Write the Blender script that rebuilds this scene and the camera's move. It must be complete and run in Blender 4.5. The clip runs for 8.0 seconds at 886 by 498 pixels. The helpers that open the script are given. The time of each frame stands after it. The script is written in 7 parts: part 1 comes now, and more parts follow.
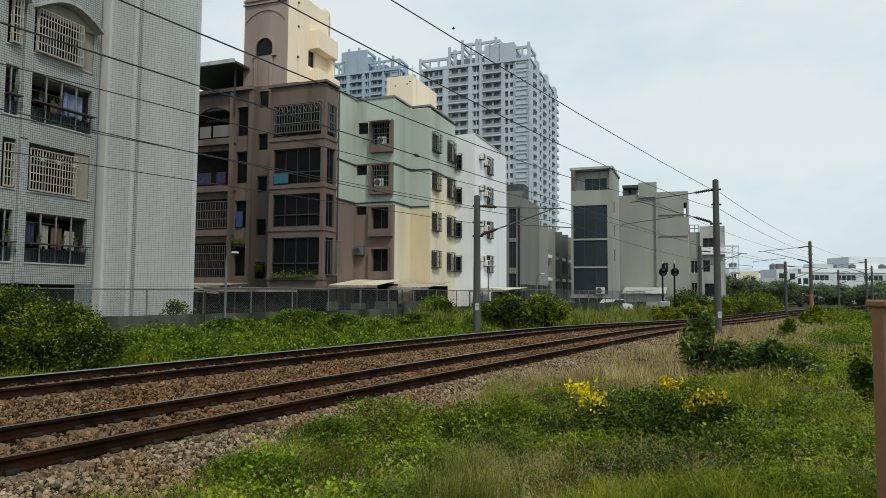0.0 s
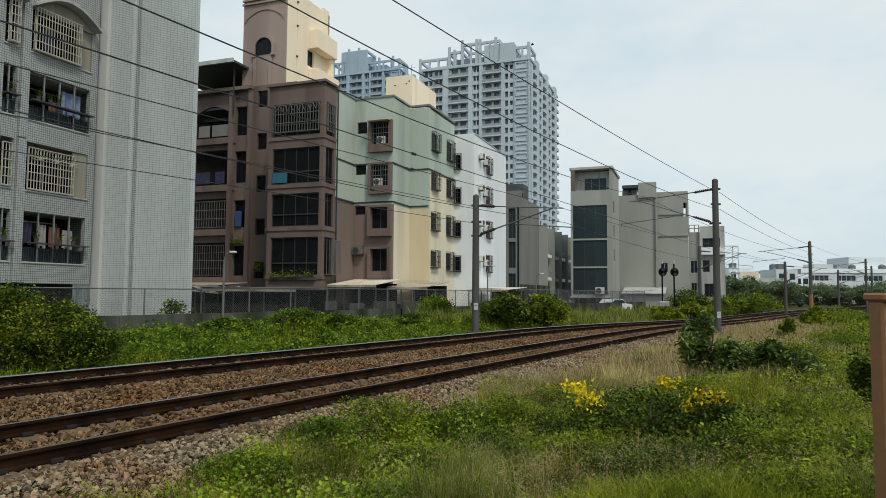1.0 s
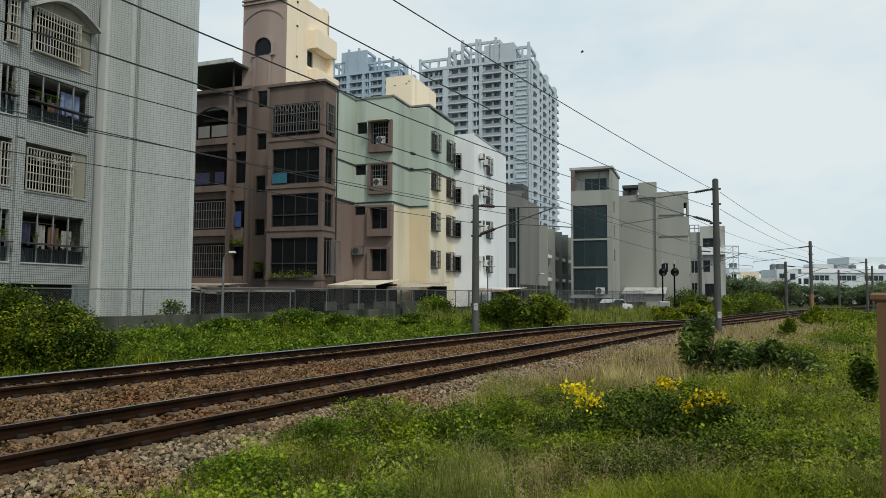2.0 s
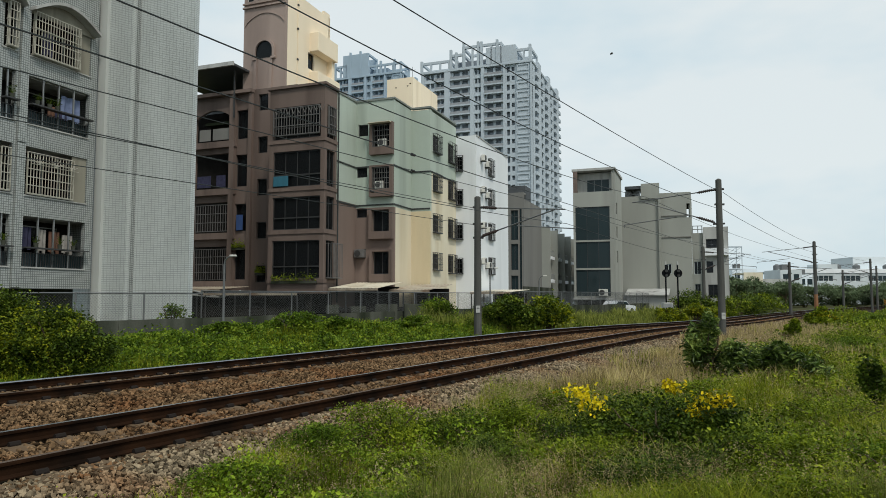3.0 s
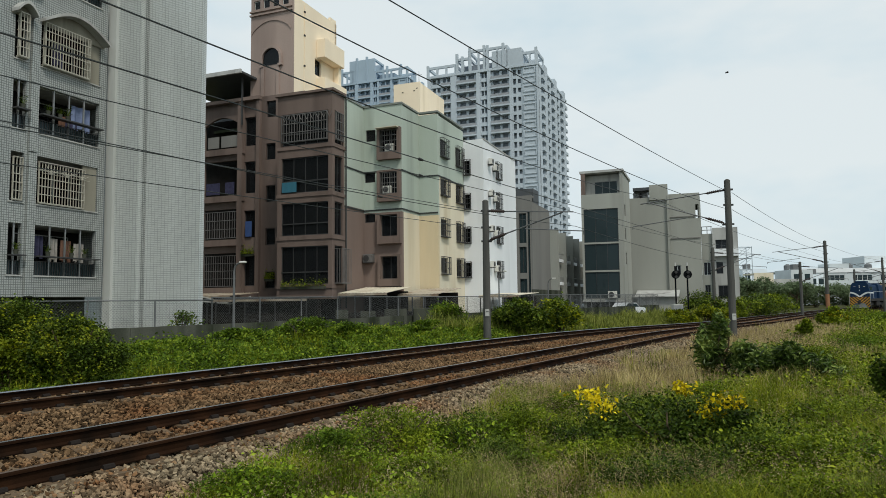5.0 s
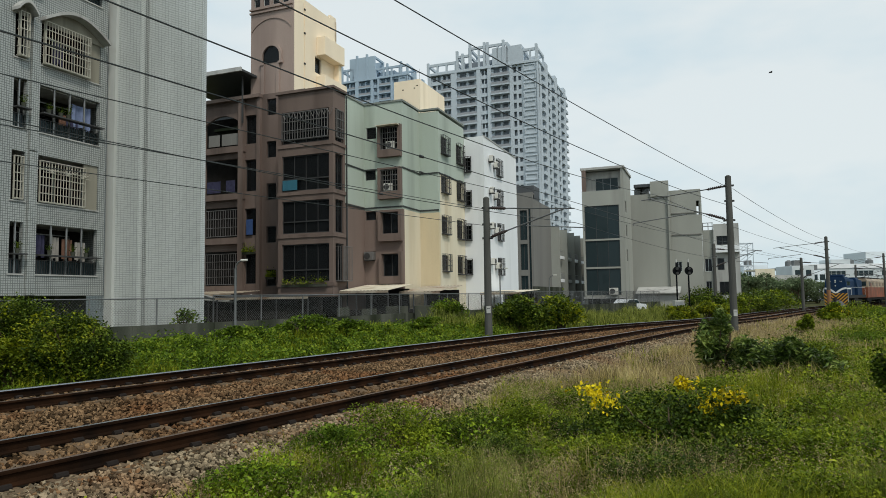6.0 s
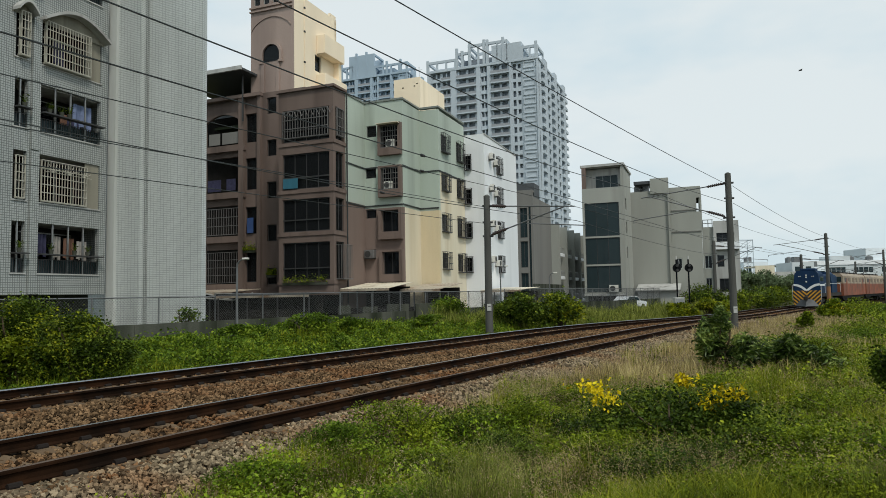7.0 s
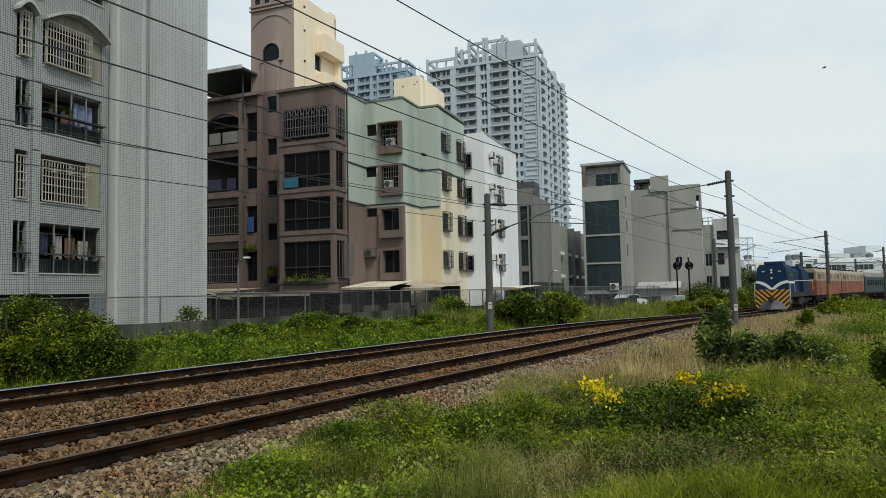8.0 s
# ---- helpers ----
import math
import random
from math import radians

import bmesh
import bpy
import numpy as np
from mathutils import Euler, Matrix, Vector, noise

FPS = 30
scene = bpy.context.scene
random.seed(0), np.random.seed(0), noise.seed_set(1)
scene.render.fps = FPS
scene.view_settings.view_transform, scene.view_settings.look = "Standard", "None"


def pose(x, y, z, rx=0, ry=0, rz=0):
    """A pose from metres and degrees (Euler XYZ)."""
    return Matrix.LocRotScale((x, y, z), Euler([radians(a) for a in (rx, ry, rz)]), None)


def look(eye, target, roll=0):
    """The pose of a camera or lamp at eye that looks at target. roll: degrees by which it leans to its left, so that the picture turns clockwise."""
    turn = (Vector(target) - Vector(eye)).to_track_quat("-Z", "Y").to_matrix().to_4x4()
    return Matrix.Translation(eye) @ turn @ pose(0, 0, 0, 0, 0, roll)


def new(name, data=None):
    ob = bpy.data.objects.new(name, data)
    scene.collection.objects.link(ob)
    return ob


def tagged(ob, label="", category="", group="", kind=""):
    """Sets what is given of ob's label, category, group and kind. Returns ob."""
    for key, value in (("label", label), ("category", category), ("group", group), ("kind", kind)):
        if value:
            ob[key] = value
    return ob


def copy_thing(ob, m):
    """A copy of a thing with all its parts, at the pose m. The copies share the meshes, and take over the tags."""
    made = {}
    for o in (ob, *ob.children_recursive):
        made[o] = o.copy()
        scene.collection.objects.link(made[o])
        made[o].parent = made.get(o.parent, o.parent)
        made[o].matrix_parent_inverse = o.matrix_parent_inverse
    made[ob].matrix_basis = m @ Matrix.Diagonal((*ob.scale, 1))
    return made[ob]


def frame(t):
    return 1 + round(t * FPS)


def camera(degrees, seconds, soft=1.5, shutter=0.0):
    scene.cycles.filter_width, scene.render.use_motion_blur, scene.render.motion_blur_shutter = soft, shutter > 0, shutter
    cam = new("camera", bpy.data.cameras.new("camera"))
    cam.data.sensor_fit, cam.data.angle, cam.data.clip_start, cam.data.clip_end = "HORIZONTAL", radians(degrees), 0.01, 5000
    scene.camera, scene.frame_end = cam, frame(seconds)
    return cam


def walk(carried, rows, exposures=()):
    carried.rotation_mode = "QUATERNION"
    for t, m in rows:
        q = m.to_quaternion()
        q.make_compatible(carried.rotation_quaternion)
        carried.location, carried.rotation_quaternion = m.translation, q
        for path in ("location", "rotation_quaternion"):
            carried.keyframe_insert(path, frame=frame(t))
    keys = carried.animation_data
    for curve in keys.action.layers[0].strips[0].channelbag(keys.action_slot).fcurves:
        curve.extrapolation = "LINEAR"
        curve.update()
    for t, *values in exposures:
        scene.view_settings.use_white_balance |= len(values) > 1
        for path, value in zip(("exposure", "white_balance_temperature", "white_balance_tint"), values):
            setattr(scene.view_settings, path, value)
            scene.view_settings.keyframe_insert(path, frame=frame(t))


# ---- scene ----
cam = camera(66.3, 8.0, soft=0.8)
PATH = [
    (0, look((-0.086, -0.165, 1.500), (-0.056, 19.794, 2.787), 0.347)),
    (0.5, look((-0.060, -0.126, 1.482), (-0.026, 19.831, 2.782), 0.382)),
    (1, look((-0.032, -0.088, 1.481), (0.000, 19.870, 2.772), 0.382)),
    (1.5, look((-0.026, -0.084, 1.481), (0.008, 19.874, 2.769), 0.391)),
    (3, look((0.027, 0.131, 1.480), (-0.027, 20.084, 2.850), 0.024)),
    (3.5, look((0.017, 0.107, 1.487), (-0.103, 20.056, 2.910), -0.124)),
    (4, look((0.032, 0.133, 1.480), (-0.168, 20.077, 2.963), -0.326)),
    (4.5, look((0.023, 0.104, 1.486), (-0.237, 20.046, 2.983), -0.483)),
    (6, look((0.015, 0.085, 1.469), (-0.312, 20.032, 2.881), -0.839)),
    (6.5, look((-0.002, 0.036, 1.482), (-0.328, 19.987, 2.847), -0.927)),
    (7, look((-0.014, -0.003, 1.484), (-0.342, 19.950, 2.823), -1.003)),
    (7.5, look((-0.044, -0.045, 1.486), (-0.368, 19.909, 2.797), -1.064)),
    (8, look((-0.041, -0.055, 1.486), (-0.373, 19.901, 2.780), -1.149)),
]
walk(cam, PATH, exposures=[(0.0, 0.0), (8.0, 0.0)])

# ---- light: hazy bright overcast, weak sun from high on the right behind the camera ----
SUN_EL, SUN_AZ = radians(50), radians(152)
world = bpy.data.worlds.new("world")
scene.world = world
world.use_nodes = True
wn, wl = world.node_tree.nodes, world.node_tree.links
wn.clear()
w_out = wn.new("ShaderNodeOutputWorld")
w_bg = wn.new("ShaderNodeBackground")
sky = wn.new("ShaderNodeTexSky")
sky.sky_type, sky.sun_disc = "NISHITA", False
sky.sun_elevation, sky.sun_rotation = SUN_EL, SUN_AZ
sky.air_density, sky.dust_density, sky.ozone_density = 1.0, 3.0, 1.0
w_co = wn.new("ShaderNodeTexCoord")
w_map = wn.new("ShaderNodeMapping")
w_map.inputs["Scale"].default_value = (1.0, 1.0, 2.4)
w_no = wn.new("ShaderNodeTexNoise")
w_no.inputs["Scale"].default_value, w_no.inputs["Detail"].default_value = 1.7, 5.0
w_no.inputs["Roughness"].default_value = 0.55
w_ra = wn.new("ShaderNodeValToRGB")
w_ra.color_ramp.elements[0].position, w_ra.color_ramp.elements[0].color = 0.36, (5.3, 7.15, 8.1, 1)
w_ra.color_ramp.elements[1].position, w_ra.color_ramp.elements[1].color = 0.60, (7.95, 8.65, 8.75, 1)
w_mx = wn.new("ShaderNodeMix")
w_mx.data_type = "RGBA"
w_mx.inputs[0].default_value = 0.88
wl.new(w_co.outputs["Generated"], w_map.inputs["Vector"])
wl.new(w_map.outputs["Vector"], w_no.inputs["Vector"])
wl.new(w_no.outputs["Fac"], w_ra.inputs["Fac"])
wl.new(sky.outputs["Color"], w_mx.inputs[6])
wl.new(w_ra.outputs["Color"], w_mx.inputs[7])
wl.new(w_mx.outputs[2], w_bg.inputs["Color"])
w_bg.inputs["Strength"].default_value = 0.102
wl.new(w_bg.outputs["Background"], w_out.inputs["Surface"])

sun_data = bpy.data.lights.new("sun", "SUN")
sun_data.energy, sun_data.angle, sun_data.color = 1.9, radians(10), (1.0, 0.955, 0.86)
sun = new("sun", sun_data)
sun.matrix_world = look((30 * math.sin(SUN_AZ), 30 * math.cos(SUN_AZ), 40), (0, 0, 0))


# ---- materials ----
def mat(name, color, rough=0.7, var=0.15, scale=3.0, grain=40.0, bump=0.15, metal=0.0, dirt=None, dirt_at=0.6,
        island=0.0, coord="Object", streak=False):
    """Plain surface with variation at two scales, fine relief, and optional stains."""
    m = bpy.data.materials.new(name)
    m.use_nodes = True
    n, l = m.node_tree.nodes, m.node_tree.links
    b = n["Principled BSDF"]
    b.inputs["Roughness"].default_value, b.inputs["Metallic"].default_value = rough, metal
    b.inputs["Specular IOR Level"].default_value = 0.04 if rough > 0.86 else 0.2 if rough > 0.74 else 0.45
    co = n.new("ShaderNodeTexCoord")
    big = n.new("ShaderNodeTexNoise")
    big.inputs["Scale"].default_value, big.inputs["Detail"].default_value = scale, 4.0
    fine = n.new("ShaderNodeTexNoise")
    fine.inputs["Scale"].default_value, fine.inputs["Detail"].default_value = grain, 3.0
    mp = n.new("ShaderNodeMapping")
    if streak:
        mp.inputs["Scale"].default_value = (1.0, 1.0, 0.18)
    l.new(co.outputs[coord], mp.inputs["Vector"])
    l.new(mp.outputs["Vector"], big.inputs["Vector"])
    l.new(co.outputs[coord], fine.inputs["Vector"])
    ramp = n.new("ShaderNodeValToRGB")
    lo = [max(0.0, c * (1 - var)) for c in color]
    hi = [min(1.0, c * (1 + var)) for c in color]
    ramp.color_ramp.elements[0].position, ramp.color_ramp.elements[0].color = 0.3, (*lo, 1)
    ramp.color_ramp.elements[1].position, ramp.color_ramp.elements[1].color = 0.7, (*hi, 1)
    l.new(big.outputs["Fac"], ramp.inputs["Fac"])
    last = ramp.outputs["Color"]
    mul = n.new("ShaderNodeMix")
    mul.data_type, mul.blend_type = "RGBA", "MULTIPLY"
    mul.inputs[0].default_value = 1.0
    gr = n.new("ShaderNodeMapRange")
    gr.inputs[3].default_value, gr.inputs[4].default_value = 1 - var * 0.8, 1 + var * 0.8
    l.new(fine.outputs["Fac"], gr.inputs[0])
    l.new(last, mul.inputs[6])
    l.new(gr.outputs[0], mul.inputs[7])
    last = mul.outputs[2]
    if dirt:
        dn = n.new("ShaderNodeTexNoise")
        dn.inputs["Scale"].default_value, dn.inputs["Detail"].default_value = scale * 0.7, 6.0
        dm = n.new("ShaderNodeMapping")
        dm.inputs["Location"].default_value = (7.3, 2.1, 4.4)
        dm.inputs["Scale"].default_value = (1.6, 1.6, 0.14) if streak else (1, 1, 1)
        l.new(co.outputs[coord], dm.inputs["Vector"])
        l.new(dm.outputs["Vector"], dn.inputs["Vector"])
        dr = n.new("ShaderNodeMapRange")
        dr.inputs[1].default_value, dr.inputs[2].default_value = dirt_at - 0.1, dirt_at + 0.14
        l.new(dn.outputs["Fac"], dr.inputs[0])
        dx = n.new("ShaderNodeMix")
        dx.data_type = "RGBA"
        dx.inputs[7].default_value = (*dirt, 1)
        l.new(dr.outputs[0], dx.inputs[0])
        l.new(last, dx.inputs[6])
        last = dx.outputs[2]
    if island:
        ge = n.new("ShaderNodeNewGeometry")
        ir = n.new("ShaderNodeMapRange")
        ir.inputs[3].default_value, ir.inputs[4].default_value = 1 - island, 1 + island
        l.new(ge.outputs["Random Per Island"], ir.inputs[0])
        im = n.new("ShaderNodeMix")
        im.data_type, im.blend_type = "RGBA", "MULTIPLY"
        im.inputs[0].default_value = 1.0
        l.new(last, im.inputs[6])
        l.new(ir.outputs[0], im.inputs[7])
        last = im.outputs[2]
    l.new(last, b.inputs["Base Color"])
    if bump:
        bp = n.new("ShaderNodeBump")
        bp.inputs["Strength"].default_value, bp.inputs["Distance"].default_value = bump, 0.01
        l.new(fine.outputs["Fac"], bp.inputs["Height"])
        l.new(bp.outputs["Normal"], b.inputs["Normal"])
    return m


def tile_mat(name, tile, grout, w=0.1, h=0.1, gap=0.012, rough=0.35, stain=0.85):
    """Small wall tiles by the surface's own metres."""
    m = bpy.data.materials.new(name)
    m.use_nodes = True
    n, l = m.node_tree.nodes, m.node_tree.links
    b = n["Principled BSDF"]
    uv = n.new("ShaderNodeUVMap")
    br = n.new("ShaderNodeTexBrick")
    br.offset, br.squash = 0.0, 1.0
    br.inputs["Scale"].default_value = 1.0
    br.inputs["Mortar Size"].default_value, br.inputs["Mortar Smooth"].default_value = gap, 0.2
    br.inputs["Brick Width"].default_value, br.inputs["Row Height"].default_value = w, h
    br.inputs["Color1"].default_value = (*tile, 1)
    br.inputs["Color2"].default_value = (*[c * 0.93 for c in tile], 1)
    br.inputs["Mortar"].default_value = (*grout, 1)
    l.new(uv.outputs["UV"], br.inputs["Vector"])
    no = n.new("ShaderNodeTexNoise")
    no.inputs["Scale"].default_value, no.inputs["Detail"].default_value = 0.6, 6.0
    mp = n.new("ShaderNodeMapping")
    mp.inputs["Scale"].default_value = (1.0, 0.25, 1.0)
    l.new(uv.outputs["UV"], mp.inputs["Vector"])
    l.new(mp.outputs["Vector"], no.inputs["Vector"])
    mr = n.new("ShaderNodeMapRange")
    mr.inputs[1].default_value, mr.inputs[2].default_value = 0.35, 0.65
    mr.inputs[3].default_value, mr.inputs[4].default_value = stain, 1.0
    l.new(no.outputs["Fac"], mr.inputs[0])
    mx = n.new("ShaderNodeMix")
    mx.data_type, mx.blend_type = "RGBA", "MULTIPLY"
    mx.inputs[0].default_value = 1.0
    l.new(br.outputs["Color"], mx.inputs[6])
    l.new(mr.outputs[0], mx.inputs[7])
    l.new(mx.outputs[2], b.inputs["Base Color"])
    b.inputs["Roughness"].default_value = rough
    bp = n.new("ShaderNodeBump")
    bp.inputs["Strength"].default_value, bp.inputs["Distance"].default_value = 0.4, 0.004
    bp.invert = True
    l.new(br.outputs["Fac"], bp.inputs["Height"])
    l.new(bp.outputs["Normal"], b.inputs["Normal"])
    return m


def leaf_mat(name, color, other, rough=0.55, glow=0.35):
    """Leaves: colour varies leaf by leaf and in broad patches; some light passes through."""
    m = bpy.data.materials.new(name)
    m.use_nodes = True
    n, l = m.node_tree.nodes, m.node_tree.links
    b, out = n["Principled BSDF"], n["Material Output"]
    ge = n.new("ShaderNodeNewGeometry")
    co = n.new("ShaderNodeTexCoord")
    no = n.new("ShaderNodeTexNoise")
    no.inputs["Scale"].default_value, no.inputs["Detail"].default_value = 1.9, 4.0
    l.new(co.outputs["Object"], no.inputs["Vector"])
    wide_patch = n.new("ShaderNodeMath")
    wide_patch.operation = "MULTIPLY_ADD"
    wide_patch.inputs[1].default_value, wide_patch.inputs[2].default_value = 2.0, -0.5
    l.new(no.outputs["Fac"], wide_patch.inputs[0])
    ad = n.new("ShaderNodeMath")
    ad.operation = "MULTIPLY_ADD"
    ad.inputs[1].default_value = 0.55
    l.new(ge.outputs["Random Per Island"], ad.inputs[0])
    l.new(wide_patch.outputs[0], ad.inputs[2])
    ra = n.new("ShaderNodeValToRGB")
    # darkest leaf tone also paints in the shaded gaps of the foliage
    ra.color_ramp.elements[0].position, ra.color_ramp.elements[0].color = 0.35, (*[c * 0.34 for c in color], 1)
    ra.color_ramp.elements[1].position, ra.color_ramp.elements[1].color = 1.0, (*other, 1)
    mid = ra.color_ramp.elements.new(0.62)
    mid.color = (*color, 1)
    mr = n.new("ShaderNodeMath")
    mr.operation = "MULTIPLY"
    mr.inputs[1].default_value = 0.82
    l.new(ad.outputs[0], mr.inputs[0])
    l.new(mr.outputs[0], ra.inputs["Fac"])
    l.new(ra.outputs["Color"], b.inputs["Base Color"])
    b.inputs["Roughness"].default_value, b.inputs["Specular IOR Level"].default_value = rough, 0.12 if rough > 0.5 else 0.35
    tr = n.new("ShaderNodeBsdfTranslucent")
    l.new(ra.outputs["Color"], tr.inputs["Color"])
    ms = n.new("ShaderNodeMixShader")
    ms.inputs[0].default_value = glow
    l.new(b.outputs["BSDF"], ms.inputs[1])
    l.new(tr.outputs["BSDF"], ms.inputs[2])
    l.new(ms.outputs["Shader"], out.inputs["Surface"])
    return m


def glass_mat(name, color=(0.05, 0.06, 0.065), rough=0.06, see=0.5):
    m = bpy.data.materials.new(name)
    m.use_nodes = True
    b = m.node_tree.nodes["Principled BSDF"]
    b.inputs["Base Color"].default_value = (*color, 1)
    b.inputs["Roughness"].default_value = rough
    b.inputs["Transmission Weight"].default_value = see
    b.inputs["IOR"].default_value = 1.24
    return m


def stripe_mat(name, c1, c2, period, angle, rough=0.5):
    """Two-colour diagonal paint, mirrored about the middle."""
    m = bpy.data.materials.new(name)
    m.use_nodes = True
    n, l = m.node_tree.nodes, m.node_tree.links
    b = n["Principled BSDF"]
    co = n.new("ShaderNodeTexCoord")
    sx = n.new("ShaderNodeSeparateXYZ")
    l.new(co.outputs["Object"], sx.inputs[0])
    ab = n.new("ShaderNodeMath")
    ab.operation = "ABSOLUTE"
    l.new(sx.outputs["X"], ab.inputs[0])
    mu = n.new("ShaderNodeMath")
    mu.operation = "MULTIPLY_ADD"
    mu.inputs[1].default_value = angle
    l.new(ab.outputs[0], mu.inputs[0])
    l.new(sx.outputs["Z"], mu.inputs[2])
    dv = n.new("ShaderNodeMath")
    dv.operation = "MULTIPLY"
    dv.inputs[1].default_value = 1.0 / period
    l.new(mu.outputs[0], dv.inputs[0])
    fr = n.new("ShaderNodeMath")
    fr.operation = "FRACT"
    l.new(dv.outputs[0], fr.inputs[0])
    gt = n.new("ShaderNodeMath")
    gt.operation = "GREATER_THAN"
    gt.inputs[1].default_value = 0.46
    l.new(fr.outputs[0], gt.inputs[0])
    mx = n.new("ShaderNodeMix")
    mx.data_type = "RGBA"
    mx.inputs[6].default_value, mx.inputs[7].default_value = (*c1, 1), (*c2, 1)
    l.new(gt.outputs[0], mx.inputs[0])
    l.new(mx.outputs[2], b.inputs["Base Color"])
    b.inputs["Roughness"].default_value = rough
    return m


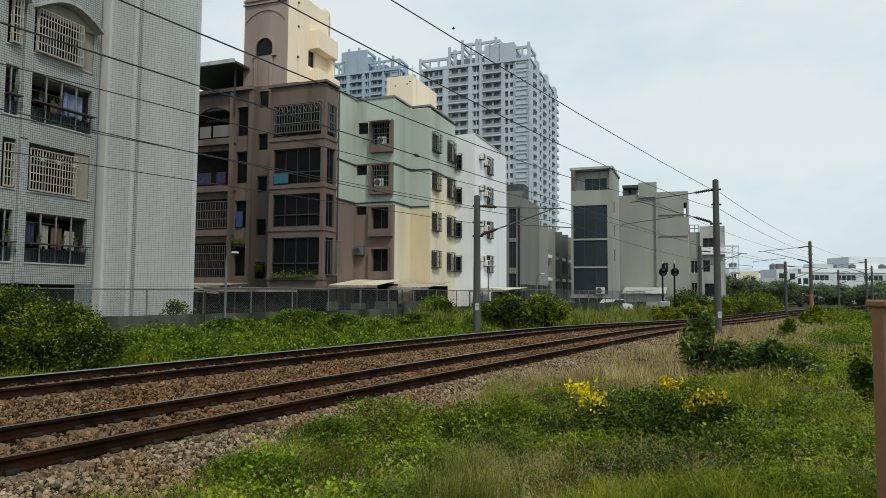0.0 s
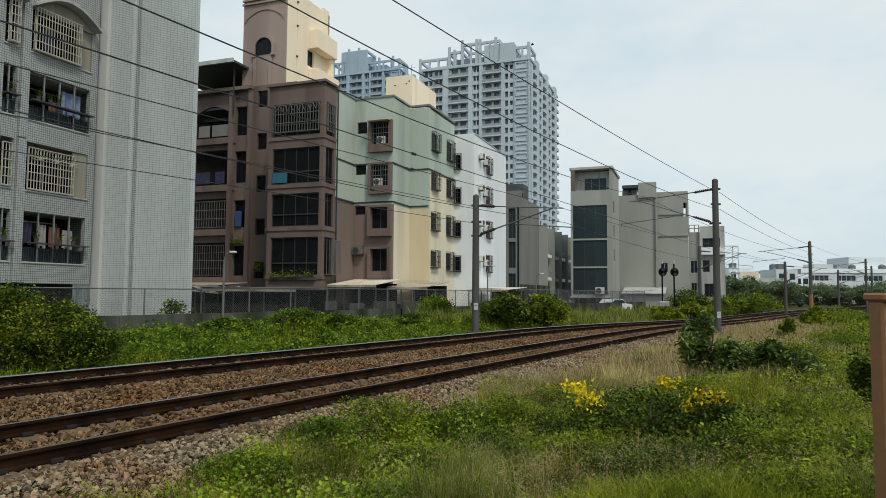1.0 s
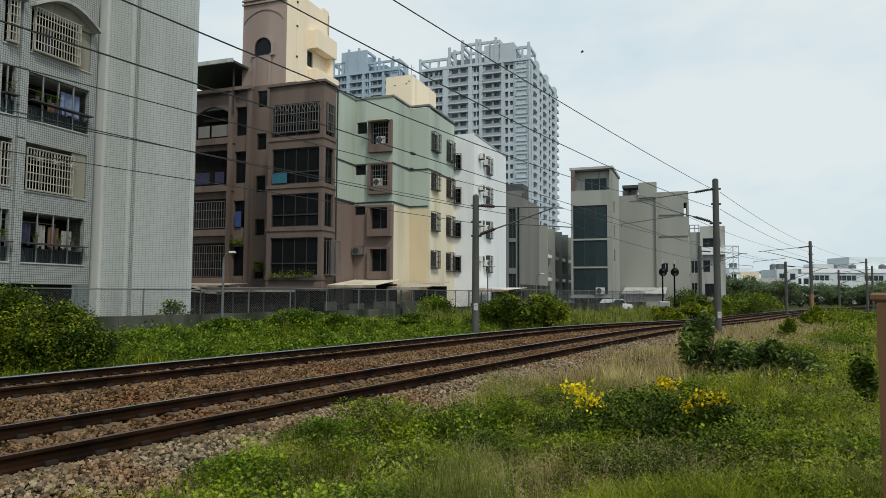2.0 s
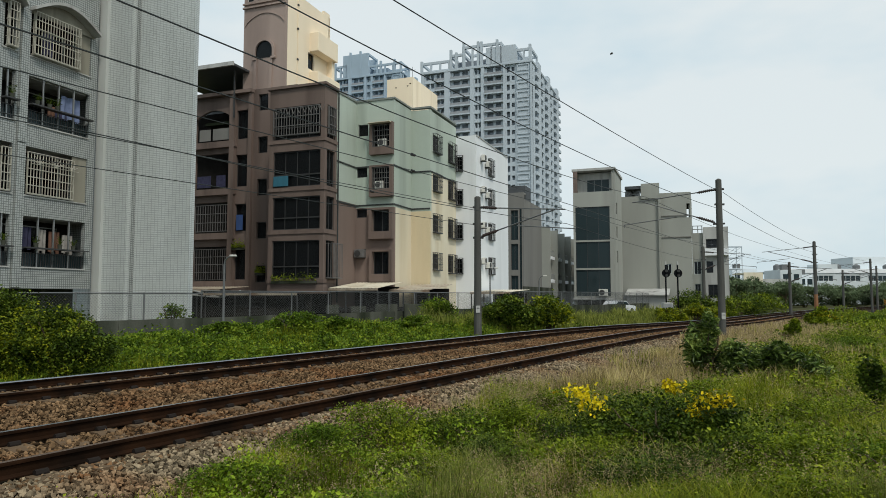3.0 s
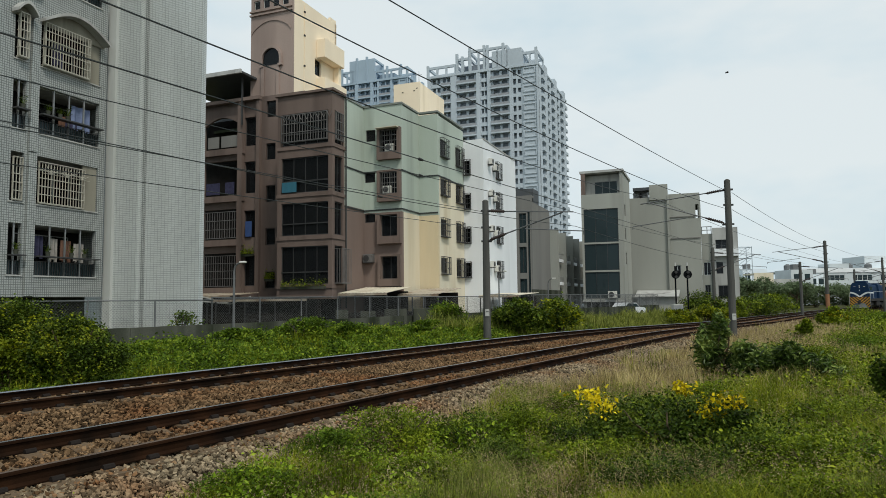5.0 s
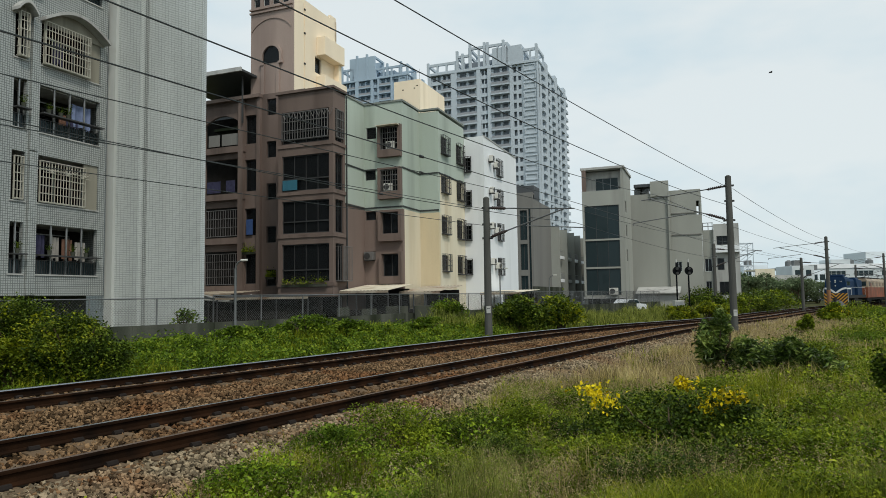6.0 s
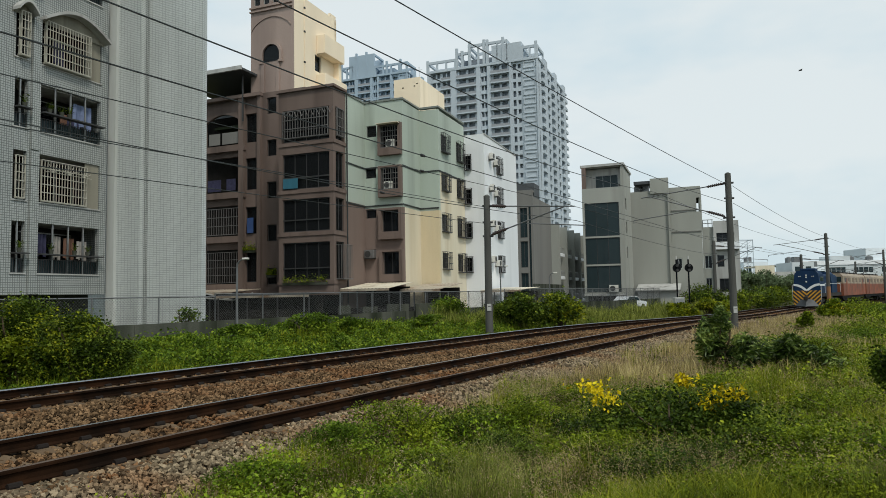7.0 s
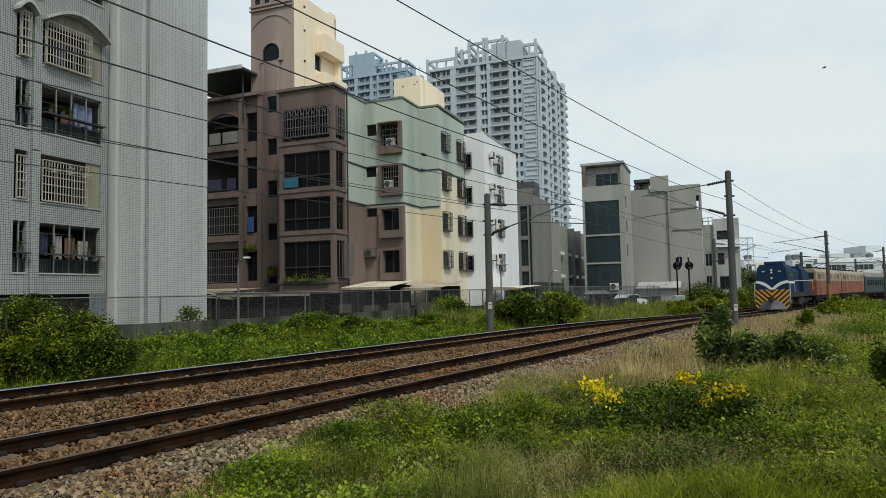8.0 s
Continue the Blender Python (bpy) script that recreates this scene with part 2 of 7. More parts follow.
M = {
    # white tile darkened to carry the shade on the front and return faces
    "tile_shade": tile_mat("shaded_white_tile", (0.41, 0.43, 0.412), (0.15, 0.163, 0.157), 0.105, 0.105, 0.016),
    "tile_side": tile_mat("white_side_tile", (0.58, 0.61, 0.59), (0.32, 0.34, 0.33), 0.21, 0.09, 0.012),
    "pier_plain": mat("smooth_pale_render", (0.50, 0.515, 0.49), 0.8, 0.06, 0.6, 30, 0.1, dirt=(0.33, 0.34, 0.31), dirt_at=0.62, streak=True),
    "conc": mat("old_concrete", (0.085, 0.088, 0.072), 0.9, 0.35, 0.8, 25, 0.3, dirt=(0.024, 0.030, 0.018), dirt_at=0.5, streak=True),
    "conc_lt": mat("pale_concrete", (0.42, 0.42, 0.40), 0.9, 0.15, 0.8, 25, 0.3, dirt=(0.16, 0.15, 0.14), dirt_at=0.64, streak=True),
    "brown": mat("dusty_brown_render", (0.166, 0.124, 0.106), 0.85, 0.14, 0.5, 30, 0.2, dirt=(0.095, 0.07, 0.06), dirt_at=0.6, streak=True),
    "brown_dk": mat("brown_balcony_band", (0.172, 0.128, 0.109), 0.85, 0.15, 0.8, 30, 0.2, dirt=(0.09, 0.068, 0.058), streak=True),
    "pink": mat("faded_pink_render", (0.212, 0.160, 0.137), 0.88, 0.12, 0.5, 30, 0.2, dirt=(0.14, 0.105, 0.09), dirt_at=0.62, streak=True),
    "tower_pink": mat("pinkish_brown_tile", (0.345, 0.265, 0.228), 0.8, 0.10, 0.5, 14, 0.3, dirt=(0.25, 0.19, 0.165), dirt_at=0.6, streak=True),
    "green": mat("pale_green_render", (0.43, 0.49, 0.425), 0.85, 0.08, 0.5, 30, 0.15, dirt=(0.28, 0.315, 0.27), dirt_at=0.62, streak=True),
    "cream": mat("cream_render", (0.70, 0.635, 0.49), 0.85, 0.08, 0.5, 30, 0.15, dirt=(0.54, 0.44, 0.28), dirt_at=0.62, streak=True),
    "ochre": mat("stained_ochre_render", (0.64, 0.535, 0.355), 0.85, 0.12, 0.5, 30, 0.15, dirt=(0.68, 0.61, 0.46), dirt_at=0.50, streak=True),
    "cream_hi": mat("warm_cream_render", (0.90, 0.77, 0.585), 0.85, 0.05, 0.5, 30, 0.1, dirt=(0.70, 0.57, 0.39), dirt_at=0.7, streak=True),
    "white": mat("white_render", (0.78, 0.80, 0.81), 0.8, 0.05, 0.4, 30, 0.1, dirt=(0.58, 0.60, 0.60), dirt_at=0.66, streak=True),
    "grey": mat("grey_render", (0.33, 0.335, 0.30), 0.85, 0.08, 0.3, 20, 0.15, dirt=(0.24, 0.24, 0.215), dirt_at=0.64, streak=True),
    "grey_dk": mat("dark_grey_render", (0.20, 0.195, 0.18), 0.85, 0.1, 0.3, 20, 0.15, dirt=(0.13, 0.125, 0.12), dirt_at=0.62, streak=True),
    # distance haze is put into the tower tile and recess colours
    "tower": mat("hazed_tower_tile", (0.48, 0.535, 0.58), 0.8, 0.06, 0.1, 8, 0.0),
    "tower_dk": mat("hazed_tower_recess", (0.22, 0.25, 0.285), 0.6, 0.15, 0.1, 2, 0.0),
    "tower_rail": mat("tower_balcony_rail", (0.30, 0.315, 0.335), 0.7, 0.1, 0.1, 8, 0.0),
    "tower_blue": mat("hazed_blue_tower_tile", (0.37, 0.46, 0.54), 0.85, 0.05, 0.1, 8, 0.0),
    "tower_blue_dk": mat("hazed_blue_tower_recess", (0.24, 0.31, 0.38), 0.8, 0.1, 0.1, 2, 0.0),
    # near-black colour puts the shade of loggias, shop front and sheds into the wall
    "inner": mat("shade_dark_wall", (0.028, 0.026, 0.024), 0.9, 0.3, 1.0, 20, 0.0),
    "dark": mat("dark_opening", (0.02, 0.02, 0.02), 0.9, 0.3, 1.0, 20, 0.0),
    "glass": glass_mat("window_glass", (0.02, 0.022, 0.024), 0.06, 0.55),
    "glass_teal": glass_mat("teal_glass", (0.035, 0.055, 0.06), 0.04, 0.3),
    "alu": mat("aluminium_frame", (0.30, 0.31, 0.31), 0.45, 0.1, 3, 30, 0.0, metal=0.6),
    "alu_dk": mat("dark_window_frame", (0.055, 0.055, 0.055), 0.5, 0.1, 3, 30, 0.0, metal=0.3),
    # cream panel colour darkened to hold the shade under hood and cage
    "panel": mat("shaded_beige_panel", (0.26, 0.245, 0.195), 0.8, 0.15, 1.5, 30, 0.0, dirt=(0.17, 0.155, 0.12), streak=True),
    "grille": mat("cream_steel_grille", (0.44, 0.42, 0.35), 0.5, 0.1, 3, 30, 0.0),
    "grille_dk": mat("grey_steel_grille", (0.14, 0.135, 0.13), 0.5, 0.15, 3, 30, 0.0),
    "stripe": mat("black_trim_paint", (0.035, 0.04, 0.04), 0.7, 0.2, 2, 20, 0.1),
    "parapet": mat("grey_green_coping", (0.20, 0.22, 0.20), 0.8, 0.15, 1, 20, 0.1),
    "tin": mat("rusty_tin_roof", (0.42, 0.36, 0.28), 0.6, 0.2, 1.5, 20, 0.1, metal=0.2, dirt=(0.20, 0.12, 0.07)),
    "tin_cream": mat("cream_sheet_roof", (0.62, 0.56, 0.44), 0.55, 0.12, 1.2, 20, 0.1, dirt=(0.36, 0.28, 0.19)),
    "tin_dark": mat("dark_canopy_sheet", (0.06, 0.065, 0.07), 0.5, 0.15, 1, 20, 0.1),
    "ac": mat("off_white_plastic", (0.62, 0.61, 0.56), 0.5, 0.08, 3, 30, 0.0),
    "pole": mat("weathered_concrete_pole", (0.085, 0.085, 0.078), 0.85, 0.2, 2.0, 30, 0.2, dirt=(0.05, 0.05, 0.045), streak=True),
    "galv": mat("galvanised_steel", (0.15, 0.155, 0.155), 0.55, 0.12, 4, 40, 0.0, metal=0.4),
    "steel_dk": mat("dark_fittings", (0.04, 0.04, 0.04), 0.6, 0.2, 4, 40, 0.0, metal=0.3),
    "insul": mat("brown_porcelain", (0.05, 0.035, 0.03), 0.25, 0.1, 4, 40, 0.0),
    "wire": mat("weathered_wire", (0.035, 0.04, 0.04), 0.5, 0.1, 4, 40, 0.0, metal=0.4),
    "rail": mat("rusty_rail_side", (0.026, 0.012, 0.006), 0.92, 0.3, 2.5, 60, 0.25, dirt=(0.010, 0.006, 0.004), dirt_at=0.5),
    "rail_top": mat("polished_rail_head", (0.33, 0.34, 0.35), 0.38, 0.12, 2.0, 80, 0.0, metal=0.9),
    # duller copy of the rail head for rails that show no sky glint
    "rail_no_glint": mat("dull_rail_head", (0.10, 0.066, 0.045), 0.6, 0.15, 2.0, 80, 0.0, metal=0.3),
    "sleeper": mat("dusty_concrete_sleeper", (0.135, 0.095, 0.060), 0.9, 0.2, 2.0, 50, 0.3, dirt=(0.085, 0.05, 0.028)),
    "clip": mat("rusted_clip", (0.014, 0.010, 0.008), 0.8, 0.2, 8, 60, 0.2),
    # bed colour kept very dark to paint shade into the gaps between stones
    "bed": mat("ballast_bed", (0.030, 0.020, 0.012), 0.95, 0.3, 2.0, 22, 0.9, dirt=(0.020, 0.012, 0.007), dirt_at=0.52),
    "stone": mat("rust_brown_ballast", (0.150, 0.094, 0.050), 0.9, 0.28, 1.2, 30, 0.3, dirt=(0.13, 0.060, 0.026), dirt_at=0.55, island=0.8),
    "stone_grey": mat("grey_ballast", (0.208, 0.163, 0.106), 0.9, 0.25, 1.2, 30, 0.3, dirt=(0.18, 0.105, 0.056), dirt_at=0.58, island=0.8),
    "soil": mat("weedy_soil", (0.046, 0.050, 0.018), 0.95, 0.35, 0.6, 9, 0.6, dirt=(0.085, 0.066, 0.034), dirt_at=0.6),
    "asphalt": mat("lane_asphalt", (0.055, 0.055, 0.055), 0.9, 0.2, 0.8, 40, 0.3),
    "wood": mat("brown_painted_timber", (0.25, 0.115, 0.050), 0.65, 0.15, 2.0, 30, 0.2, dirt=(0.16, 0.07, 0.035), streak=True),
    "blue": mat("deep_blue_paint", (0.007, 0.028, 0.072), 0.76, 0.12, 1.0, 20, 0.0, dirt=(0.014, 0.03, 0.05)),
    "blue_dk": mat("dark_green_coach_paint", (0.018, 0.045, 0.040), 0.5, 0.12, 1.0, 20, 0.0),
    "white_paint": mat("white_stripe_paint", (0.66, 0.68, 0.68), 0.5, 0.06, 2, 20, 0.0),
    "orange": mat("faded_orange_paint", (0.25, 0.072, 0.032), 0.6, 0.25, 1.0, 20, 0.0, dirt=(0.13, 0.055, 0.032), dirt_at=0.55),
    "loco_cream": mat("loco_cream_paint", (0.34, 0.27, 0.19), 0.6, 0.2, 1.0, 20, 0.0, dirt=(0.18, 0.13, 0.09), dirt_at=0.55),
    "hazard": stripe_mat("yellow_black_hazard_paint", (0.55, 0.27, 0.015), (0.015, 0.015, 0.017), 0.40, -0.95),
    "loco_dust": mat("dusty_side_grille", (0.20, 0.155, 0.11), 0.7, 0.2, 2, 20, 0.0),
    "under": mat("grimy_running_gear", (0.03, 0.028, 0.026), 0.8, 0.3, 3, 30, 0.2),
    "black": mat("flat_black_paint", (0.008, 0.009, 0.010), 0.9, 0.15, 3, 30, 0.0),
    "plow": mat("grey_plough_paint", (0.07, 0.075, 0.08), 0.6, 0.15, 3, 30, 0.0),
    "lamp_glass": mat("lamp_lens", (0.6, 0.6, 0.55), 0.2, 0.05, 3, 30, 0.0),
    "car": mat("white_car_paint", (0.62, 0.64, 0.66), 0.3, 0.03, 2, 20, 0.0),
    "tyre": mat("tyre_rubber", (0.02, 0.02, 0.02), 0.85, 0.2, 5, 40, 0.0),
    "shirt": mat("light_blue_cloth", (0.17, 0.21, 0.33), 0.9, 0.15, 5, 60, 0.1),
    "cloth": mat("dark_cloth", (0.05, 0.05, 0.09), 0.9, 0.2, 5, 60, 0.1),
    "cloth_red": mat("brick_red_cloth", (0.16, 0.09, 0.065), 0.9, 0.2, 5, 60, 0.1),
    "cloth_pale": mat("pale_cloth", (0.30, 0.285, 0.26), 0.9, 0.15, 5, 60, 0.1),
    "tarp": mat("turquoise_sheet", (0.03, 0.14, 0.20), 0.6, 0.1, 3, 30, 0.1),
    "blue_sheet": mat("dull_blue_sheet", (0.03, 0.07, 0.20), 0.7, 0.15, 3, 30, 0.1),
    "leaf": leaf_mat("weed_leaves", (0.122, 0.175, 0.009), (0.340, 0.385, 0.026), glow=0.28),
    "leaf_dk": leaf_mat("dark_shrub_leaves", (0.048, 0.084, 0.007), (0.185, 0.235, 0.022), 0.55, glow=0.20),
    # the lighter tone is raised to paint in glossy highlights
    "leaf_long": leaf_mat("long_glossy_leaves", (0.062, 0.110, 0.014), (0.330, 0.400, 0.090), 0.44, 0.24),
    "leaf_yel": leaf_mat("yellow_green_shrub_leaves", (0.115, 0.155, 0.008), (0.36, 0.36, 0.016), glow=0.3),
    # distance haze is mixed into this leaf colour and the two wall colours below
    "leaf_far": leaf_mat("hazed_tree_leaves", (0.13, 0.18, 0.085), (0.21, 0.26, 0.14)),
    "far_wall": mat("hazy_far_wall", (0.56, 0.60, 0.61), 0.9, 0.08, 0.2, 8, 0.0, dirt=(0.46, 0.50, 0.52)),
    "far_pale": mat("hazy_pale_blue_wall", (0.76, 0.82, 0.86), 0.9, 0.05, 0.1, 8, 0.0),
    "vine": leaf_mat("bank_creeper_leaves", (0.095, 0.165, 0.012), (0.265, 0.335, 0.028), glow=0.32),
    "flower": leaf_mat("yellow_flower_petals", (0.78, 0.60, 0.012), (0.88, 0.76, 0.04), 0.6, 0.3),
    "grass": leaf_mat("green_grass", (0.135, 0.175, 0.008), (0.350, 0.350, 0.024), glow=0.30),
    "leaf_bright": leaf_mat("bright_herb_leaves", (0.180, 0.280, 0.015), (0.400, 0.490, 0.042), glow=0.34),
    "pale_grass": leaf_mat("pale_tall_grass", (0.175, 0.205, 0.035), (0.35, 0.36, 0.085), glow=0.32),
    "seed": leaf_mat("tan_seed_heads", (0.36, 0.265, 0.15), (0.60, 0.48, 0.30), 0.8, 0.3),
    "straw": leaf_mat("dry_seeding_grass", (0.46, 0.36, 0.145), (0.67, 0.56, 0.27), glow=0.4),
    "bark": mat("shrub_bark", (0.10, 0.075, 0.05), 0.9, 0.3, 6, 60, 0.4),
}


# ---- mesh helpers ----
def thing(name, label, category, m=None, group="", kind=""):
    ob = new(name)
    ob.matrix_basis = m if m is not None else Matrix()
    return tagged(ob, label, category, group, kind)


def box_uv(me):
    """Metre coordinates by the main direction of each face."""
    nl = len(me.loops)
    if not nl:
        return
    co = np.empty(len(me.vertices) * 3, np.float32)
    me.vertices.foreach_get("co", co)
    co = co.reshape(-1, 3)
    vi = np.empty(nl, np.int32)
    me.loops.foreach_get("vertex_index", vi)
    no = np.empty(len(me.polygons) * 3, np.float32)
    me.polygons.foreach_get("normal", no)
    no = np.abs(no.reshape(-1, 3))
    tot = np.empty(len(me.polygons), np.int32)
    me.polygons.foreach_get("loop_total", tot)
    ax = np.repeat(no.argmax(1), tot)
    p = co[vi]
    u = np.where(ax == 0, p[:, 1], p[:, 0])
    v = np.where(ax == 2, p[:, 1], p[:, 2])
    lay = me.uv_layers.new(name="UVMap")
    lay.data.foreach_set("uv", np.stack([u, v], 1).astype(np.float32).ravel())


def part(name, bm, material, parent, label="", smooth=False):
    """Links a bmesh as one mesh object under a thing or a part; materials may be a list."""
    me = bpy.data.meshes.new(name)
    if isinstance(bm, tuple):
        me.from_pydata(bm[0], [], bm[1])
    else:
        bm.normal_update()
        bm.to_mesh(me)
        bm.free()
    for m in (material if isinstance(material, (list, tuple)) else [material]):
        me.materials.append(m)
    if smooth:
        me.polygons.foreach_set("use_smooth", [True] * len(me.polygons))
    box_uv(me)
    ob = new(name, me)
    ob.parent = parent
    if label:
        ob["label"] = label
    return ob


def alone(name, bm, material, label, category, m=None, group="", kind="", smooth=False):
    ob = part(name, bm, material, None, "", smooth)
    if m is not None:
        ob.matrix_basis = m
    return tagged(ob, label, category, group, kind)


def box(bm, x0, x1, y0, y1, z0, z1, mi=0):
    v = [bm.verts.new((x, y, z)) for z in (z0, z1) for y in (y0, y1) for x in (x0, x1)]
    for f in ((0, 2, 3, 1), (4, 5, 7, 6), (0, 1, 5, 4), (2, 6, 7, 3), (0, 4, 6, 2), (1, 3, 7, 5)):
        bm.faces.new([v[i] for i in f]).material_index = mi
    return v


def B(*boxes):
    bm = bmesh.new()
    for b in boxes:
        box(bm, *b)
    return bm


def bevelled(bm, width=0.02, seg=2):
    bmesh.ops.bevel(bm, geom=bm.edges[:], offset=width, segments=seg, affect="EDGES", clamp_overlap=True)
    return bm


def tube(bm, p0, p1, r0, r1=None, seg=8, caps=True):
    p0, p1 = Vector(p0), Vector(p1)
    r1 = r0 if r1 is None else r1
    d = (p1 - p0)
    q = d.to_track_quat("Z", "Y")
    rings = []
    for p, r in ((p0, r0), (p1, r1)):
        rings.append([bm.verts.new(p + q @ Vector((r * math.cos(a), r * math.sin(a), 0)))
                      for a in (2 * math.pi * i / seg for i in range(seg))])
    for i in range(seg):
        j = (i + 1) % seg
        bm.faces.new((rings[0][i], rings[0][j], rings[1][j], rings[1][i]))
    if caps:
        bm.faces.new(rings[0][::-1])
        bm.faces.new(rings[1])


def pipe(bm, pts, r, seg=6):
    for a, b in zip(pts, pts[1:]):
        tube(bm, a, b, r, r, seg)


def prism(bm, outline, axis, c0, c1, mi=0):
    """An outline of (u, v) pushed along an axis: 'y' takes u as x and v as z; 'x' takes u as y and v as z; 'z' takes u, v as x, y."""
    def at(u, v, c):
        return (u, c, v) if axis == "y" else (c, u, v) if axis == "x" else (u, v, c)
    a = [bm.verts.new(at(u, v, c0)) for u, v in outline]
    b = [bm.verts.new(at(u, v, c1)) for u, v in outline]
    n = len(a)
    fs = [bm.faces.new(a), bm.faces.new(b[::-1])]
    for i in range(n):
        j = (i + 1) % n
        fs.append(bm.faces.new((a[i], b[i], b[j], a[j])))
    for f in fs:
        f.material_index = mi
    bmesh.ops.recalc_face_normals(bm, faces=fs)


def strewn(template, faces, pos, scale, seed, flat=False, squash=None):
    """Many turned and scaled copies of a small shape as one list of vertices and faces."""
    rng = np.random.default_rng(seed)
    n, k = len(pos), len(template)
    t = np.asarray(template, float)
    if flat:
        a = rng.uniform(0, 2 * np.pi, n)
        c, s, z, o = np.cos(a), np.sin(a), np.zeros(n), np.ones(n)
        rot = np.stack([np.stack([c, -s, z], 1), np.stack([s, c, z], 1), np.stack([z, z, o], 1)], 1)
    else:
        q = rng.normal(size=(n, 4))
        q /= np.linalg.norm(q, axis=1)[:, None]
        w, x, y, z = q.T
        rot = np.stack([np.stack([1 - 2 * (y * y + z * z), 2 * (x * y - z * w), 2 * (x * z + y * w)], 1),
                        np.stack([2 * (x * y + z * w), 1 - 2 * (x * x + z * z), 2 * (y * z - x * w)], 1),
                        np.stack([2 * (x * z - y * w), 2 * (y * z + x * w), 1 - 2 * (x * x + y * y)], 1)], 1)
    sc = np.asarray(scale, float).reshape(n, -1)
    v = t[None] * (sc[:, None, :] if sc.shape[1] == 3 else sc[:, :, None])
    if squash is not None:
        v = v * (1 + rng.uniform(-squash, squash, (n, k, 1)))
    v = np.einsum("nij,nkj->nki", rot, v) + np.asarray(pos)[:, None, :]
    f = (np.asarray(faces)[None] + (np.arange(n) * k)[:, None, None]).reshape(-1, len(faces[0]))
    return v.reshape(-1, 3).tolist(), f.tolist()


# ---- the lie of the land: tracks run from near left to far right ----
def bend(y, start):
    """The curve to the right beyond the straight."""
    t = np.clip(np.asarray(y, float) - start, 0, 75)
    return 0.0015 * t * t + 0.225 * np.clip(np.asarray(y, float) - start - 75, 0, None)


def near_x(y):
    return -8.45 + 0.588 * y + 0.00045 * y * y + bend(y, 43)


def far_x(y):
    return -14.2 + 0.633 * y + 0.0003 * y * y + bend(y, 45)


def rail_z(y):
    t = np.clip((np.asarray(y, float) - 26) / 32, 0, 1)
    return -0.46 * t * t * (3 - 2 * t)


def side(x, y):
    """Distances from the near track towards the camera, and from the far track away from it."""
    return (x - near_x(y)) * 0.862, (far_x(y) - x) * 0.845


def wob(x, y, f, a):
    return a * (np.sin(x * f * 1.3 + 1.7 * np.sin(y * f * 0.7)) + np.cos(y * f * 1.1 + 1.3 * np.sin(x * f * 0.9))) * 0.5


def land_z(x, y):
    x, y = np.asarray(x, float), np.asarray(y, float)
    d, e = side(x, y)
    rz = rail_z(y)
    front = np.interp(d, [1.3, 3.0, 6.0, 14.0], [-0.30, -0.62, -0.50, -0.35]) + np.clip((d - 2.5) / 4, 0, 1) * wob(x, y, 0.9, 0.10)
    back = np.interp(e, [1.4, 2.8, 5.5, 7.4, 8.0], [-0.30, -0.50, -0.10, 0.05, -0.5]) + np.clip((e - 2) / 3, 0, 1) * wob(x, y, 0.8, 0.08)
    mid = np.full_like(x, -0.30)
    z = np.where(d > 1.3, front, np.where(e > 1.4, back, mid))
    return z + rz


def line_pts(fx, y0, y1, step):
    ys = np.arange(y0, y1, step)
    return np.stack([fx(ys), ys, rail_z(ys)], 1)


def frame_at(fx, y):
    dx = float(fx(y + 0.05) - fx(y - 0.05)) / 0.1
    t = Vector((dx, 1.0, 0)).normalized()
    return Vector((float(fx(y)), y, float(rail_z(y)))), t, Vector((t.y, -t.x, 0))


def grid_sheet(xs, ys, fz):
    X, Y = np.meshgrid(xs, ys)
    Z = fz(X, Y)
    v = np.stack([X, Y, Z], -1).reshape(-1, 3)
    nx, ny = len(xs), len(ys)
    i = np.arange(nx - 1)[None] + (np.arange(ny - 1) * nx)[:, None]
    f = np.stack([i, i + 1, i + 1 + nx, i + nx], -1).reshape(-1, 4)
    return v.tolist(), f.tolist()


xs = np.concatenate([[-3000, -900, -300, -120, -60, -35], np.arange(-24, 26, 0.4), np.arange(26, 120, 3), [130, 200, 400, 900, 3000]])
ys = np.concatenate([[-3000, -600, -100, -30, -10], np.arange(-2, 50, 0.4), np.arange(50, 130, 2), [140, 180, 260, 400, 700, 1200, 3000]])
ground = alone("ground", grid_sheet(xs, ys, land_z), M["soil"], "weedy earth between the railway and the houses", "ground", kind="structure", smooth=True)

# ballast bed: one cross-section carried along both tracks
def bed_sheet():
    ys = np.concatenate([np.arange(-4, 60, 0.5), np.arange(60, 400, 4)])
    v, f = [], []
    cols = 13
    for y in ys:
        n, _, sn = frame_at(near_x, y)
        g, _, sg = frame_at(far_x, y)
        rz = float(rail_z(y))
        a, b = n + sn * 1.25, g - sg * 1.25
        pr = [n + sn * 3.2, n + sn * 1.9, a] + [a.lerp(b, k / 8) for k in range(1, 8)] + [b, g - sg * 1.8, g - sg * 2.9]
        hz = [-0.60, -0.30, -0.20, -0.19, -0.19, -0.20, -0.24, -0.22, -0.19, -0.19, -0.20, -0.30, -0.50]
        for p, h in zip(pr, hz):
            v.append((p.x, p.y, rz + h))
    for r in range(len(ys) - 1):
        for c in range(cols - 1):
            i = r * cols + c
            f.append((i, i + 1, i + 1 + cols, i + cols))
    return v, f


ballast_bed = alone("ballast_bed", bed_sheet(), M["bed"], "rust-stained crushed stone bed, darkened as shaded gaps, under the two tracks", "ballast", kind="structure", smooth=True)

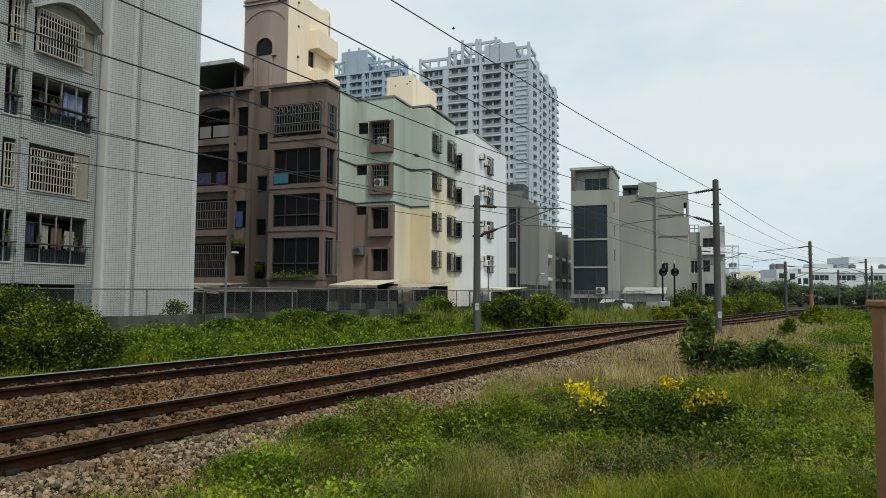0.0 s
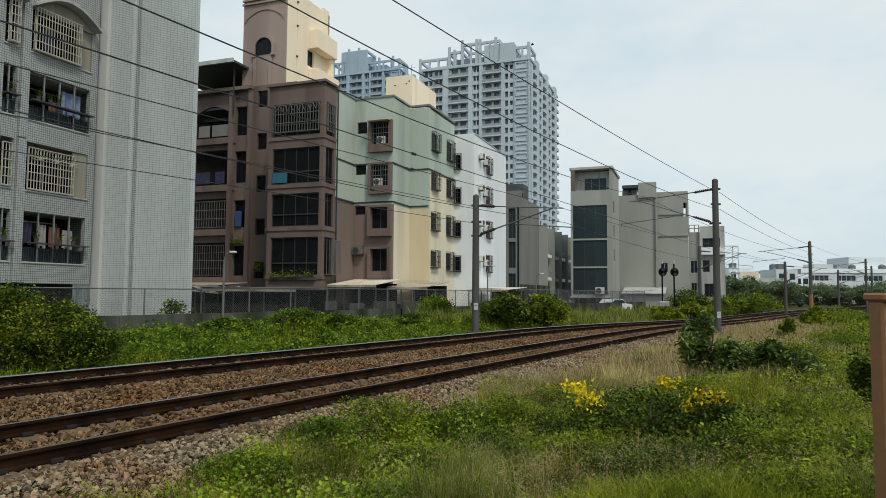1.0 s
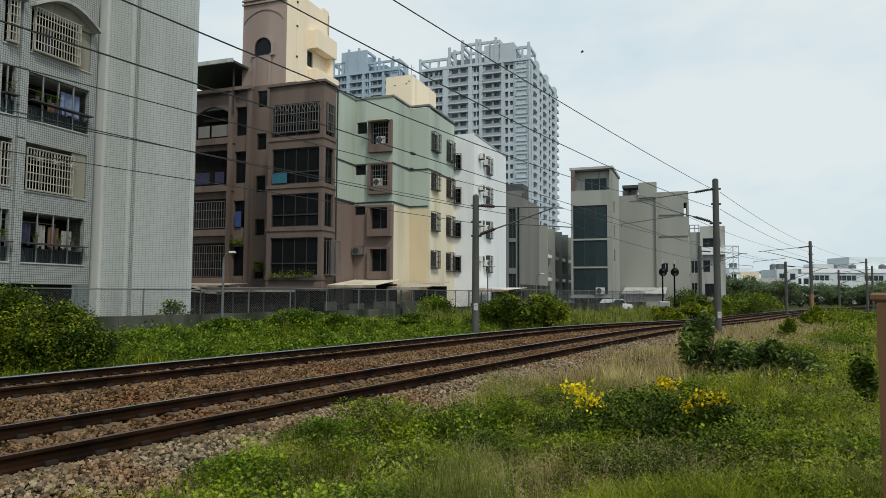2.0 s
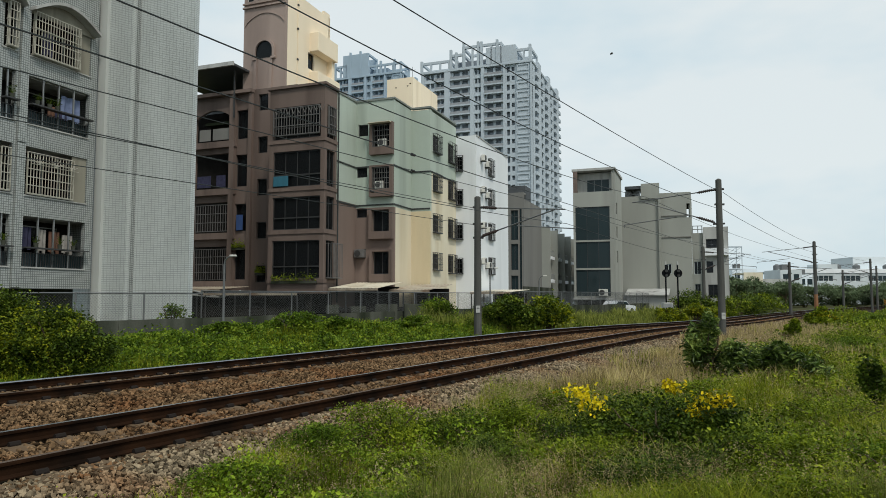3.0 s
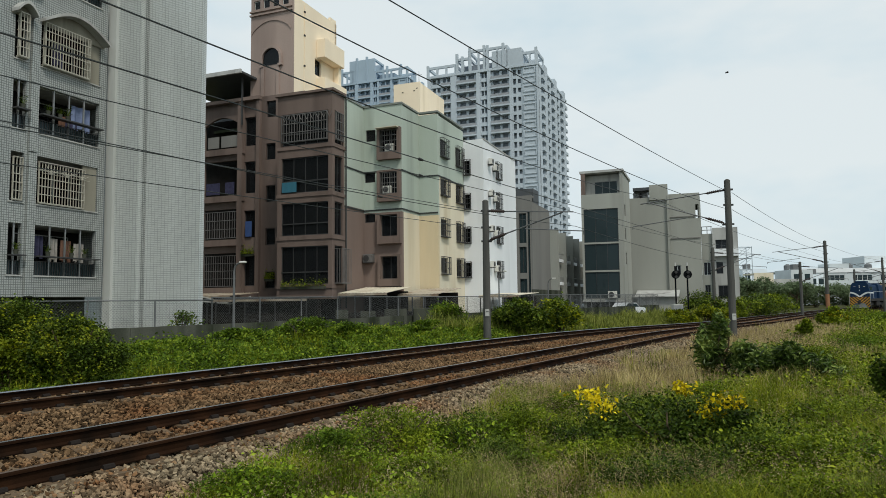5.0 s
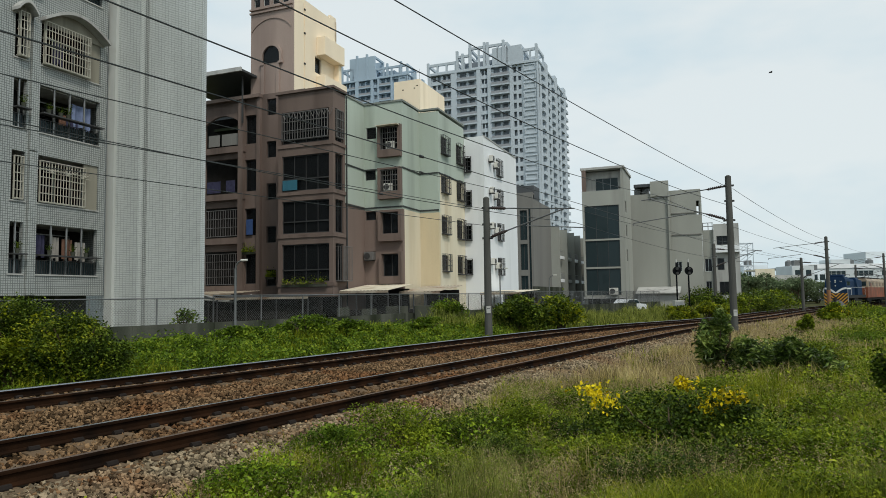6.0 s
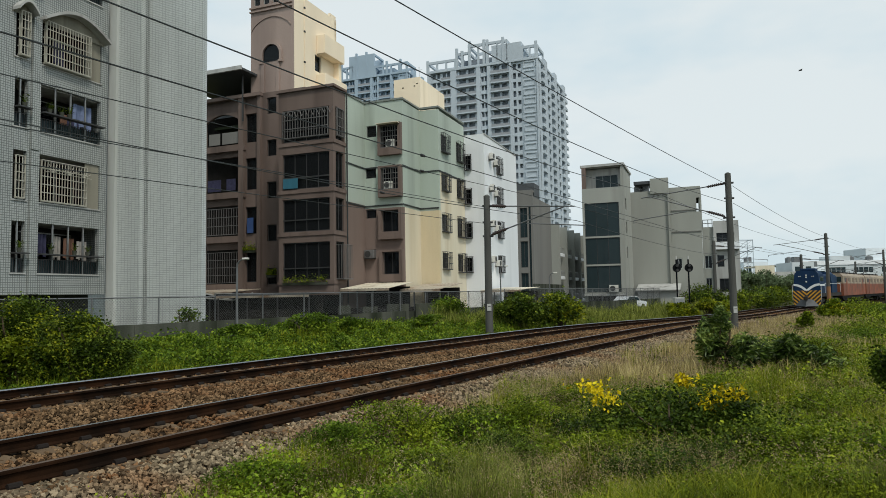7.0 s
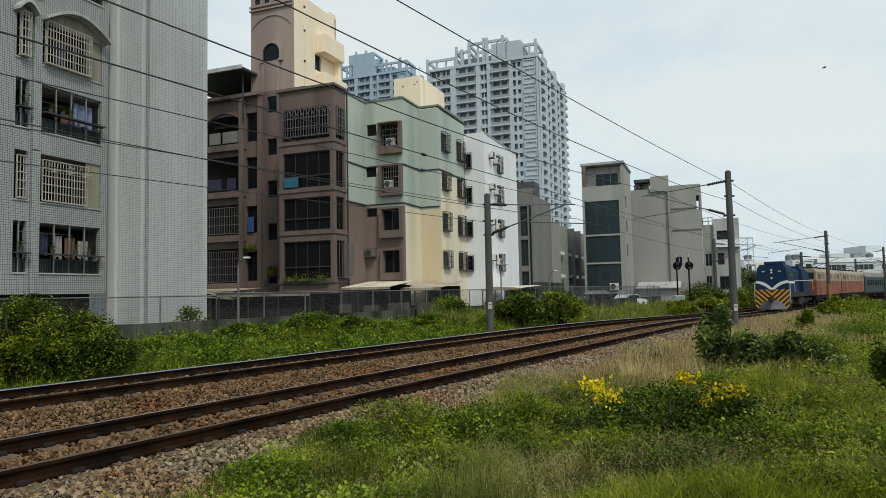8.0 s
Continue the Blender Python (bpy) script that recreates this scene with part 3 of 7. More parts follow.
# ---- tracks ----
RAIL = [(-0.065, -0.150), (0.065, -0.150), (0.065, -0.138), (0.012, -0.120), (0.010, -0.045), (0.036, -0.034), (0.036, -0.016), (0.031, 0.0), (-0.031, 0.0),
        (-0.036, -0.016), (-0.036, -0.034), (-0.010, -0.045), (-0.012, -0.120), (-0.065, -0.138)]
GAUGE = 0.725


def rail_mesh(fx, off):
    ys = np.concatenate([np.arange(-4, 70, 1.0), np.arange(70, 420, 4.0)])
    v, f = [], []
    k = len(RAIL)
    for y in ys:
        c, t, s = frame_at(fx, float(y))
        for u, w in RAIL:
            p = c + s * (off + u)
            v.append((p.x, p.y, c.z + w))
    for r in range(len(ys) - 1):
        for i in range(k):
            j = (i + 1) % k
            f.append((r * k + i, r * k + j, (r + 1) * k + j, (r + 1) * k + i))
    return v, f


def sleeper_bm():
    bm = bmesh.new()
    prism(bm, [(-1.12, -0.32), (1.12, -0.32), (1.10, -0.155), (0.5, -0.155), (0.4, -0.185), (-0.4, -0.185), (-0.5, -0.155), (-1.10, -0.155)], "y", -0.13, 0.13)
    return bm


def clip_bm():
    bm = bmesh.new()
    prism(bm, [(-0.125, -0.152), (0.125, -0.152), (0.125, -0.138), (0.112, -0.112), (0.085, -0.106), (0.066, -0.120), (0.05, -0.139),
               (-0.05, -0.139), (-0.066, -0.120), (-0.085, -0.106), (-0.112, -0.112), (-0.125, -0.138)], "y", -0.06, 0.06)
    return bm


def track(fx, label):
    tr = thing("railway_track", label, "railway track", group="railway tracks", kind="")
    for off in (-GAUGE, GAUGE):
        r = part("rail", rail_mesh(fx, off), [M["rail"], M["rail_top"] if off < 0 else M["rail_no_glint"]], tr, "rusty rail with a polished head" if off < 0 else "rusty rail with a head coloured dull, without glint")
        k = len(RAIL)
        idx = np.zeros(len(r.data.polygons), np.int32)
        idx[np.arange(len(idx)) % k == 7] = 1
        # extra polished edge on the far track paints in its wider glint line
        if off < 0 and fx is far_x:
            idx[np.arange(len(idx)) % k == 6] = 1
        r.data.polygons.foreach_set("material_index", idx)
    first = cl = None
    y, n = 0.0, 0
    while n < 170:
        c, t, s = frame_at(fx, y)
        m = Matrix.LocRotScale(c, Euler((0, 0, math.atan2(s.y, s.x))), None)
        if first is None:
            first = part("sleeper", sleeper_bm(), M["sleeper"], tr)
            ob = first
        else:
            ob = new("sleeper", first.data)
            ob.parent = tr
        ob.matrix_basis = m
        if n < 75:
            for off in (-GAUGE, GAUGE):
                if cl is None:
                    cl = part("rail_clip", clip_bm(), M["clip"], tr)
                    oc = cl
                else:
                    oc = new("rail_clip", cl.data)
                    oc.parent = tr
                oc.matrix_basis = Matrix.LocRotScale(c + s * off, Euler((0, 0, math.atan2(s.y, s.x))), None)
        n += 1
        y += 0.5 * t.y
    return tr


track(near_x, "rust-brown railway track on concrete sleepers in ballast")
track(far_x, "second railway track beyond, shiny rail heads on ballast")

# loose stones
rng = np.random.default_rng(5)
ROCK = [(1, 0, 0.1), (0.3, 0.9, 0), (-0.8, 0.5, 0.1), (-0.7, -0.6, -0.1), (0.4, -0.85, 0.1), (0.15, 0.1, 0.7), (-0.1, -0.05, -0.7)]
ROCK_F = [(0, 1, 5), (1, 2, 5), (2, 3, 5), (3, 4, 5), (4, 0, 5), (1, 0, 6), (2, 1, 6), (3, 2, 6), (4, 3, 6), (0, 4, 6)]


def stones(name, n, y0, y1, d0, d1, fx, sgn, size, material, label, hz, seed):
    """Stones strewn between two distances from a track's middle line."""
    r = np.random.default_rng(seed)
    y = y0 + (y1 - y0) * r.random(n) ** 1.35
    d = r.uniform(d0, d1, n)
    x = fx(y) + sgn * d / 0.862
    z = np.interp(d, *hz) + rail_z(y) + r.uniform(-0.022, 0.028, n)
    keep = np.minimum(np.abs(np.abs(d) - GAUGE), 9) > 0.075
    pos = np.stack([x, y, z], 1)[keep]
    sc = (size * r.uniform(0.55, 1.35, n) * (1 + 0.02 * y))[keep]
    v, f = strewn(ROCK, ROCK_F, pos, sc, seed, squash=0.28)
    return alone(name, (v, f), material, label, "ballast stones", kind="stuff")


PROF = ([-3.8, -1.25, 1.25, 1.9, 3.4], [-0.20, -0.19, -0.19, -0.30, -0.62])
stones("ballast_stones", 52000, 4.5, 30, -3.7, 1.25, near_x, 1, 0.0255, M["stone"], "rust-brown crushed stone between the rails", PROF, 11)
stones("ballast_stones", 40000, 4.5, 22, 0.85, 2.9, near_x, 1, 0.0265, M["stone_grey"], "grey-brown crushed stone on the track shoulder", PROF, 12)
stones("ballast_stones", 30000, 7, 40, -2.2, 1.3, far_x, 1, 0.030, M["stone"], "rust-brown crushed stone round the far track",
       ([-2.2, -1.3, 1.3], [-0.24, -0.19, -0.19]), 13)
stones("ballast_stones", 12000, 6, 36, 1.2, 2.6, far_x, -1, 0.028, M["stone"], "brown crushed stone at the edge of the far track",
       ([1.2, 1.8, 2.9], [-0.19, -0.28, -0.47]), 14)
stones("ballast_stones", 14000, 20, 60, 0.85, 2.7, near_x, 1, 0.032, M["stone_grey"], "grey-brown crushed stone farther along the shoulder", PROF, 15)
stones("ballast_stones", 16000, 28, 66, -3.7, 1.25, near_x, 1, 0.028, M["stone"], "rust-brown crushed stone farther between the tracks", PROF, 16)


# ---- houses along the lane: their own axes, x along the fronts and y away ----
LANE = pose(0, 0, 0, 0, 0, -20.5)
uA, uB = Vector((0.93667, -0.35021, 0)), Vector((0.35021, 0.93667, 0))


def wall(name, parent, material, axis, c, u0, u1, z0, z1, holes=(), thick=0.2, into=-1, label=""):
    """A wall with openings through it. axis 'x': plane x = c, runs along y; 'y': plane y = c, runs along x. into: where its thickness goes."""
    us = sorted({u0, u1, *[h[0] for h in holes], *[h[1] for h in holes]})
    zs = sorted({z0, z1, *[h[2] for h in holes], *[h[3] for h in holes]})
    us, zs = [u for u in us if u0 <= u <= u1], [z for z in zs if z0 <= z <= z1]
    solid = [[not any(h[0] - 1e-6 <= (a + b) / 2 <= h[1] + 1e-6 and h[2] <= (e + g) / 2 <= h[3] for h in holes)
              for a, b in zip(us, us[1:])] for e, g in zip(zs, zs[1:])]
    ca, cb = sorted((c, c + into * thick))
    bm = bmesh.new()

    def at(u, z, k):
        return (k, u, z) if axis == "x" else (u, k, z)

    def quad(p):
        bm.faces.new([bm.verts.new(q) for q in p])
    nr, nc = len(solid), len(us) - 1
    for r in range(nr):
        for k in range(nc):
            if not solid[r][k]:
                continue
            a, b, e, g = us[k], us[k + 1], zs[r], zs[r + 1]
            for cc in (ca, cb):
                quad([at(a, e, cc), at(b, e, cc), at(b, g, cc), at(a, g, cc)])
            if k == 0 or not solid[r][k - 1]:
                quad([at(a, e, ca), at(a, g, ca), at(a, g, cb), at(a, e, cb)])
            if k == nc - 1 or not solid[r][k + 1]:
                quad([at(b, e, ca), at(b, g, ca), at(b, g, cb), at(b, e, cb)])
            if r == 0 or not solid[r - 1][k]:
                quad([at(a, e, ca), at(b, e, ca), at(b, e, cb), at(a, e, cb)])
            if r == nr - 1 or not solid[r + 1][k]:
                quad([at(a, g, ca), at(b, g, ca), at(b, g, cb), at(a, g, cb)])
    bmesh.ops.remove_doubles(bm, verts=bm.verts[:], dist=0.0005)
    bmesh.ops.recalc_face_normals(bm, faces=bm.faces[:])
    return part(name, bm, material, parent, label)


def ubox(bm, axis, c, out, u0, u1, k0, k1, z0, z1):
    """A box by its place along a wall; k0 and k1 are distances out from the wall plane (out: +1 or -1 along the axis)."""
    a, b = sorted((c + out * k0, c + out * k1))
    if axis == "x":
        box(bm, a, b, u0, u1, z0, z1)
    else:
        box(bm, u0, u1, a, b, z0, z1)


def window(parent, axis, c, out, u0, u1, z0, z1, panes=2, frame_m="alu", deep=0.1, glass="glass", w=0.05, name="window"):
    cuts = [(u0 + (u1 - u0) * i / panes + w * (0.4 if i else 1), u0 + (u1 - u0) * (i + 1) / panes - w * (0.4 if i < panes - 1 else 1), z0 + w, z1 - w)
            for i in range(panes)]
    win = wall(name, parent, M[frame_m], axis, c + out * (0.01 - deep), u0, u1, z0, z1, cuts, 0.06, -out)
    for i in range(panes):
        a, b = u0 + (u1 - u0) * i / panes + w * 0.4, u0 + (u1 - u0) * (i + 1) / panes - w * 0.4
        g = bmesh.new()
        ubox(g, axis, c, out, a, b, -deep - 0.025, -deep - 0.015, z0 + w, z1 - w)
        part("pane", g, M[glass], win)
    return win


def grille(parent, axis, c, out, u0, u1, z0, z1, step=0.13, rows=4, stick=0.35, material="grille_dk", r=0.012, sides=True):
    """A cage of bars standing out from a window."""
    bm = bmesh.new()
    n = max(2, int((u1 - u0) / step))
    for i in range(n + 1):
        u = u0 + (u1 - u0) * i / n
        ubox(bm, axis, c, out, u - r, u + r, stick - 2 * r, stick, z0, z1)
    for j in range(rows + 1):
        z = z0 + (z1 - z0) * j / rows
        ubox(bm, axis, c, out, u0, u1, stick - r, stick + r, z - r * 1.3, z + r * 1.3)
        if sides:
            for u in (u0, u1):
                ubox(bm, axis, c, out, u - r, u + r, 0.0, stick - 2 * r, z - r, z + r)
    if sides:
        for u in (u0, u1):
            for i in range(1, 3):
                k = stick * i / 3
                ubox(bm, axis, c, out, u - r, u + r, k - r, k + r, z0, z1)
        ubox(bm, axis, c, out, u0, u1, 0.0, stick, z0 - 0.05, z0 - 0.015)
    return part("window_grille", bm, M[material], parent)


def aircon(u, z, axis, c, out, k=0.0, size=(0.56, 0.30, 0.48), paint="ac", colour="off-white"):
    w, d, h = size
    ac = thing("air_conditioner", colour + " air conditioner unit on the house wall", "air conditioner", LANE, "air conditioners on the walls")
    bm = bmesh.new()
    ubox(bm, axis, c, out, u - w / 2, u + w / 2, k, k + d, z, z + h)
    part("casing", bevelled(bm, 0.02, 1), M[paint], ac)
    bm = bmesh.new()
    a = c + out * (k + d)
    p = (lambda q: (a + out * q, u - w * 0.12, z + h * 0.5)) if axis == "x" else (lambda q: (u - w * 0.12, a + out * q, z + h * 0.5))
    tube(bm, p(-0.01), p(0.025), h * 0.40, seg=14)
    part("fan_grille", bm, M["alu_dk"], ac)
    bm = bmesh.new()
    ubox(bm, axis, c, out, u - 0.4 * w, u + 0.4 * w, 0.0, k + d, z - 0.04, z - 0.003)
    part("bracket", bm, M["steel_dk"], ac)
    return ac


def slab(name, parent, material, x0, x1, y0, y1, z0, z1, label=""):
    return part(name, B((x0, x1, y0, y1, z0, z1)), M[material], parent, label)


# -- white tiled block of flats --
PX = -27.5
flats = thing("apartment_block", "white mosaic-tiled apartment block with caged balconies", "apartment building", LANE)
LV = [(2.73, 4.95), (5.88, 8.03), (9.05, 11.2), (12.1, 14.35), (16.0, 17.6)]
holes = [(q0, q1, a, b) for a, b in LV for q0, q1 in ((19.95, 20.55), (21.15, 24.35))]
wall("front_wall", flats, M["tile_shade"], "x", PX, 14.0, 24.75, 1.78, 18.2, holes, 0.22, -1)
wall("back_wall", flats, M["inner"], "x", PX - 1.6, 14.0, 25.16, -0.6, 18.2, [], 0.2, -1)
wall("lower_wall", flats, M["conc"], "x", PX - 1.55, 14.0, 25.16, -0.6, 1.78, [(16, 19.5, -0.6, 1.5)], 0.2, -1)
wall("return_wall", flats, M["tile_shade"], "y", 24.75, PX - 1.6, PX - 0.22, 1.78, 18.2, [], 0.18, 1)
for i, (a, b) in enumerate(LV):
    slab("floor_slab", flats, "conc_lt", PX - 1.6, PX - 0.22, 14.0, 24.75, a - 0.95, a - 0.75)
    bm = bmesh.new()
    box(bm, PX, PX + 0.05, 21.1, 24.4, a - 0.06, a)
    box(bm, PX, PX + 0.05, 19.88, 20.6, a - 0.06, a)
    part("sill", bm, M["conc_lt"], flats)
    bm = bmesh.new()
    box(bm, PX, PX + 0.12, 20.7, 21.08, a - 0.9, b + 0.05)
    part("pilaster", bm, M["tile_shade"], flats)
# side wall: a proud strip by the corner and the wide blank wall set back behind it
slab("corner_pier", flats, "pier_plain", PX - 0.2, PX + 0.28, 25.0, 25.5, -0.6, 18.6)
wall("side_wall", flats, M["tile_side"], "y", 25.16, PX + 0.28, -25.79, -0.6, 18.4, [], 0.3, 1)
# the shade on this return is put into its darker tile
slab("side_return", flats, "tile_shade", -26.3, -25.785, 25.46, 25.9, -0.6, 18.4)
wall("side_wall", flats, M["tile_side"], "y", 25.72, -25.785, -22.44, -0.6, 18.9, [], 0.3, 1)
bm = bmesh.new()
prism(bm, [(-22.48, 26.023), (-28.2, 31.9), (-39.0, 31.9), (-39.0, 26.023)], "z", -0.6, 18.3)
part("rear_block", bm, M["tile_side"], flats)
slab("roof", flats, "conc", PX - 12, PX - 0.22, 14.0, 24.75, 18.2, 18.4)

# cages, windows and washing on its balconies
for i, (a, b) in enumerate(LV):
    for q0, q1 in ((21.15, 24.35), (19.95, 20.55)):
        window(flats, "x", PX - 1.6, 1, q0 + 0.2, q1 - 0.2, a - 0.6, b - 0.25, 3 if q1 > 22 else 1, "alu", -0.02, "glass")
        if i in (1, 3):
            grille(flats, "x", PX, 1, q0 + 0.08, q1 - (0.78 if q1 > 22 else 0.1), a + 0.08, b - 0.25, 0.14, 5, 0.10 if i == 1 else 0.25, "grille", 0.013, sides=True)
            if q1 > 22:
                # plain panel filling the rest of the opening beside the cage, cream darkened as shaded
                part("side_panel", B((PX - 0.12, PX - 0.06, q1 - 0.78, q1 - 0.01, a + 0.01, b - 0.01)), M["panel"], flats, "beige side panel coloured as if shaded")
            if i == 1 and q1 > 22:
                for j in range(3):
                    cu, cz = q0 + 0.2 + (q1 - q0 - 0.75) * (j + 0.5) / 3, b - 0.75
                    bm = bmesh.new()
                    for k in range(7):
                        t = math.pi * k / 6
                        tube(bm, (PX + 0.115, cu, cz), (PX + 0.115, cu + 0.42 * math.cos(t), cz + 0.42 * math.sin(t)), 0.012, seg=4)
                    part("fan_grille", bm, M["grille"], flats)["kind"] = "stuff"
        else:
            grille(flats, "x", PX - 0.06, 1, q0, q1, a, a + 0.62, 0.12, 1, 0.02, "alu_dk", 0.010, sides=False)
            bm = bmesh.new()
            for k in range(1, 4 if q1 > 22 else 2):
                u = q0 + (q1 - q0) * k / (4 if q1 > 22 else 2)
                box(bm, PX - 0.12, PX - 0.06, u - 0.03, u + 0.03, a, b)
            part("post", bm, M["alu"], flats)
            part("railing_panel", B((PX - 0.16, PX - 0.13, q0 + 0.01, q1 - 0.01, a, a + 0.6)), M["glass_teal"], flats)
            part("planter_shelf", B((PX + 0.002, PX + 0.34, q0 - 0.02, q1 + 0.02, a + 0.80, a + 0.86)), M["alu_dk"], flats, "dark steel shelf outside the balcony")
# arched hood over the top cage
bm = bmesh.new()
for h0, hw in ((21.0, 3.5), (19.75, 0.92)):
    bm = bmesh.new()
    arc = [(h0 + hw * k / 12, 14.05 + (0.75 if hw > 2 else 0.42) * math.sin(math.pi * k / 12)) for k in range(13)]
    prism(bm, arc + [(u, v + 0.14) for u, v in arc[::-1]], "x", PX + 0.02, PX + 0.5)
    part("balcony_arch", bm, M["conc_lt"], flats, "arched plaster hood")
    bm = bmesh.new()
    prism(bm, arc + [(h0 + hw, 14.0), (h0, 14.0)], "x", PX + 0.004, PX + 0.03)
    part("arch_infill", bm, M["panel"], flats, "beige infill under the hood")


def garment(w, h, x, y, z, m, name, label):
    bm = bmesh.new()
    n = 7
    top = [(-w / 2 + w * k / n, h * (0.06 * math.sin(k * 2.1))) for k in range(n + 1)]
    for i in range(n):
        u0, u1 = -w / 2 + w * i / n, -w / 2 + w * (i + 1) / n
        d0, d1 = 0.05 * math.sin(i * 1.9), 0.05 * math.sin((i + 1) * 1.9)
        lo = -h * (0.92 + 0.08 * math.sin(i * 1.3))
        vs = [bm.verts.new(p) for p in ((d0, u0, 0), (d1, u1, 0), (d1 * 1.4, u1, lo), (d0 * 1.4, u0, lo),
                                        (d0 - 0.04, u0, 0), (d1 - 0.04, u1, 0), (d1 * 1.4 - 0.04, u1, lo), (d0 * 1.4 - 0.04, u0, lo))]
        for f in ((0, 1, 2, 3), (7, 6, 5, 4), (0, 4, 5, 1), (3, 2, 6, 7), (0, 3, 7, 4), (1, 5, 6, 2)):
            bm.faces.new([vs[k] for k in f])
    bmesh.ops.remove_doubles(bm, verts=bm.verts[:], dist=0.001)
    return alone(name, bm, m, label, "laundry", LANE @ pose(x, y, z), "washing on the balconies")


for w, h, y, z, m, lab in ((1.0, 1.2, 23.6, 10.85, "shirt", "light blue shirt drying on the balcony line"),
                           (0.5, 0.8, 22.7, 10.2, "cloth_red", "brick-red cloth drying on the balcony line"),
                           (0.6, 0.7, 23.1, 10.0, "cloth", "dark clothes drying on the balcony line"),
                           (0.4, 1.1, 22.35, 4.45, "cloth_pale", "pale shirt drying on the lower balcony"),
                           (0.5, 1.0, 23.0, 4.4, "cloth_red", "reddish clothes drying on the lower balcony"),
                           (0.5, 0.9, 23.7, 4.3, "cloth_pale", "white towel drying on the lower balcony"),
                           (0.45, 1.0, 21.6, 4.5, "cloth", "dark trousers drying on the lower balcony"),
                           (0.5, 1.1, 22.3, 13.5, "cloth", "dark clothes hanging behind the cage")):
    garment(w, h, PX - 0.35, y, z, M[m], "washing", lab)


def pot_plant(y, z, h, seed):
    pp = thing("pot_plant", "straggly pot plant on the balcony shelf", "plant", LANE @ pose(PX + 0.17, y, z), "pot plants on the tiled balconies")
    bm = bmesh.new()
    tube(bm, (0, 0, 0.001), (0, 0, 0.2), 0.08, 0.11, 10)
    part("pot", bm, M["conc"], pp)
    r = np.random.default_rng(seed)
    bm = bmesh.new()
    for k in range(26):
        a, u = r.uniform(0, 6.28), r.uniform(0.25, 1.0)
        p = Vector((0.13 * u * math.cos(a), 0.2 * u * math.sin(a), 0.2 + h * r.random()))
        tube(bm, (0, 0, 0.18), p, 0.006, 0.004, 3, False)
        q = p + Vector((0.05 * math.cos(a), 0.07 * math.sin(a), 0.04))
        bm.faces.new([bm.verts.new(c) for c in (p, p + Vector((0.02, -0.04, 0.03)), q, p + Vector((-0.02, 0.04, 0.03)))])
    part("leaves", bm, M["leaf_dk"], pp)
    return pp


for k, (y, i, h) in enumerate(((21.5, 2, 0.35), (22.1, 2, 0.25), (22.5, 2, 0.45), (21.7, 0, 0.3), (22.9, 0, 0.35), (23.6, 0, 0.25), (20.2, 0, 0.3), (20.3, 2, 0.35))):
    pot_plant(y, LV[i][0] + 0.861, h, 700 + k)

# -- brown and green block --
QA, PS = 36.85, -21.81
brown = thing("apartment_block", "dusty brown four-storey flats with glazed balconies and pale green side", "apartment building", LANE)
FL = [(2.55, 4.95), (5.65, 7.75), (8.4, 10.7), (11.5, 13.6)]
wall("front_wall", brown, M["brown"], "y", QA, -25.9, PS, 1.78, 14.8, [(-25.6, -22.1, a, b) for a, b in FL], 0.25, 1)
wall("side_wall", brown, M["brown"], "x", PS, QA + 0.25, 38.4, 1.78, 14.7, [(37.15, 38.15, a, b) for a, b in FL], 0.25, -1)
wall("bay_wall", brown, M["brown"], "x", -25.9, QA + 0.25, 40.0, 1.78, 14.8, [], 0.25, 1)
slab("cornice", brown, "brown_dk", -26.05, PS + 0.15, QA - 0.15, QA + 0.12, 14.8, 14.95)
slab("cornice", brown, "brown_dk", PS - 0.2, PS + 0.15, QA + 0.12, 38.4, 14.8, 14.95)
for a, b in FL:
    slab("balcony_band", brown, "brown_dk", -25.95, PS + 0.06, QA - 0.06, QA - 0.002, a - 0.28, a - 0.06)
    slab("balcony_band", brown, "brown_dk", PS + 0.002, PS + 0.06, QA, 38.4, a - 0.28, a - 0.06)
    slab("floor_slab", brown, "conc", -25.65, PS - 0.25, QA + 0.25, 40.0, a - 0.5, a - 0.35)
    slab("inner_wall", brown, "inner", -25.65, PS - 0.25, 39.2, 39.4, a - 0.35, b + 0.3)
    window(brown, "y", QA, -1, -25.6, -22.1, a, b, 4, "alu_dk", 0.12, "glass", 0.06)
    window(brown, "x", PS, 1, 37.15, 38.15, a, b, 2, "alu_dk", 0.12, "glass", 0.05)
    bm = bmesh.new()
    ubox(bm, "y", QA, -1, -25.6, -22.1, -0.10, -0.06, a + 0.72, a + 0.80)
    part("transom", bm, M["alu_dk"], brown)
slab("slab_base", brown, "brown_dk", -25.9, PS, QA, 40.0, 1.6, 1.78)
grille(brown, "y", QA, -1, -25.55, -22.15, 11.75, 13.5, 0.2, 3, 0.12, "grille_dk", 0.016)
grille(brown, "x", PS, 1, 37.2, 38.1, 11.75, 13.5, 0.2, 3, 0.12, "grille_dk", 0.016)
bm = bmesh.new()
for k in range(9):
    u = -25.5 + k * 0.42
    tube(bm, (u, QA - 0.12, 13.5), (u + 0.2, QA - 0.12, 13.1), 0.016, seg=4)
    tube(bm, (u + 0.2, QA - 0.12, 13.1), (u + 0.4, QA - 0.12, 13.5), 0.016, seg=4)
part("fan_grille", bm, M["grille_dk"], brown)["kind"] = "stuff"
# pale green upper part and pink lower part, stepping back
wall("green_wall", brown, M["green"], "x", PS, 38.41, 41.04, 7.66, 14.72, [], 0.25, -1)
wall("pink_wall", brown, M["pink"], "x", PS, 38.41, 41.04, -0.6, 7.655, [], 0.25, -1)
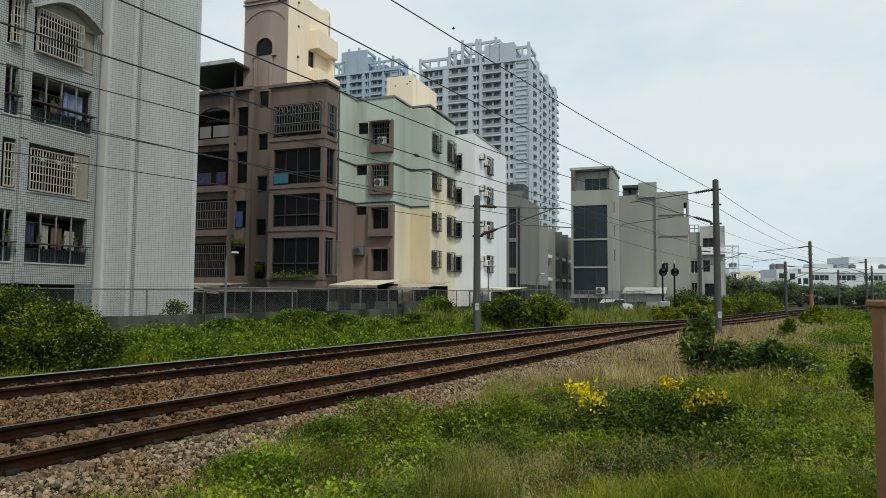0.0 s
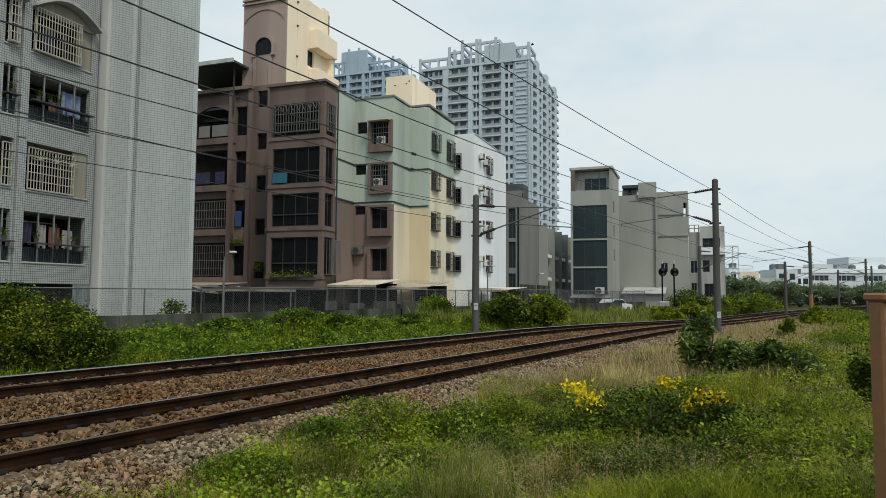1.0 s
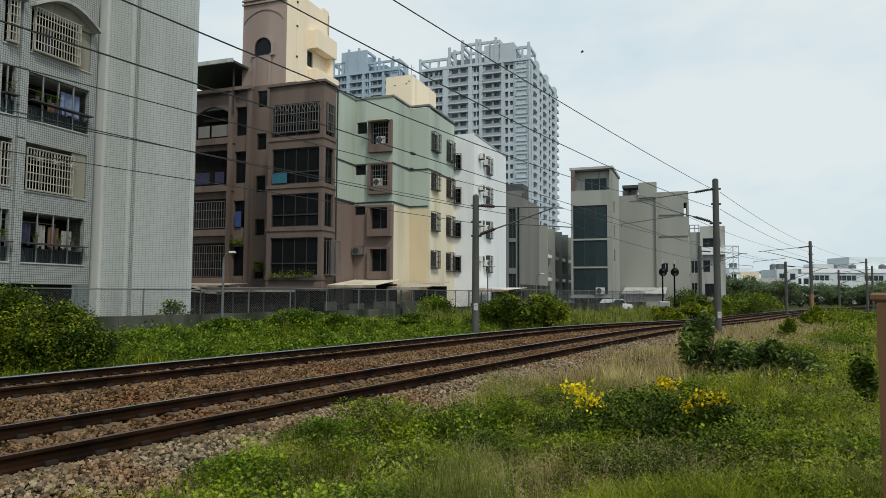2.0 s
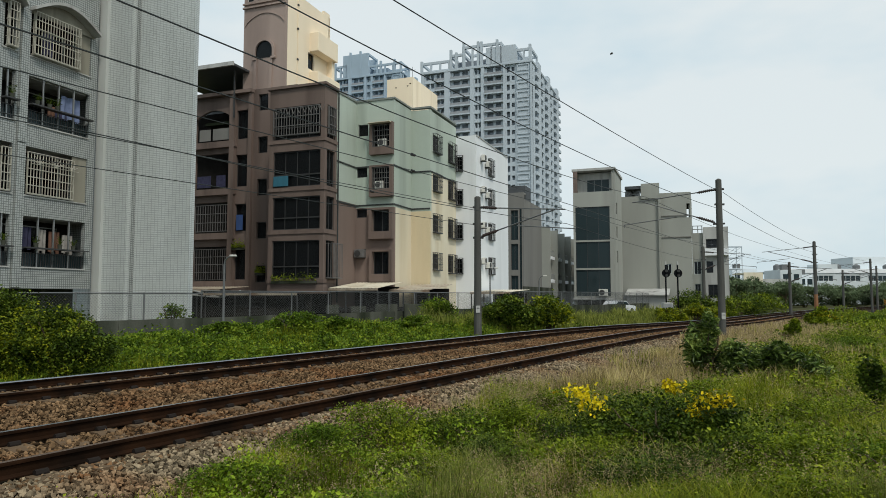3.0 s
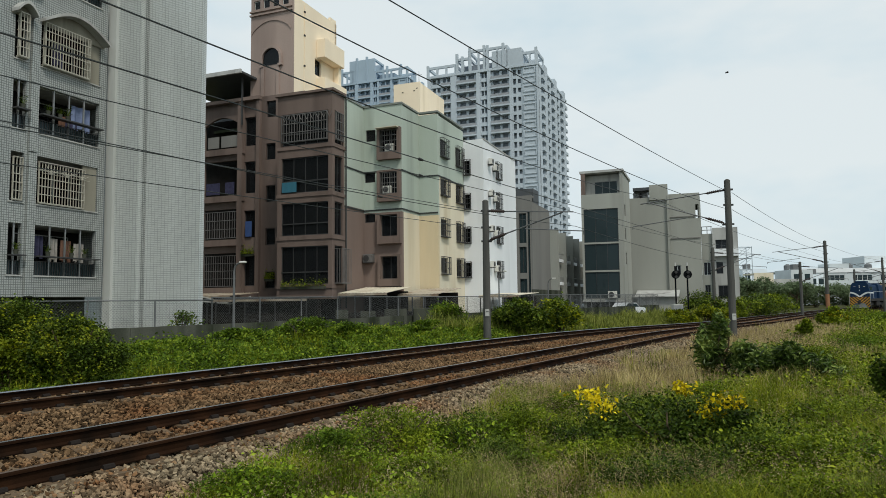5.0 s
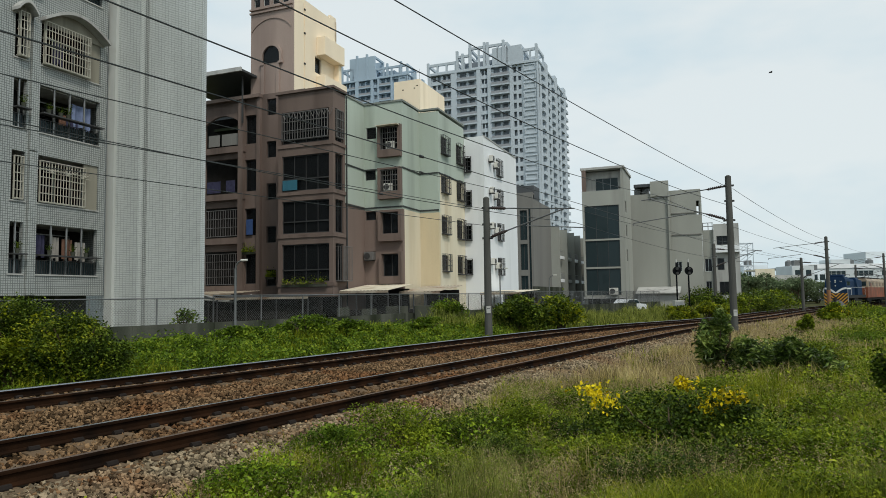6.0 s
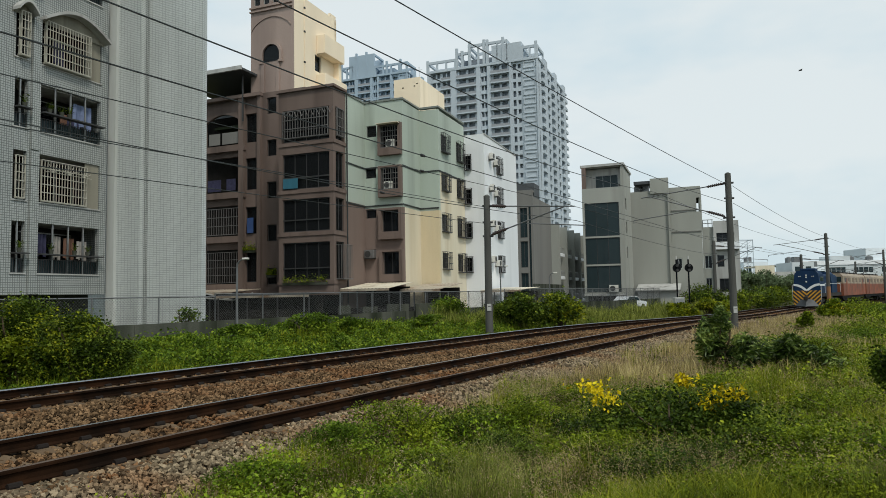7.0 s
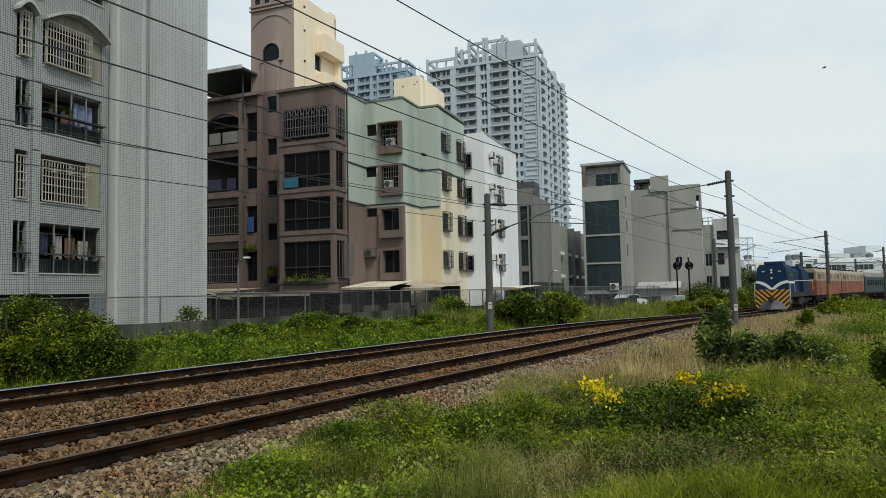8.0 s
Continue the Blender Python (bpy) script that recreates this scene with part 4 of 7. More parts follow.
GH = [(-21.65, -20.9, 12.35, 13.15), (-21.75, -20.95, 9.5, 10.2), (-21.75, -20.95, 6.75, 7.35), (-21.75, -21.0, 4.0, 4.62)]
BH = [(-20.45, -19.15, 11.45, 13.0), (-20.45, -19.15, 8.6, 10.1), (-20.45, -19.15, 5.75, 7.2), (-20.4, -19.15, 2.9, 4.4)]
wall("green_wall", brown, M["green"], "y", 41.04, PS, -18.94, 7.4, 14.72, [h for h in GH + BH if h[2] > 7.4], 0.25, 1)
wall("pink_wall", brown, M["pink"], "y", 41.04, PS, -18.94, -0.6, 7.395, [h for h in GH + BH if h[2] < 7.4], 0.25, 1)
for k, h in enumerate(GH):
    window(brown, "y", 41.04, -1, *h, 1, "alu_dk", 0.12)
for k, (u0, u1, z0, z1) in enumerate(BH):
    bm = bmesh.new()
    for a, b, e, g in ((u0 - 0.2, u1 + 0.2, z0 - 0.5, z0), (u0 - 0.2, u1 + 0.2, z1, z1 + 0.12), (u0 - 0.2, u0, z0, z1), (u1, u1 + 0.2, z0, z1)):
        ubox(bm, "y", 41.04, -1, a, b, 0.0, 0.35, e, g)
    part("window_bay", bm, M["brown_dk"], brown, "brown plastered window surround")
    window(brown, "y", 41.04, -1, u0, u1, z0, z1, 2, "alu_dk", 0.02)
    if k < 2:
        grille(brown, "y", 41.04, -1, u0 + 0.02, u1 - 0.02, z0 + 0.02, z1 - 0.05, 0.16, 4, 0.30, "grille_dk", 0.012)
        aircon(-19.95 if k else -19.75, z0 + 0.06, "y", 41.04, -1, 0.0, (0.6, 0.26, 0.5))
grille(brown, "x", PS, 1, 37.15, 38.3, 2.6, 4.75, 0.14, 1, 0.55, "grille_dk", 0.012)
slab("window_awning", brown, "tin_cream", -20.6, -19.0, 40.3, 41.03, 13.02, 13.07)
wall("green_wall", brown, M["green"], "x", -18.94, 41.29, 43.95, 7.4, 14.66, [], 0.25, -1)
wall("cream_wall", brown, M["cream"], "x", -18.94, 41.29, 43.95, -0.6, 7.395, [], 0.25, -1)
wall("green_wall", brown, M["green"], "y", 43.95, -18.94, -17.5, 7.4, 14.62, [], 0.25, 1)
wall("ochre_wall", brown, M["ochre"], "y", 43.95, -18.94, -17.5, -0.6, 7.395, [], 0.25, 1)
CH = []
for z0, z1 in ((11.75, 12.95), (8.95, 10.1), (6.0, 7.2), (3.35, 4.45)):
    CH += [(44.45, 45.75, z0, z1), (47.6, 48.9, z0 - 0.15, z1 + 0.05)]
wall("green_wall", brown, M["green"], "x", -17.5, 44.2, 49.34, 10.25, 14.55, [h for h in CH if h[2] > 10.3], 0.25, -1)
wall("cream_wall", brown, M["cream"], "x", -17.5, 44.2, 49.34, -0.6, 10.24, [h for h in CH if h[2] < 10.3], 0.25, -1)
for k, h in enumerate(CH):
    window(brown, "x", -17.5, 1, *h, 2, "alu_dk", 0.1)
    grille(brown, "x", -17.5, 1, h[0] - 0.04, h[1] + 0.04, h[2] - 0.05, h[3] + 0.05, 0.28, 3, 0.26, "alu_dk", 0.013)
for z in (10.25, 7.62):
    bm = bmesh.new()
    ubox(bm, "x", PS, 1, 38.41, 41.04, 0.002, 0.05, z - 0.09, z)
    ubox(bm, "y", 41.04, -1, PS, -18.94, 0.002, 0.05, z - 0.09, z)
    ubox(bm, "x", -18.94, 1, 41.04, 43.95, 0.002, 0.05, z - 0.09, z)
    ubox(bm, "y", 43.95, -1, -18.94, -17.5, 0.002, 0.05, z - 0.09, z)
    if z > 9:
        ubox(bm, "x", -17.5, 1, 43.95, 49.34, 0.002, 0.05, z - 0.09, z)
    part("string_course", bm, M["stripe"], brown, "black painted trim line")
bm = bmesh.new()
for x0, x1, y0, y1 in ((PS - 0.25, PS + 0.06, 38.41, 41.04), (PS, -18.88, 40.98, 41.29), (-19.19, -18.88, 41.29, 43.95), (-18.94, -17.44, 43.89, 44.2), (-17.75, -17.44, 44.2, 49.34)):
    box(bm, x0, x1, y0, y1, 14.723, 14.85)
part("coping", bm, M["parapet"], brown)
slab("roof", brown, "conc", -34, PS - 0.26, 40.3, 52, 14.0, 14.2)
slab("roof", brown, "conc", PS - 0.25, -19.2, 41.3, 52, 14.0, 14.2)
slab("roof", brown, "conc", -19.2, -17.76, 44.2, 52, 14.0, 14.2)
bm = bmesh.new()
tube(bm, (PS + 0.06, 38.5, 1.0), (PS + 0.06, 38.5, 14.7), 0.05, seg=6)
part("drainpipe", bm, M["stripe"], brown)

# recessed left wing with loggias, arch and roof canopy
WH = [(-34.6, -31.25, 2.5, 5.0), (-34.6, -31.25, 5.95, 8.2), (-34.6, -31.25, 9.15, 11.75), (-34.6, -31.25, 12.6, 15.0)]
SH = [(-30.95, -30.0, a + 0.1, b - 0.2) for _, _, a, b in WH]
wall("wing_wall", brown, M["brown"], "y", 40.0, -36.5, -25.9, 1.78, 16.2, WH + SH + [(-29.1, -28.3, z, z + 1.18) for z in (2.4, 5.46, 8.52, 11.55, 14.62)], 0.25, 1)
for (u0, u1, a, b) in SH:
    window(brown, "y", 40.0, -1, u0, u1, a, b, 3 if u1 - u0 > 2 else 1, "alu_dk", 0.18)
for z in (2.4, 5.46, 8.52, 11.55, 14.62):
    window(brown, "y", 40.0, -1, -29.1, -28.3, z, z + 1.18, 1, "alu_dk", 0.15)
for u0, u1, a, b in WH:
    slab("balcony_band", brown, "brown_dk", -36.5, -30.9, 39.72, 39.998, a - 0.45, a)
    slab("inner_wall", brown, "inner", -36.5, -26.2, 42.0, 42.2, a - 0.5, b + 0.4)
slab("pier", brown, "brown_dk", -31.38, -30.97, 39.7, 39.998, 1.78, 16.2)
slab("pier", brown, "brown_dk", -29.8, -29.5, 39.75, 39.998, 1.78, 16.2)
bm = bmesh.new()
arc = [(-34.6 + 3.35 * k / 14, 14.35 + 0.62 * math.sin(math.pi * k / 14)) for k in range(15)]
prism(bm, arc + [(-31.25, 15.05), (-34.6, 15.05)], "y", 39.9, 40.12)
part("arch", bm, M["brown_dk"], brown, "arched plaster head of the top loggia")
slab("wing_cornice", brown, "pink", -36.5, -29.45, 39.6, 39.998, 15.95, 16.2)
grille(brown, "y", 40.0, -1, -34.4, -31.5, 6.1, 8.0, 0.22, 3, 0.06, "grille_dk", 0.016, sides=False)
grille(brown, "y", 40.0, -1, -34.4, -31.5, 2.6, 4.8, 0.2, 4, 0.06, "grille_dk", 0.012, sides=False)
canopy = thing("roof_canopy", "dark sheet-metal canopy over a roof terrace", "canopy", LANE)
part("roof_sheet", B((-37.0, -30.25, 38.6, 44.5, 17.65, 17.8)), M["tin_dark"], canopy)
part("fascia", B((-37.0, -30.2, 38.45, 38.6, 17.6, 17.88)), M["conc_lt"], canopy)
for x in (-34.4, -30.9):
    for y in (39.6, 43.8):
        part("post", B((x - 0.05, x + 0.05, y - 0.05, y + 0.05, 14.2, 17.65)), M["alu_dk"], canopy)
slab("terrace_wall", brown, "tin_dark", -37.0, -30.3, 44.0, 44.2, 14.2, 17.65)

# stair tower
tower = thing("stair_tower", "brown and warm cream rooftop stair tower with an arched window", "stair tower", LANE)
TX0, TX1, TY1 = -30.81, -27.23, 46.6
AX = -28.97
wall("front_wall", tower, M["tower_pink"], "y", 40.4, TX0, TX1, 14.2, 24.6,
     [(AX - 0.72, AX + 0.72, 18.6, 19.12)] + [(TX0 + 0.25 + k * 0.82, TX0 + 0.80 + k * 0.82, 22.95, 23.6) for k in range(4)], 0.25, 1)
wall("side_wall", tower, M["cream_hi"], "x", TX1, 40.65, TY1, 14.2, 23.65, [(43.42, 44.3, 18.6, 19.86)], 0.25, -1)
wall("back_wall", tower, M["cream_hi"], "x", TX0, 40.65, TY1, 14.2, 23.6, [], 0.25, 1)
wall("rear_wall", tower, M["cream_hi"], "y", TY1, TX0, TX1, 14.2, 23.65, [], 0.25, -1)
slab("roof", tower, "conc", TX0 + 0.25, TX1 - 0.25, 40.65, TY1 - 0.25, 22.6, 22.75)
for z in (22.42, 22.70):
    slab("cornice", tower, "tower_pink", TX0 - 0.06, TX1 + 0.06, 40.27, 40.398, z, z + 0.12)
n = 14
bm = bmesh.new()
lift = [(TX0 + 0.1 + (TX1 - TX0 - 0.2) * k / n, 21.15 + 0.85 * math.sin(math.pi * k / n) ** 0.7) for k in range(n + 1)]
prism(bm, lift + [(u, v - 0.09) for u, v in lift[::-1]], "y", 40.34, 40.398)
part("relief_arch", bm, M["tower_pink"], tower)
rim = [(AX + 0.90 * math.cos(math.pi * k / n), 19.1 + 0.90 * math.sin(math.pi * k / n)) for k in range(n + 1)]
rim2 = [(AX + 0.72 * math.cos(math.pi * k / n), 19.1 + 0.72 * math.sin(math.pi * k / n)) for k in range(n + 1)]
bm = bmesh.new()
for k in range(n):
    prism(bm, [rim[k], rim[k + 1], rim2[k + 1], rim2[k]], "y", 40.24, 40.398)
for a, b in ((0.72, 0.90), (-0.90, -0.72)):
    box(bm, AX + a, AX + b, 40.24, 40.398, 18.6, 19.1)
bmesh.ops.remove_doubles(bm, verts=bm.verts[:], dist=0.001)
part("arch_trim", bm, M["tower_pink"], tower)
bm = bmesh.new()
prism(bm, [(AX + 0.715, 18.6)] + rim2 + [(AX - 0.715, 18.6)], "y", 40.375, 40.395)
part("arch_pane", bm, M["glass"], tower, "dark arched window pane")
for u in (AX - 0.98, AX + 0.62):
    slab("arch_foot", tower, "tower_pink", u, u + 0.36, 40.22, 40.398, 18.45, 18.6)
for u in (AX - 0.85, AX + 0.45):
    slab("pilaster", tower, "tower_pink", u, u + 0.25, 40.28, 40.398, 14.95, 18.45)
for k in range(4):
    window(tower, "y", 40.4, -1, TX0 + 0.25 + k * 0.82, TX0 + 0.80 + k * 0.82, 22.95, 23.6, 1, "conc_lt", 0.1)
window(tower, "x", TX1, 1, 43.42, 44.3, 18.6, 19.86, 1, "alu_dk", 0.15)
part("balcony_box", bevelled(B((TX1 + 0.002, -26.48, 43.64, TY1, 19.95, 21.4)), 0.02, 1), M["cream_hi"], tower)
part("balcony_box", bevelled(B((TX1 + 0.002, -26.45, 43.62, TY1 + 0.3, 15.0, 18.35)), 0.02, 1), M["cream_hi"], tower)
slab("balcony_post", tower, "cream_hi", TX1 + 0.002, -26.75, TY1 - 0.45, TY1 - 0.05, 18.35, 19.95)
slab("parapet_block", tower, "cream_hi", TX1 - 0.24, TX1 - 0.01, TY1 - 0.9, TY1 - 0.05, 23.65, 23.95)
bm = bmesh.new()
tube(bm, (TX1 + 0.04, 41.95, 15.0), (TX1 + 0.04, 41.95, 23.4), 0.03, seg=6)
part("drainpipe", bm, M["cream_hi"], tower)
for z in (16.6, 18.7, 21.0, 22.8):
    part("pipe_clip", bevelled(B((TX1 + 0.002, TX1 + 0.09, 41.87, 42.03, z, z + 0.14)), 0.01, 1), M["steel_dk"], tower)

tank = thing("rooftop_room", "warm cream plastered rooftop room", "rooftop room", LANE)
wall("wall", tank, M["cream_hi"], "y", 53.0, -25.2, -22.71, 14.0, 20.35, [], 0.2, 1)
wall("wall", tank, M["cream_hi"], "x", -22.71, 53.2, 58.8, 14.0, 20.3, [], 0.2, -1)
wall("wall", tank, M["cream_hi"], "x", -25.2, 53.2, 58.8, 14.0, 20.3, [], 0.2, 1)
slab("roof", tank, "cream_hi", -25.0, -22.91, 53.2, 58.8, 20.0, 20.2)
for x, z in ((-23.3, 19.55), (-23.05, 19.75), (-24.4, 19.5)):
    part("rust_stain", bevelled(B((x, x + 0.14, 52.99, 52.998, z, z + 0.09)), 0.003, 1), M["rail"], tank, "rusty fixing stain")
bm = bmesh.new()
tube(bm, (-23.2, 54.0, 20.2), (-23.2, 54.0, 21.6), 0.02, seg=5)
tube(bm, (-23.5, 54.0, 21.3), (-22.9, 54.0, 21.3), 0.015, seg=5)
part("antenna", bm, M["galv"], tank)

# -- white house --
whouse = thing("white_house", "plain white rendered house with caged windows", "house", LANE)
AH = [(-17.42, -17.0, z, z + 1.1) for z in (3.2, 5.85, 8.5, 11.15)]
wall("front_wall", whouse, M["white"], "y", 49.36, -17.5, -15.88, -0.6, 13.85, AH, 0.25, 1)
WB = [(52.6, 53.9, z, z + 1.35) for z in (3.2, 6.0, 8.8, 11.3)]
wall("side_wall", whouse, M["white"], "x", -15.88, 49.61, 58.5, -0.6, 13.8, WB, 0.25, -1)
for h in AH:
    window(whouse, "y", 49.36, -1, *h, 1, "alu_dk", 0.1)
    grille(whouse, "y", 49.36, -1, h[0], h[1] + 0.1, h[2] - 0.05, h[3] + 0.05, 0.18, 3, 0.22, "alu_dk", 0.013)
for i, h in enumerate(WB):
    window(whouse, "x", -15.88, 1, *h, 2, "alu_dk", 0.1)
    grille(whouse, "x", -15.88, 1, h[0], h[1], h[2], h[3], 0.26, 3, 0.22, "alu_dk", 0.012)
    aircon(50.7, h[2] + 0.75, "x", -15.88, 1, 0.1)
    aircon(51.9, h[2] + 0.45, "x", -15.88, 1, 0.1)
slab("roof", whouse, "white", -22, -16.13, 49.61, 58.5, 13.3, 13.5)
wall("rear_wall", whouse, M["white"], "y", 58.5, -22, -15.88, -0.6, 13.8, [], 0.25, 1)
slab("coping", whouse, "conc_lt", -16.0, -15.84, 49.4, 58.5, 13.802, 13.9)


# ---- train ----
def run_len(y):
    return np.cumsum(np.hypot(np.gradient(near_x(y), y), 1.0) * np.gradient(y))


run_y = np.linspace(20, 480, 2301)
run_s = run_len(run_y)


def on_track(s):
    return float(np.interp(s, run_s, run_y))


def loco():
    lo = thing("diesel_locomotive", "deep blue diesel locomotive with white chevron and hazard stripes", "locomotive")
    # x across, y back along the train, z up from the rail
    bm = B((-1.36, 1.36, 0.0, 13.6, 1.05, 1.42))
    part("underframe", bm, M["under"], lo)
    bm = bmesh.new()
    prism(bm, [(-1.36, 1.06), (1.36, 1.06), (1.36, 1.70), (-1.36, 1.70)], "y", -0.06, 0.05)
    part("buffer_beam", bm, M["hazard"], lo, "yellow and black hazard-striped front beam")
    bm = bmesh.new()
    prism(bm, [(-1.32, 0.22), (1.32, 0.22), (1.36, 1.058), (-1.36, 1.058)], "y", -0.10, 0.05)
    part("skirt", bm, M["hazard"], lo, "yellow and black hazard-striped skirt")
    bm = bmesh.new()
    for s in (-1, 1):
        v = [bm.verts.new(p) for p in ((0, -0.75, 0.12), (s * 1.22, -0.15, 0.12), (s * 0.62, -0.12, 0.78), (0, -0.5, 0.86), (0, -0.12, 0.12), (0, -0.12, 0.86))]
        bm.faces.new((v[0], v[1], v[2], v[3]))
        bm.faces.new((v[4], v[5], v[2], v[1]))
        bm.faces.new((v[0], v[4], v[1]))
        bm.faces.new((v[3], v[2], v[5]))
    bmesh.ops.recalc_face_normals(bm, faces=bm.faces[:])
    part("snow_plough", bm, M["plow"], lo, "grey steel plough")
    part("coupler", bevelled(B((-0.16, 0.16, -0.85, 0.0, 0.72, 1.12)), 0.03, 1), M["under"], lo)
    # full-width cab with sloping shoulders
    sec = [(-1.30, 1.42), (1.30, 1.42), (1.30, 2.35), (1.16, 3.40), (0.92, 3.70), (-0.92, 3.70), (-1.16, 3.40), (-1.30, 2.35)]
    bm = bmesh.new()
    prism(bm, sec, "y", 0.06, 2.9)
    part("cab", bm, M["blue"], lo, "deep blue front body")
    hood = [(-0.95, 1.42), (0.95, 1.42), (0.95, 3.2), (0.75, 3.45), (-0.75, 3.45), (-0.95, 3.2)]
    bm = bmesh.new()
    prism(bm, hood, "y", 2.9, 7.6)
    part("hood", bm, M["blue"], lo)
    bm = bmesh.new()
    prism(bm, sec, "y", 7.6, 9.8)
    part("rear_cab", bm, M["blue"], lo)
    bm = bmesh.new()
    prism(bm, hood, "y", 9.8, 13.4)
    part("rear_hood", bm, M["blue"], lo)
    part("roof_fan", bevelled(B((-0.75, 0.75, 0.9, 2.5, 3.70, 3.97)), 0.06, 1), M["blue"], lo)
    # white chevron
    bm = bmesh.new()
    n = 10
    for s in (-1, 1):
        up = [(s * 1.30 * k / n, 1.80 + 0.60 * (1 - (1 - k / n) ** 2.2)) for k in range(n + 1)]
        prism(bm, up + [(u, v - 0.20 - 0.12 * (1 - abs(u) / 1.3)) for u, v in up[::-1]], "y", 0.035, 0.056)
        x0, x1 = (1.302, 1.312) if s > 0 else (-1.312, -1.302)
        box(bm, x0, x1, 0.06, 2.9, 2.16, 2.34)
    part("chevron", bm, M["white_paint"], lo, "white chevron stripe")
    bm = bmesh.new()
    for x in (-0.72, -0.58, 0.58, 0.72):
        tube(bm, (x, 0.0, 3.14), (x, 0.06, 3.14), 0.05, seg=8)
    for z in (3.25, 3.05, 2.6):
        tube(bm, (0, 0.0, z), (0, 0.06, z), 0.085, seg=10)
    part("headlight", bm, M["lamp_glass"], lo, "pale headlight lenses")
    for s in (-1, 1):
        bm = bmesh.new()
        box(bm, s * 1.235 - 0.03, s * 1.235 + 0.03, 0.7, 1.5, 2.6, 3.1)
        box(bm, s * 1.235 - 0.03, s * 1.235 + 0.03, 1.7, 2.5, 2.6, 3.1)
        part("cab_window", bm, M["glass_teal"], lo)
        bm = bmesh.new()
        pipe(bm, [(s * 1.32, 2.95, 1.45), (s * 1.32, 2.95, 2.4), (s * 1.32, 13.3, 2.4), (s * 1.32, 13.3, 1.45)], 0.02, 5)
        part("handrail", bm, M["white_paint"], lo)
        bm = bmesh.new()
        pipe(bm, [(s * 1.42, 0.02, 0.6), (s * 1.42, 0.02, 2.3)], 0.02, 5)
        part("grab_rail", bm, M["white_paint"], lo)
    part("fuel_tank", bevelled(B((-1.25, 1.25, 5.4, 8.2, 0.35, 1.05)), 0.06, 1), M["under"], lo)
    for y in (2.6, 11.0):
        bogie(lo, y)
    # body narrowed to fit its apparent width in the camera's view
    for ch in lo.children_recursive:
        ch.data.transform(Matrix.Diagonal((0.92, 1, 1, 1)))
    return lo


def bogie(parent, y):
    bm = bmesh.new()
    for s in (-1, 1):
        prism(bm, [(y - 1.7, 0.55), (y - 1.5, 0.85), (y + 1.5, 0.85), (y + 1.7, 0.55), (y + 1.0, 0.5), (y, 0.38), (y - 1.0, 0.5)], "x", s * 0.95 - 0.06, s * 0.95 + 0.06)
    bog = part("bogie", bm, M["under"], parent)
    for dy in (-1.15, 1.15):
        bm = bmesh.new()
        for s in (-1, 1):
            tube(bm, (s * 0.66, y + dy, 0.46), (s * 0.80, y + dy, 0.46), 0.46, seg=18)
        tube(bm, (-0.66, y + dy, 0.46), (0.66, y + dy, 0.46), 0.08, seg=8)
        part("wheelset", bm, M["under"], bog)


def electric(label):
    lo = thing("electric_locomotive", label, "locomotive", group="orange locomotives")
    n = 16.0
    bm = bmesh.new()
    prism(bm, [(-1.38, 1.0), (1.38, 1.0), (1.40, 2.42), (-1.40, 2.42)], "y", 0.0, n)
    part("lower_body", bm, M["orange"], lo, "faded orange lower body")
    bm = bmesh.new()
    prism(bm, [(-1.40, 2.424), (1.40, 2.424), (1.36, 3.3), (1.1, 3.62), (-1.1, 3.62), (-1.36, 3.3)], "y", 0.0, n)
    part("upper_body", bm, M["loco_cream"], lo, "dull cream upper body")
    bm = bmesh.new()
    for s in (-1, 1):
        box(bm, s * 0.68 - 0.52, s * 0.68 + 0.52, -0.02, 0.0, 2.62, 3.22)
    part("windscreen", bm, M["glass_teal"], lo)
    for s in (-1, 1):
        for a in (1.0, 3.5, 6.0, 8.5, 11.0, 13.5):
            bm = bmesh.new()
            box(bm, s * 1.392 - 0.014, s * 1.392 + 0.014, a, a + 1.3, 2.6, 3.1)
            part("side_grille", bm, M["alu_dk"] if a in (1.0, 13.5) else M["loco_dust"], lo)
        for a in (1.9, 13.6):
            bm = bmesh.new()
            box(bm, s * 1.40 - 0.012, s * 1.40 + 0.012, a, a + 0.7, 1.1, 3.0)
            part("side_door", bm, M["orange"], lo)
    for a in (3.0, 5.5, 8.0, 10.5, 13.0):
        part("roof_box", bevelled(B((-0.7, 0.7, a - 0.8, a + 0.8, 3.62, 3.85)), 0.05, 1), M["under"], lo)
    bm = bmesh.new()
    for y in (3.2, 12.8):
        pipe(bm, [(-0.5, y, 3.85), (-0.7, y + 0.8, 4.25), (-0.7, y - 0.8, 4.35), (0.7, y - 0.8, 4.35), (0.7, y + 0.8, 4.25), (0.5, y, 3.85)], 0.035, 5)
    part("pantograph", bm, M["steel_dk"], lo)
    part("underframe", B((-1.2, 1.2, 0.3, n - 0.3, 0.7, 0.998)), M["under"], lo)
    for y in (3.2, 12.8):
        bogie(lo, y)
    return lo


